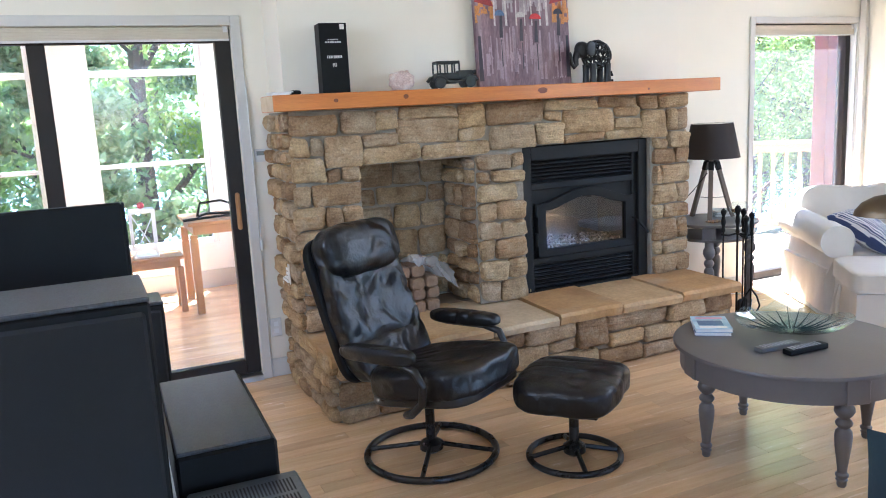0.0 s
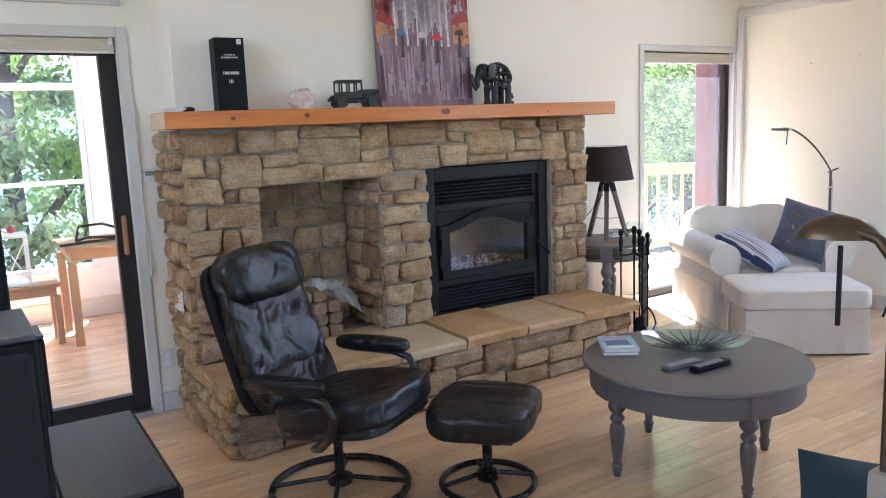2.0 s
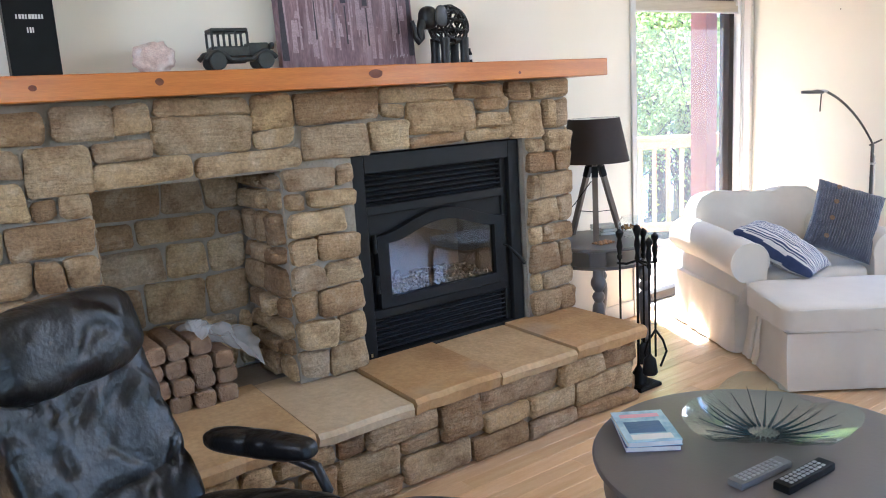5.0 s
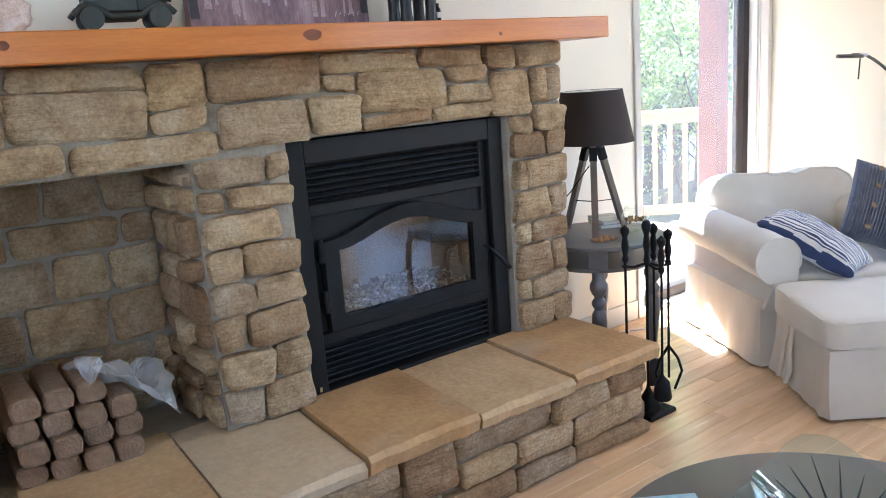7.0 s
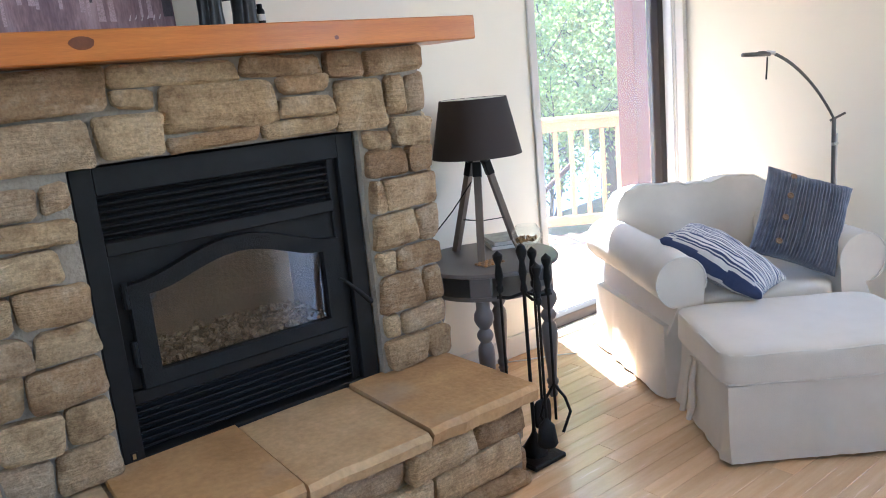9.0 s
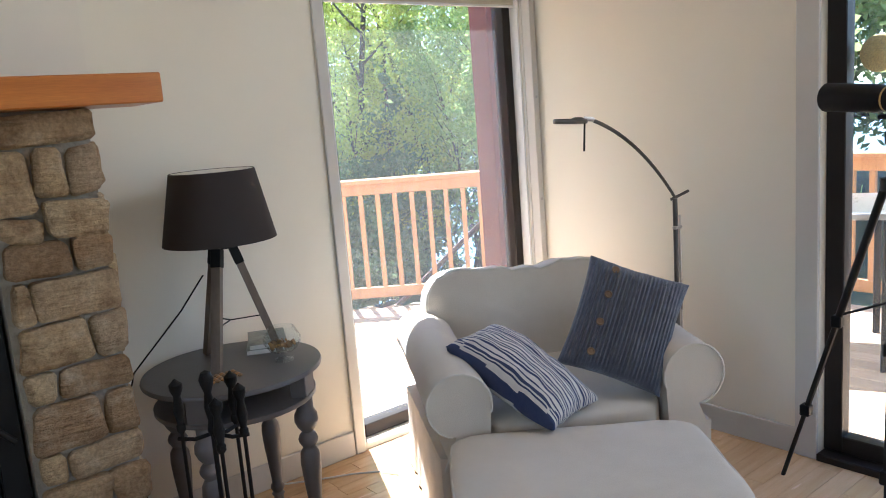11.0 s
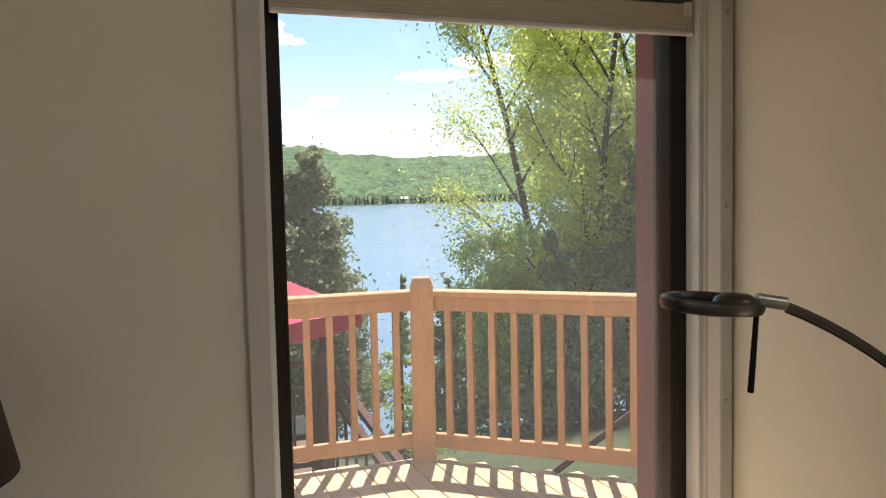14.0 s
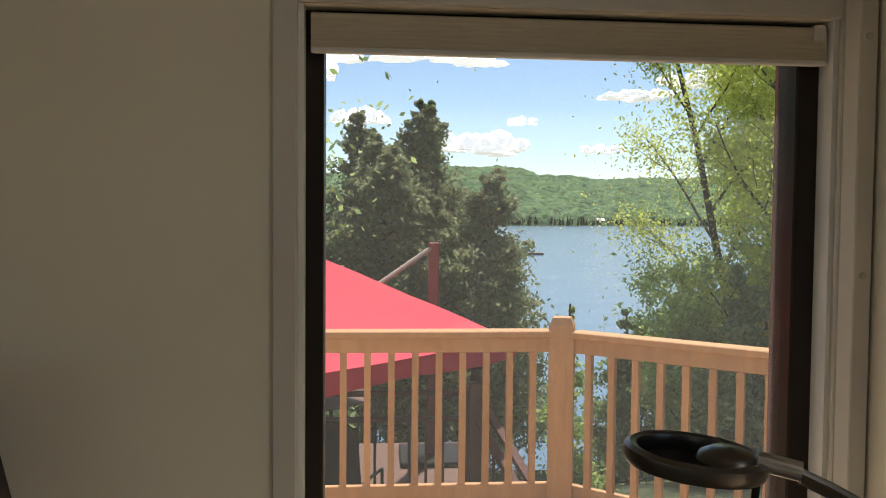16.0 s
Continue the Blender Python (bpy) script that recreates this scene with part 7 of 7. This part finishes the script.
for x, w in ((-0.20, 0.006), (-0.12, 0.008), (-0.05, 0.005), (0.06, 0.005), (0.12, 0.007), (0.17, 0.009), (0.01, 0.004)):
    tr_.append(streak(x, 0.36, 0.90, w, r.uniform(-0.02, 0.02)))
    for _ in range(7):
        z = r.uniform(0.55, 0.88)
        d = r.choice((-1, 1)) * r.uniform(0.03, 0.08)
        tr_.append([(x, z), (x + d, z + abs(d) * 0.9), (x + d, z + abs(d) * 0.9 + 0.004), (x, z + 0.008)])
strokes("painted_wood", (0.72, 0.66, 0.64), tr_, -0.0020)
strokes("wet_street", (0.46, 0.34, 0.38), [streak(r.uniform(-0.3, 0.3), 0.02 + 0.2 * r.random(), 0.12 + 0.25 * r.random(), r.uniform(0.004, 0.014)) for _ in range(55)], -0.0009)
strokes("dark_paint", (0.05, 0.04, 0.055), [streak(x, z, z + 0.13, 0.013, 0.004) for x, z in ((-0.16, 0.29), (-0.02, 0.27), (0.085, 0.26), (0.25, 0.30))] + [streak(x, z, z + 0.16, 0.004) for x, z in ((-0.16, 0.12), (-0.015, 0.10), (0.09, 0.09), (0.25, 0.14))] + [streak(s_ * 0.31, 0.10 * r.random(), 0.3, 0.015) for s_ in (-1, 1)], -0.0021)
for nm, col, x, z in (("red_umbrella", (0.62, 0.03, 0.035), 0.085, 0.40), ("blue_umbrella", (0.12, 0.20, 0.36), -0.165, 0.42), ("pale_umbrella", (0.66, 0.62, 0.6), -0.02, 0.41), ("dark_umbrella", (0.04, 0.035, 0.05), 0.25, 0.43)):
    w = 0.042 if "red" in nm else 0.034
    strokes(nm, col, [[(x + w * math.cos(t), z + 0.034 * math.sin(t)) for t in (math.pi * k / 8 for k in range(9))]], -0.0026)
strokes("signature", (0.6, 0.52, 0.55), [streak(0.19 + k * 0.018, 0.035 + 0.004 * (k % 2), 0.052, 0.002, 0.006) for k in range(6)], -0.0022)

# ---- on the coffee table ----
CT = 0.5005
BLUECOV = mat("blue_magazine_cover", (0.12, 0.30, 0.48), (0.55, 0.72, 0.78), rough=0.3, scale=14, bump=0)
for k, (lab, mt) in enumerate((("thick magazine lying under another", mat("purple_cover", (0.10, 0.09, 0.2), rough=0.35)), ("glossy magazine with blue and white cover", BLUECOV))):
    mg = thing("magazine", pose(2.615, 3.97, CT + k * 0.0165, 0, 0, -38 + 3 * k), lab, "magazine", "magazines on the coffee table")
    part("page_block", bx(-0.078, 0.078, -0.108, 0.108, 0.001, 0.0145), PAPER, mg, "white page block")
    part("cover", bx(-0.080, 0.080, -0.110, 0.110, 0.0146, 0.016), mt, mg)
    part("back_cover", bx(-0.080, 0.080, -0.110, 0.110, 0.0, 0.0009), mt, mg)
    if k:
        for x0, x1, z0, z1, c in ((-0.06, 0.06, 0.06, 0.085, (0.75, 0.35, 0.45)), (-0.06, 0.05, -0.05, 0.03, (0.05, 0.14, 0.30)), (-0.06, 0.06, -0.095, -0.06, (0.8, 0.8, 0.78))):
            part("cover_print", bx(x0, x1, z0, z1, 0.0161, 0.0165), mat("print_ink", c, rough=0.4), mg)
# wavy glass bowl
bm = bmesh.new()
n, m_ = 64, 12
rows = []
for sgn, th in ((0, 0.0), (1, 0.004)):
    for j in range(m_ + 1):
        v = (j / m_) if sgn == 0 else 1 - j / m_
        row = []
        for k in range(n):
            t = 2 * math.pi * k / n
            rad = 0.035 + 0.185 * v
            wave = 1 + 0.16 * v * v * math.sin(3 * t + 0.6) + 0.05 * v * math.sin(7 * t)
            z = 0.004 + 0.075 * v ** 1.6 + 0.022 * v * v * math.sin(4 * t + 1.0) + th + 0.0025 * math.sin(26 * t) * (v > 0.1)
            row.append(bm.verts.new((rad * wave * math.cos(t), rad * wave * math.sin(t), z)))
        rows.append(row)
for A, B in zip(rows, rows[1:]):
    for k in range(n):
        j = (k + 1) % n
        bm.faces.new((A[k], A[j], B[j], B[k]))
bm.faces.new(list(reversed(rows[0])))
bm.faces.new(rows[-1])
bowl = thing("glass_bowl", pose(2.865, 3.735, CT, 0, 0, 30), "wavy-rimmed smoky blue glass bowl", "bowl")
bg = part("bowl", bm, BOWLGLASS, bowl, smooth=True)
DARKRAY = mat("smoke_glass_rays", (0.02, 0.045, 0.055), rough=0.2)
for k in range(22):
    t = 2 * math.pi * k / 22
    bm = bmesh.new()
    pts = []
    for j in range(7):
        v = 0.05 + 0.75 * j / 6
        rad = (0.035 + 0.185 * v) * (1 + 0.16 * v * v * math.sin(3 * t + 0.6) + 0.05 * v * math.sin(7 * t))
        z = 0.010 + 0.075 * v ** 1.6 + 0.022 * v * v * math.sin(4 * t + 1.0)
        pts.append((rad * math.cos(t), rad * math.sin(t), z))
    tube(bm, pts, [0.0045 * (1 - 0.85 * j / 6) for j in range(7)], 5)
    part("ray", bm, DARKRAY, bowl, "dark glass ray")
for k, (x, y, a, lab, mt) in enumerate(((2.635, 3.602, 0, "slim grey television remote", mat("grey_remote", (0.16, 0.16, 0.165), rough=0.4)), (2.70, 3.515, 2, "thick black television remote", BLACKPL))):
    rm = thing("remote_control", pose(x, y, CT, 0, 0, a - 4), lab, "remote", "remotes on the coffee table")
    part("case", bx(-0.105, 0.105, -0.024, 0.024, 0, 0.020 + 0.004 * k, bev=0.006, seg=2), mt, rm, smooth=True)
    for i in range(9):
        for j in range(3):
            part("button", bx(-0.085 + i * 0.018, -0.074 + i * 0.018, -0.016 + j * 0.0125, -0.008 + j * 0.0125, 0.020 + 0.004 * k, 0.0225 + 0.004 * k), mat("remote_button", (0.35, 0.35, 0.36), rough=0.5) if (i, j) == (0, 0) else bpy.data.materials["remote_button"], rm)

# ---- on the end table ----
ET = 0.6725
for k in range(2):
    bk = thing("book", pose(4.405 + 0.006 * k, 5.745, ET + 0.019 * k, 0, 0, -28 + 4 * k), "grey paperback book under the lamp", "book", "books on the end table")
    part("page_block", bx(-0.068, 0.068, -0.10, 0.10, 0.0015, 0.0170), PAPER, bk)
    for z in (0.0, 0.0171):
        part("cover", bx(-0.07, 0.07, -0.102, 0.102, z, z + 0.0014), mat("grey_cover", (0.20, 0.21, 0.20), (0.35, 0.38, 0.33), rough=0.4, scale=20), bk)
bm = bmesh.new()
lathe(bm, [(0.036, 0.0), (0.036, 0.004), (0.008, 0.010), (0.008, 0.026), (0.045, 0.038), (0.066, 0.065), (0.068, 0.085), (0.052, 0.115), (0.046, 0.125), (0.044, 0.125), (0.050, 0.114), (0.065, 0.084), (0.063, 0.066), (0.043, 0.041), (0.0, 0.036)], 32)
jar = thing("glass_bowl", pose(4.365, 5.525, ET), "small footed clear glass bowl with potpourri", "bowl")
part("glass", bm, CLEARGLASS, jar, smooth=True)
bm = bmesh.new()
r = random.Random(2)
for k in range(40):
    a, rr = r.uniform(0, 6.28), 0.045 * math.sqrt(r.random())
    s_ = r.uniform(0.004, 0.010)
    box(bm, -s_, s_, -s_ * 0.7, s_ * 0.7, -s_ * 0.4, s_ * 0.4, m=pose(rr * math.cos(a), rr * math.sin(a), 0.052 + r.uniform(0, 0.016), r.uniform(0, 90), r.uniform(0, 90), 0))
part("potpourri", bm, mat("potpourri", (0.42, 0.24, 0.08), (0.12, 0.07, 0.04), rough=0.8, scale=60, rnd=0.4, island=True), jar)["kind"] = "stuff"
co = thing("coaster", pose(4.125, 5.515, ET), "brown wooden bead trivet", "trivet")
for i in range(6):
    for j in range(4):
        bm = bmesh.new()
        lathe(bm, [(0.004, 0), (0.0095, 0.004), (0.0095, 0.007), (0.004, 0.011), (0.0, 0.011)], 8)
        part("bead", bm, WOODBTN if (i + j) % 2 else MIDWOOD, co, smooth=True, m=pose(-0.05 + i * 0.02, -0.03 + j * 0.02, 0))

# ---- audio corner ----
cab = thing("media_cabinet", pose(-0.08, 3.25, 0), "low white media cabinet", "cabinet")
part("top", bx(-0.56, 0.53, -0.62, 0.64, 0.535, 0.56, bev=0.004), WHITE, cab)
part("body", bx(-0.54, 0.50, -0.60, 0.62, 0.06, 0.534, bev=0.003), WHITE, cab)
part("plinth", bx(-0.52, 0.47, -0.57, 0.60, 0.0, 0.0599), TRIM, cab)


def speaker(at, w, d, h, label, top=BLACKPL):
    t = thing("loudspeaker", pose(*at), label, "speaker", "hi-fi loudspeakers")
    part("cabinet", bx(-w / 2, w / 2, 0, d, 0, h - 0.012, bev=0.006), BLACKPL, t)
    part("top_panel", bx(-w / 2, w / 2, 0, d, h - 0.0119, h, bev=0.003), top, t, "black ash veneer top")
    part("grille", bx(-w / 2 + 0.012, w / 2 - 0.012, -0.018, -0.001, 0.03, h - 0.03, bev=0.008), GRILLE, t, "black cloth grille")
    return t


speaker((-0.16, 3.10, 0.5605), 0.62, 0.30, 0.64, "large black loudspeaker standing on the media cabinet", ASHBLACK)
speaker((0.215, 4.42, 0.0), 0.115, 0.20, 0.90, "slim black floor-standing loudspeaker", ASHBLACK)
cb = thing("loudspeaker", pose(0.295, 3.20, 0.5605, 0, 0, -1.5), "black ash centre loudspeaker on the media cabinet", "speaker", "hi-fi loudspeakers")
part("cabinet", bx(-0.125, 0.125, 0.0, 0.60, 0, 0.205, bev=0.008), BLACKPL, cb)
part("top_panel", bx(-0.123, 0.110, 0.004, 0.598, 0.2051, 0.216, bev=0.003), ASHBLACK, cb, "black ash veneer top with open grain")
rc = thing("receiver", pose(0.31, 2.86, 0.5605, 0, 0, -1.5), "dark silver hi-fi receiver with vented lid", "receiver")
part("case", bx(-0.135, 0.135, -0.19, 0.30, 0.012, 0.130, bev=0.006), mat("anthracite_metal", (0.14, 0.15, 0.16), rough=0.35, metal=0.7), rc)
for x in (-0.11, 0.11):
    for y in (-0.16, 0.27):
        part("foot", bx(x - 0.015, x + 0.015, y - 0.015, y + 0.015, 0, 0.0119), BLACKPL, rc)
for k in range(3):
    for i in range(26):
        part("vent_slot", bx(-0.112 + i * 0.0088, -0.108 + i * 0.0088, 0.19 - k * 0.085, 0.26 - k * 0.085, 0.1301, 0.1306), GRILLE, rc)
tv = thing("television", pose(-0.335, 3.855, 0.5605), "black flat television on the media cabinet", "television")
part("screen", bx(-0.48, 0.48, -0.012, 0.028, 0.10, 0.785, bev=0.006), BLACKPL, tv)
part("edge", bx(0.4801, 0.488, -0.006, 0.034, 0.10, 0.785, bev=0.002), IRON, tv)
part("stand", bx(-0.16, 0.16, -0.09, 0.02, 0, 0.014, bev=0.004), BLACKPL, tv)
part("neck", bx(-0.05, 0.05, -0.01, 0.02, 0.0141, 0.0999), BLACKPL, tv)

# ---- wall fittings ----
for z, lab, h in ((1.36, "white wall thermostat", 0.075), (0.31, "white wall socket", 0.115)):
    t = thing("thermostat" if z > 1 else "wall_socket", pose(1.012, WY0, z), lab + " beside the stone chimney", "fitting")
    part("plate", bx(-0.034, 0.034, -0.008, 0, -h / 2, h / 2, bev=0.003), PAPER, t)
    if z > 1:
        part("display", bx(-0.022, 0.022, -0.0095, -0.008, 0.0, 0.025), mat("grey_display", (0.25, 0.27, 0.25), rough=0.3), t)
    else:
        for q in (-0.022, 0.022):
            part("outlet", bx(-0.014, 0.014, -0.0095, -0.008, q - 0.014, q + 0.014, bev=0.002), WHITE, t)
vent = thing("wall_vent", pose(1.053, 5.68, 0.60), "white louvred vent in the stone side", "vent")
part("frame", bx(-0.008, 0.0, -0.07, 0.07, 0, 0.15, bev=0.003), PAPER, vent)
for k in range(5):
    part("slat", bx(-0.016, -0.008, -0.06, 0.06, 0.018 + k * 0.024, 0.034 + k * 0.024), WHITE, vent)
bm = bmesh.new()
tube(bm, [(0.962, 5.925, 1.75), (0.962, 5.92, 1.10), (0.967, 5.915, 0.85)], 0.0035, 6)
lathe(bm, [(0.006, 0.80), (0.010, 0.82), (0.008, 0.86), (0.0, 0.87)], 8, at=(0.967, 5.915, 0))
solid("blind_cord", bm, PAPER, "white blind cord with a pull", "cord", smooth=True)
for y, z in ((5.25, 1.95), (4.85, 1.98), (5.55, 0.72)):
    bm = bmesh.new()
    lathe(bm, [(0.004, 0), (0.003, 0.006), (0.0, 0.007)], 8)
    solid("wall_nail", bm, IRON, "small nail stuck in the white wall", "nail", "nails in the wall", m=pose(EX0, y, z, 0, -90, 0))
bm = bmesh.new()
tube(bm, [(4.46, 5.90, 0.02), (4.60, 5.85, 0.006), (4.75, 5.77, 0.006), (4.84, 5.70, 0.006), (4.88, 5.62, 0.006)], 0.004, 6)
solid("floor_cable", bm, PAPER, "white cable lying on the floor", "cord", smooth=True)

# ---- sunroom furniture ----
tbs = thing("side_table", pose(1.10, 8.20, 0), "honey wooden table in the sunroom", "table")
part("tabletop", bx(-0.33, 0.33, -0.36, 0.36, 0.735, 0.765, bev=0.005), MIDWOOD, tbs)
part("apron", bx(-0.29, 0.29, -0.32, 0.32, 0.66, 0.7349), MIDWOOD, tbs)
for x in (-0.29, 0.29):
    for y in (-0.32, 0.32):
        part("leg", bx(x - 0.03, x + 0.03, y - 0.03, y + 0.03, 0, 0.6599, bev=0.004), MIDWOOD, tbs)
gn = thing("crossbow", pose(1.05, 8.0, 0.7655), "black metal crossbow frame lying on the table", "crossbow")
bm = bmesh.new()
tube(bm, [(-0.18, 0, 0.03), (-0.15, 0, 0.14), (0.02, 0, 0.15), (0.14, 0, 0.10), (0.20, 0, 0.03), (-0.10, 0, 0.05), (-0.18, 0, 0.03)], 0.011, 8)
part("frame", bm, IRON, gn, smooth=True)
bm = bmesh.new()
tube(bm, [(-0.30, -0.06, 0.014), (-0.1, 0.0, 0.016), (0.28, 0.04, 0.014)], 0.012, 8)
part("rail", bm, IRON, gn, smooth=True)
be = thing("bench", pose(0.35, 8.18, 0), "honey wooden bench in the sunroom", "bench")
part("seat", bx(-0.40, 0.385, -0.17, 0.17, 0.455, 0.485, bev=0.005), MIDWOOD, be)
part("apron", bx(-0.36, 0.35, -0.14, 0.14, 0.39, 0.4549), MIDWOOD, be)
for x in (-0.36, 0.35):
    for y in (-0.13, 0.13):
        part("leg", bx(x - 0.025, x + 0.025, y - 0.025, y + 0.025, 0, 0.389, bev=0.004), MIDWOOD, be)
la = thing("lantern", pose(0.45, 8.18, 0.4855), "white wooden lantern with lattice sides on the bench", "lantern")
part("base", bx(-0.10, 0.10, -0.10, 0.10, 0, 0.02, bev=0.003), WHITE, la)
part("roof", bx(-0.10, 0.10, -0.10, 0.10, 0.37, 0.40, bev=0.006), WHITE, la)
for x in (-0.09, 0.09):
    for y in (-0.09, 0.09):
        part("post", bx(x - 0.009, x + 0.009, y - 0.009, y + 0.009, 0.02, 0.37), WHITE, la)
for s_ in (-1, 1):
    bm = bmesh.new()
    tube(bm, [(-0.085 * s_, -0.09, 0.03), (0.085 * s_, -0.09, 0.36)], 0.006, 4)
    part("lattice_bar", bm, WHITE, la)
bm = bmesh.new()
soft(bm, (0, 0, 0.43), (0.03, 0.03, 0.028), p=2, n=8)
part("finial", bm, mat("red_ball", (0.45, 0.04, 0.06), rough=0.4), la, "red ball finial", smooth=True)
dc = thing("dining_chair", pose(1.285, 7.55, 0, 0, 0, 90), "brown wooden chair with a rounded back", "chair")
part("seat", bx(-0.18, 0.18, -0.12, 0.14, 0.43, 0.46, bev=0.008), MIDWOOD, dc)
for x in (-0.15, 0.15):
    for y in (-0.10, 0.12):
        bm = bmesh.new()
        tube(bm, [(x, y, 0), (x * 0.95, y, 0.43)], 0.014, 8)
        part("leg", bm, MIDWOOD, dc)
bm = bmesh.new()
tube(bm, [(-0.17, -0.12, 0.46), (-0.185, -0.13, 0.72), (-0.10, -0.135, 0.86), (0.10, -0.135, 0.86), (0.185, -0.13, 0.72), (0.17, -0.12, 0.46)], 0.014, 8)
part("back_bow", bm, MIDWOOD, dc, smooth=True)
for x in (-0.08, 0.0, 0.08):
    bm = bmesh.new()
    tube(bm, [(x, -0.12, 0.46), (x, -0.135, 0.86)], 0.007, 6)
    part("spindle", bm, MIDWOOD, dc)

# ---- floor planks ----
def plank_mesh(l, w, h=0.02):
    bm = bmesh.new()
    c = 0.0012
    vs = [(-l / 2, -w / 2, -h), (l / 2, -w / 2, -h), (l / 2, w / 2, -h), (-l / 2, w / 2, -h),
          (-l / 2, -w / 2, -c), (l / 2, -w / 2, -c), (l / 2, w / 2, -c), (-l / 2, w / 2, -c),
          (-l / 2 + c, -w / 2 + c, 0), (l / 2 - c, -w / 2 + c, 0), (l / 2 - c, w / 2 - c, 0), (-l / 2 + c, w / 2 - c, 0)]
    V = [bm.verts.new(v) for v in vs]
    for a, b_ in ((0, 4), (4, 8)):
        for k in range(4):
            j = (k + 1) % 4
            bm.faces.new((V[a + k], V[a + j], V[b_ + j], V[b_ + k]))
    bm.faces.new(V[8:12])
    return bm


def lay_floor(name, x0, x1, y0, y1, near, label, seed):
    """Boards along x. Those in the stretch near are parts, the rest one sheet of joined boards."""
    r = random.Random(seed)
    root = tagged(new(name), label=label, category="floor", kind="structure")
    W = 0.0825
    meshes = {}
    rest_v, rest_f = [], []
    count = 0
    y = y0
    while y < y1 - 0.01:
        w = min(W, y1 - y)
        x = x0 - r.uniform(0, 0.8)
        while x < x1:
            l = r.choice((0.45, 0.6, 0.75, 0.9, 1.05, 1.2))
            a, b_ = max(x, x0), min(x + l, x1)
            x += l
            if b_ - a < 0.02:
                continue
            cx, cy, ll = (a + b_) / 2, y + w / 2, round(b_ - a, 3)
            if near and near[0] < cx < near[1] and near[2] < cy < near[3] and count < 300 and w == W and abs(ll - l) < 1e-6:
                if l not in meshes:
                    tmp = obj("plank", plank_mesh(l - 0.0008, W - 0.0008), OAK)
                    meshes[l] = tmp.data
                    bpy.data.objects.remove(tmp)
                ob = new("plank", meshes[l])
                ob.parent = root
                ob.matrix_basis = pose(cx, cy, r.uniform(-0.0004, 0.0003))
                count += 1
            else:
                o = len(rest_v)
                g = 0.0006
                for z in (-0.02, 0.0):
                    rest_v += [(a + g, y + g, z), (b_ - g, y + g, z), (b_ - g, y + w - g, z), (a + g, y + w - g, z)]
                rest_f += [(o + 4, o + 5, o + 6, o + 7)] + [(o + k, o + (k + 1) % 4, o + 4 + (k + 1) % 4, o + 4 + k) for k in range(4)]
        y += w
    me = bpy.data.meshes.new("boards")
    me.from_pydata(rest_v, [], rest_f)
    me.materials.append(OAK_REST)
    ob = new("boards", me)
    ob.parent = root
    ob["kind"] = "stuff"


OAK_REST = mat("maple_floor_joined", (0.80, 0.56, 0.325), (0.69, 0.445, 0.235), rough=0.24, scale=3.0, stretch=(1, 9, 1), bump=0.03, bscale=60, rnd=0.13, fine=0.06, coat=0.25, island=True)
lay_floor("floor", XW, EX1, YB, 5.943, (0.6, 5.6, 3.0, 6.0), "honey maple strip floor with satin varnish", 3)
lay_floor("sunroom_floor", -2.6, 1.45, WY1 + 0.001, SY, None, "honey maple strip floor in the sunroom", 9)
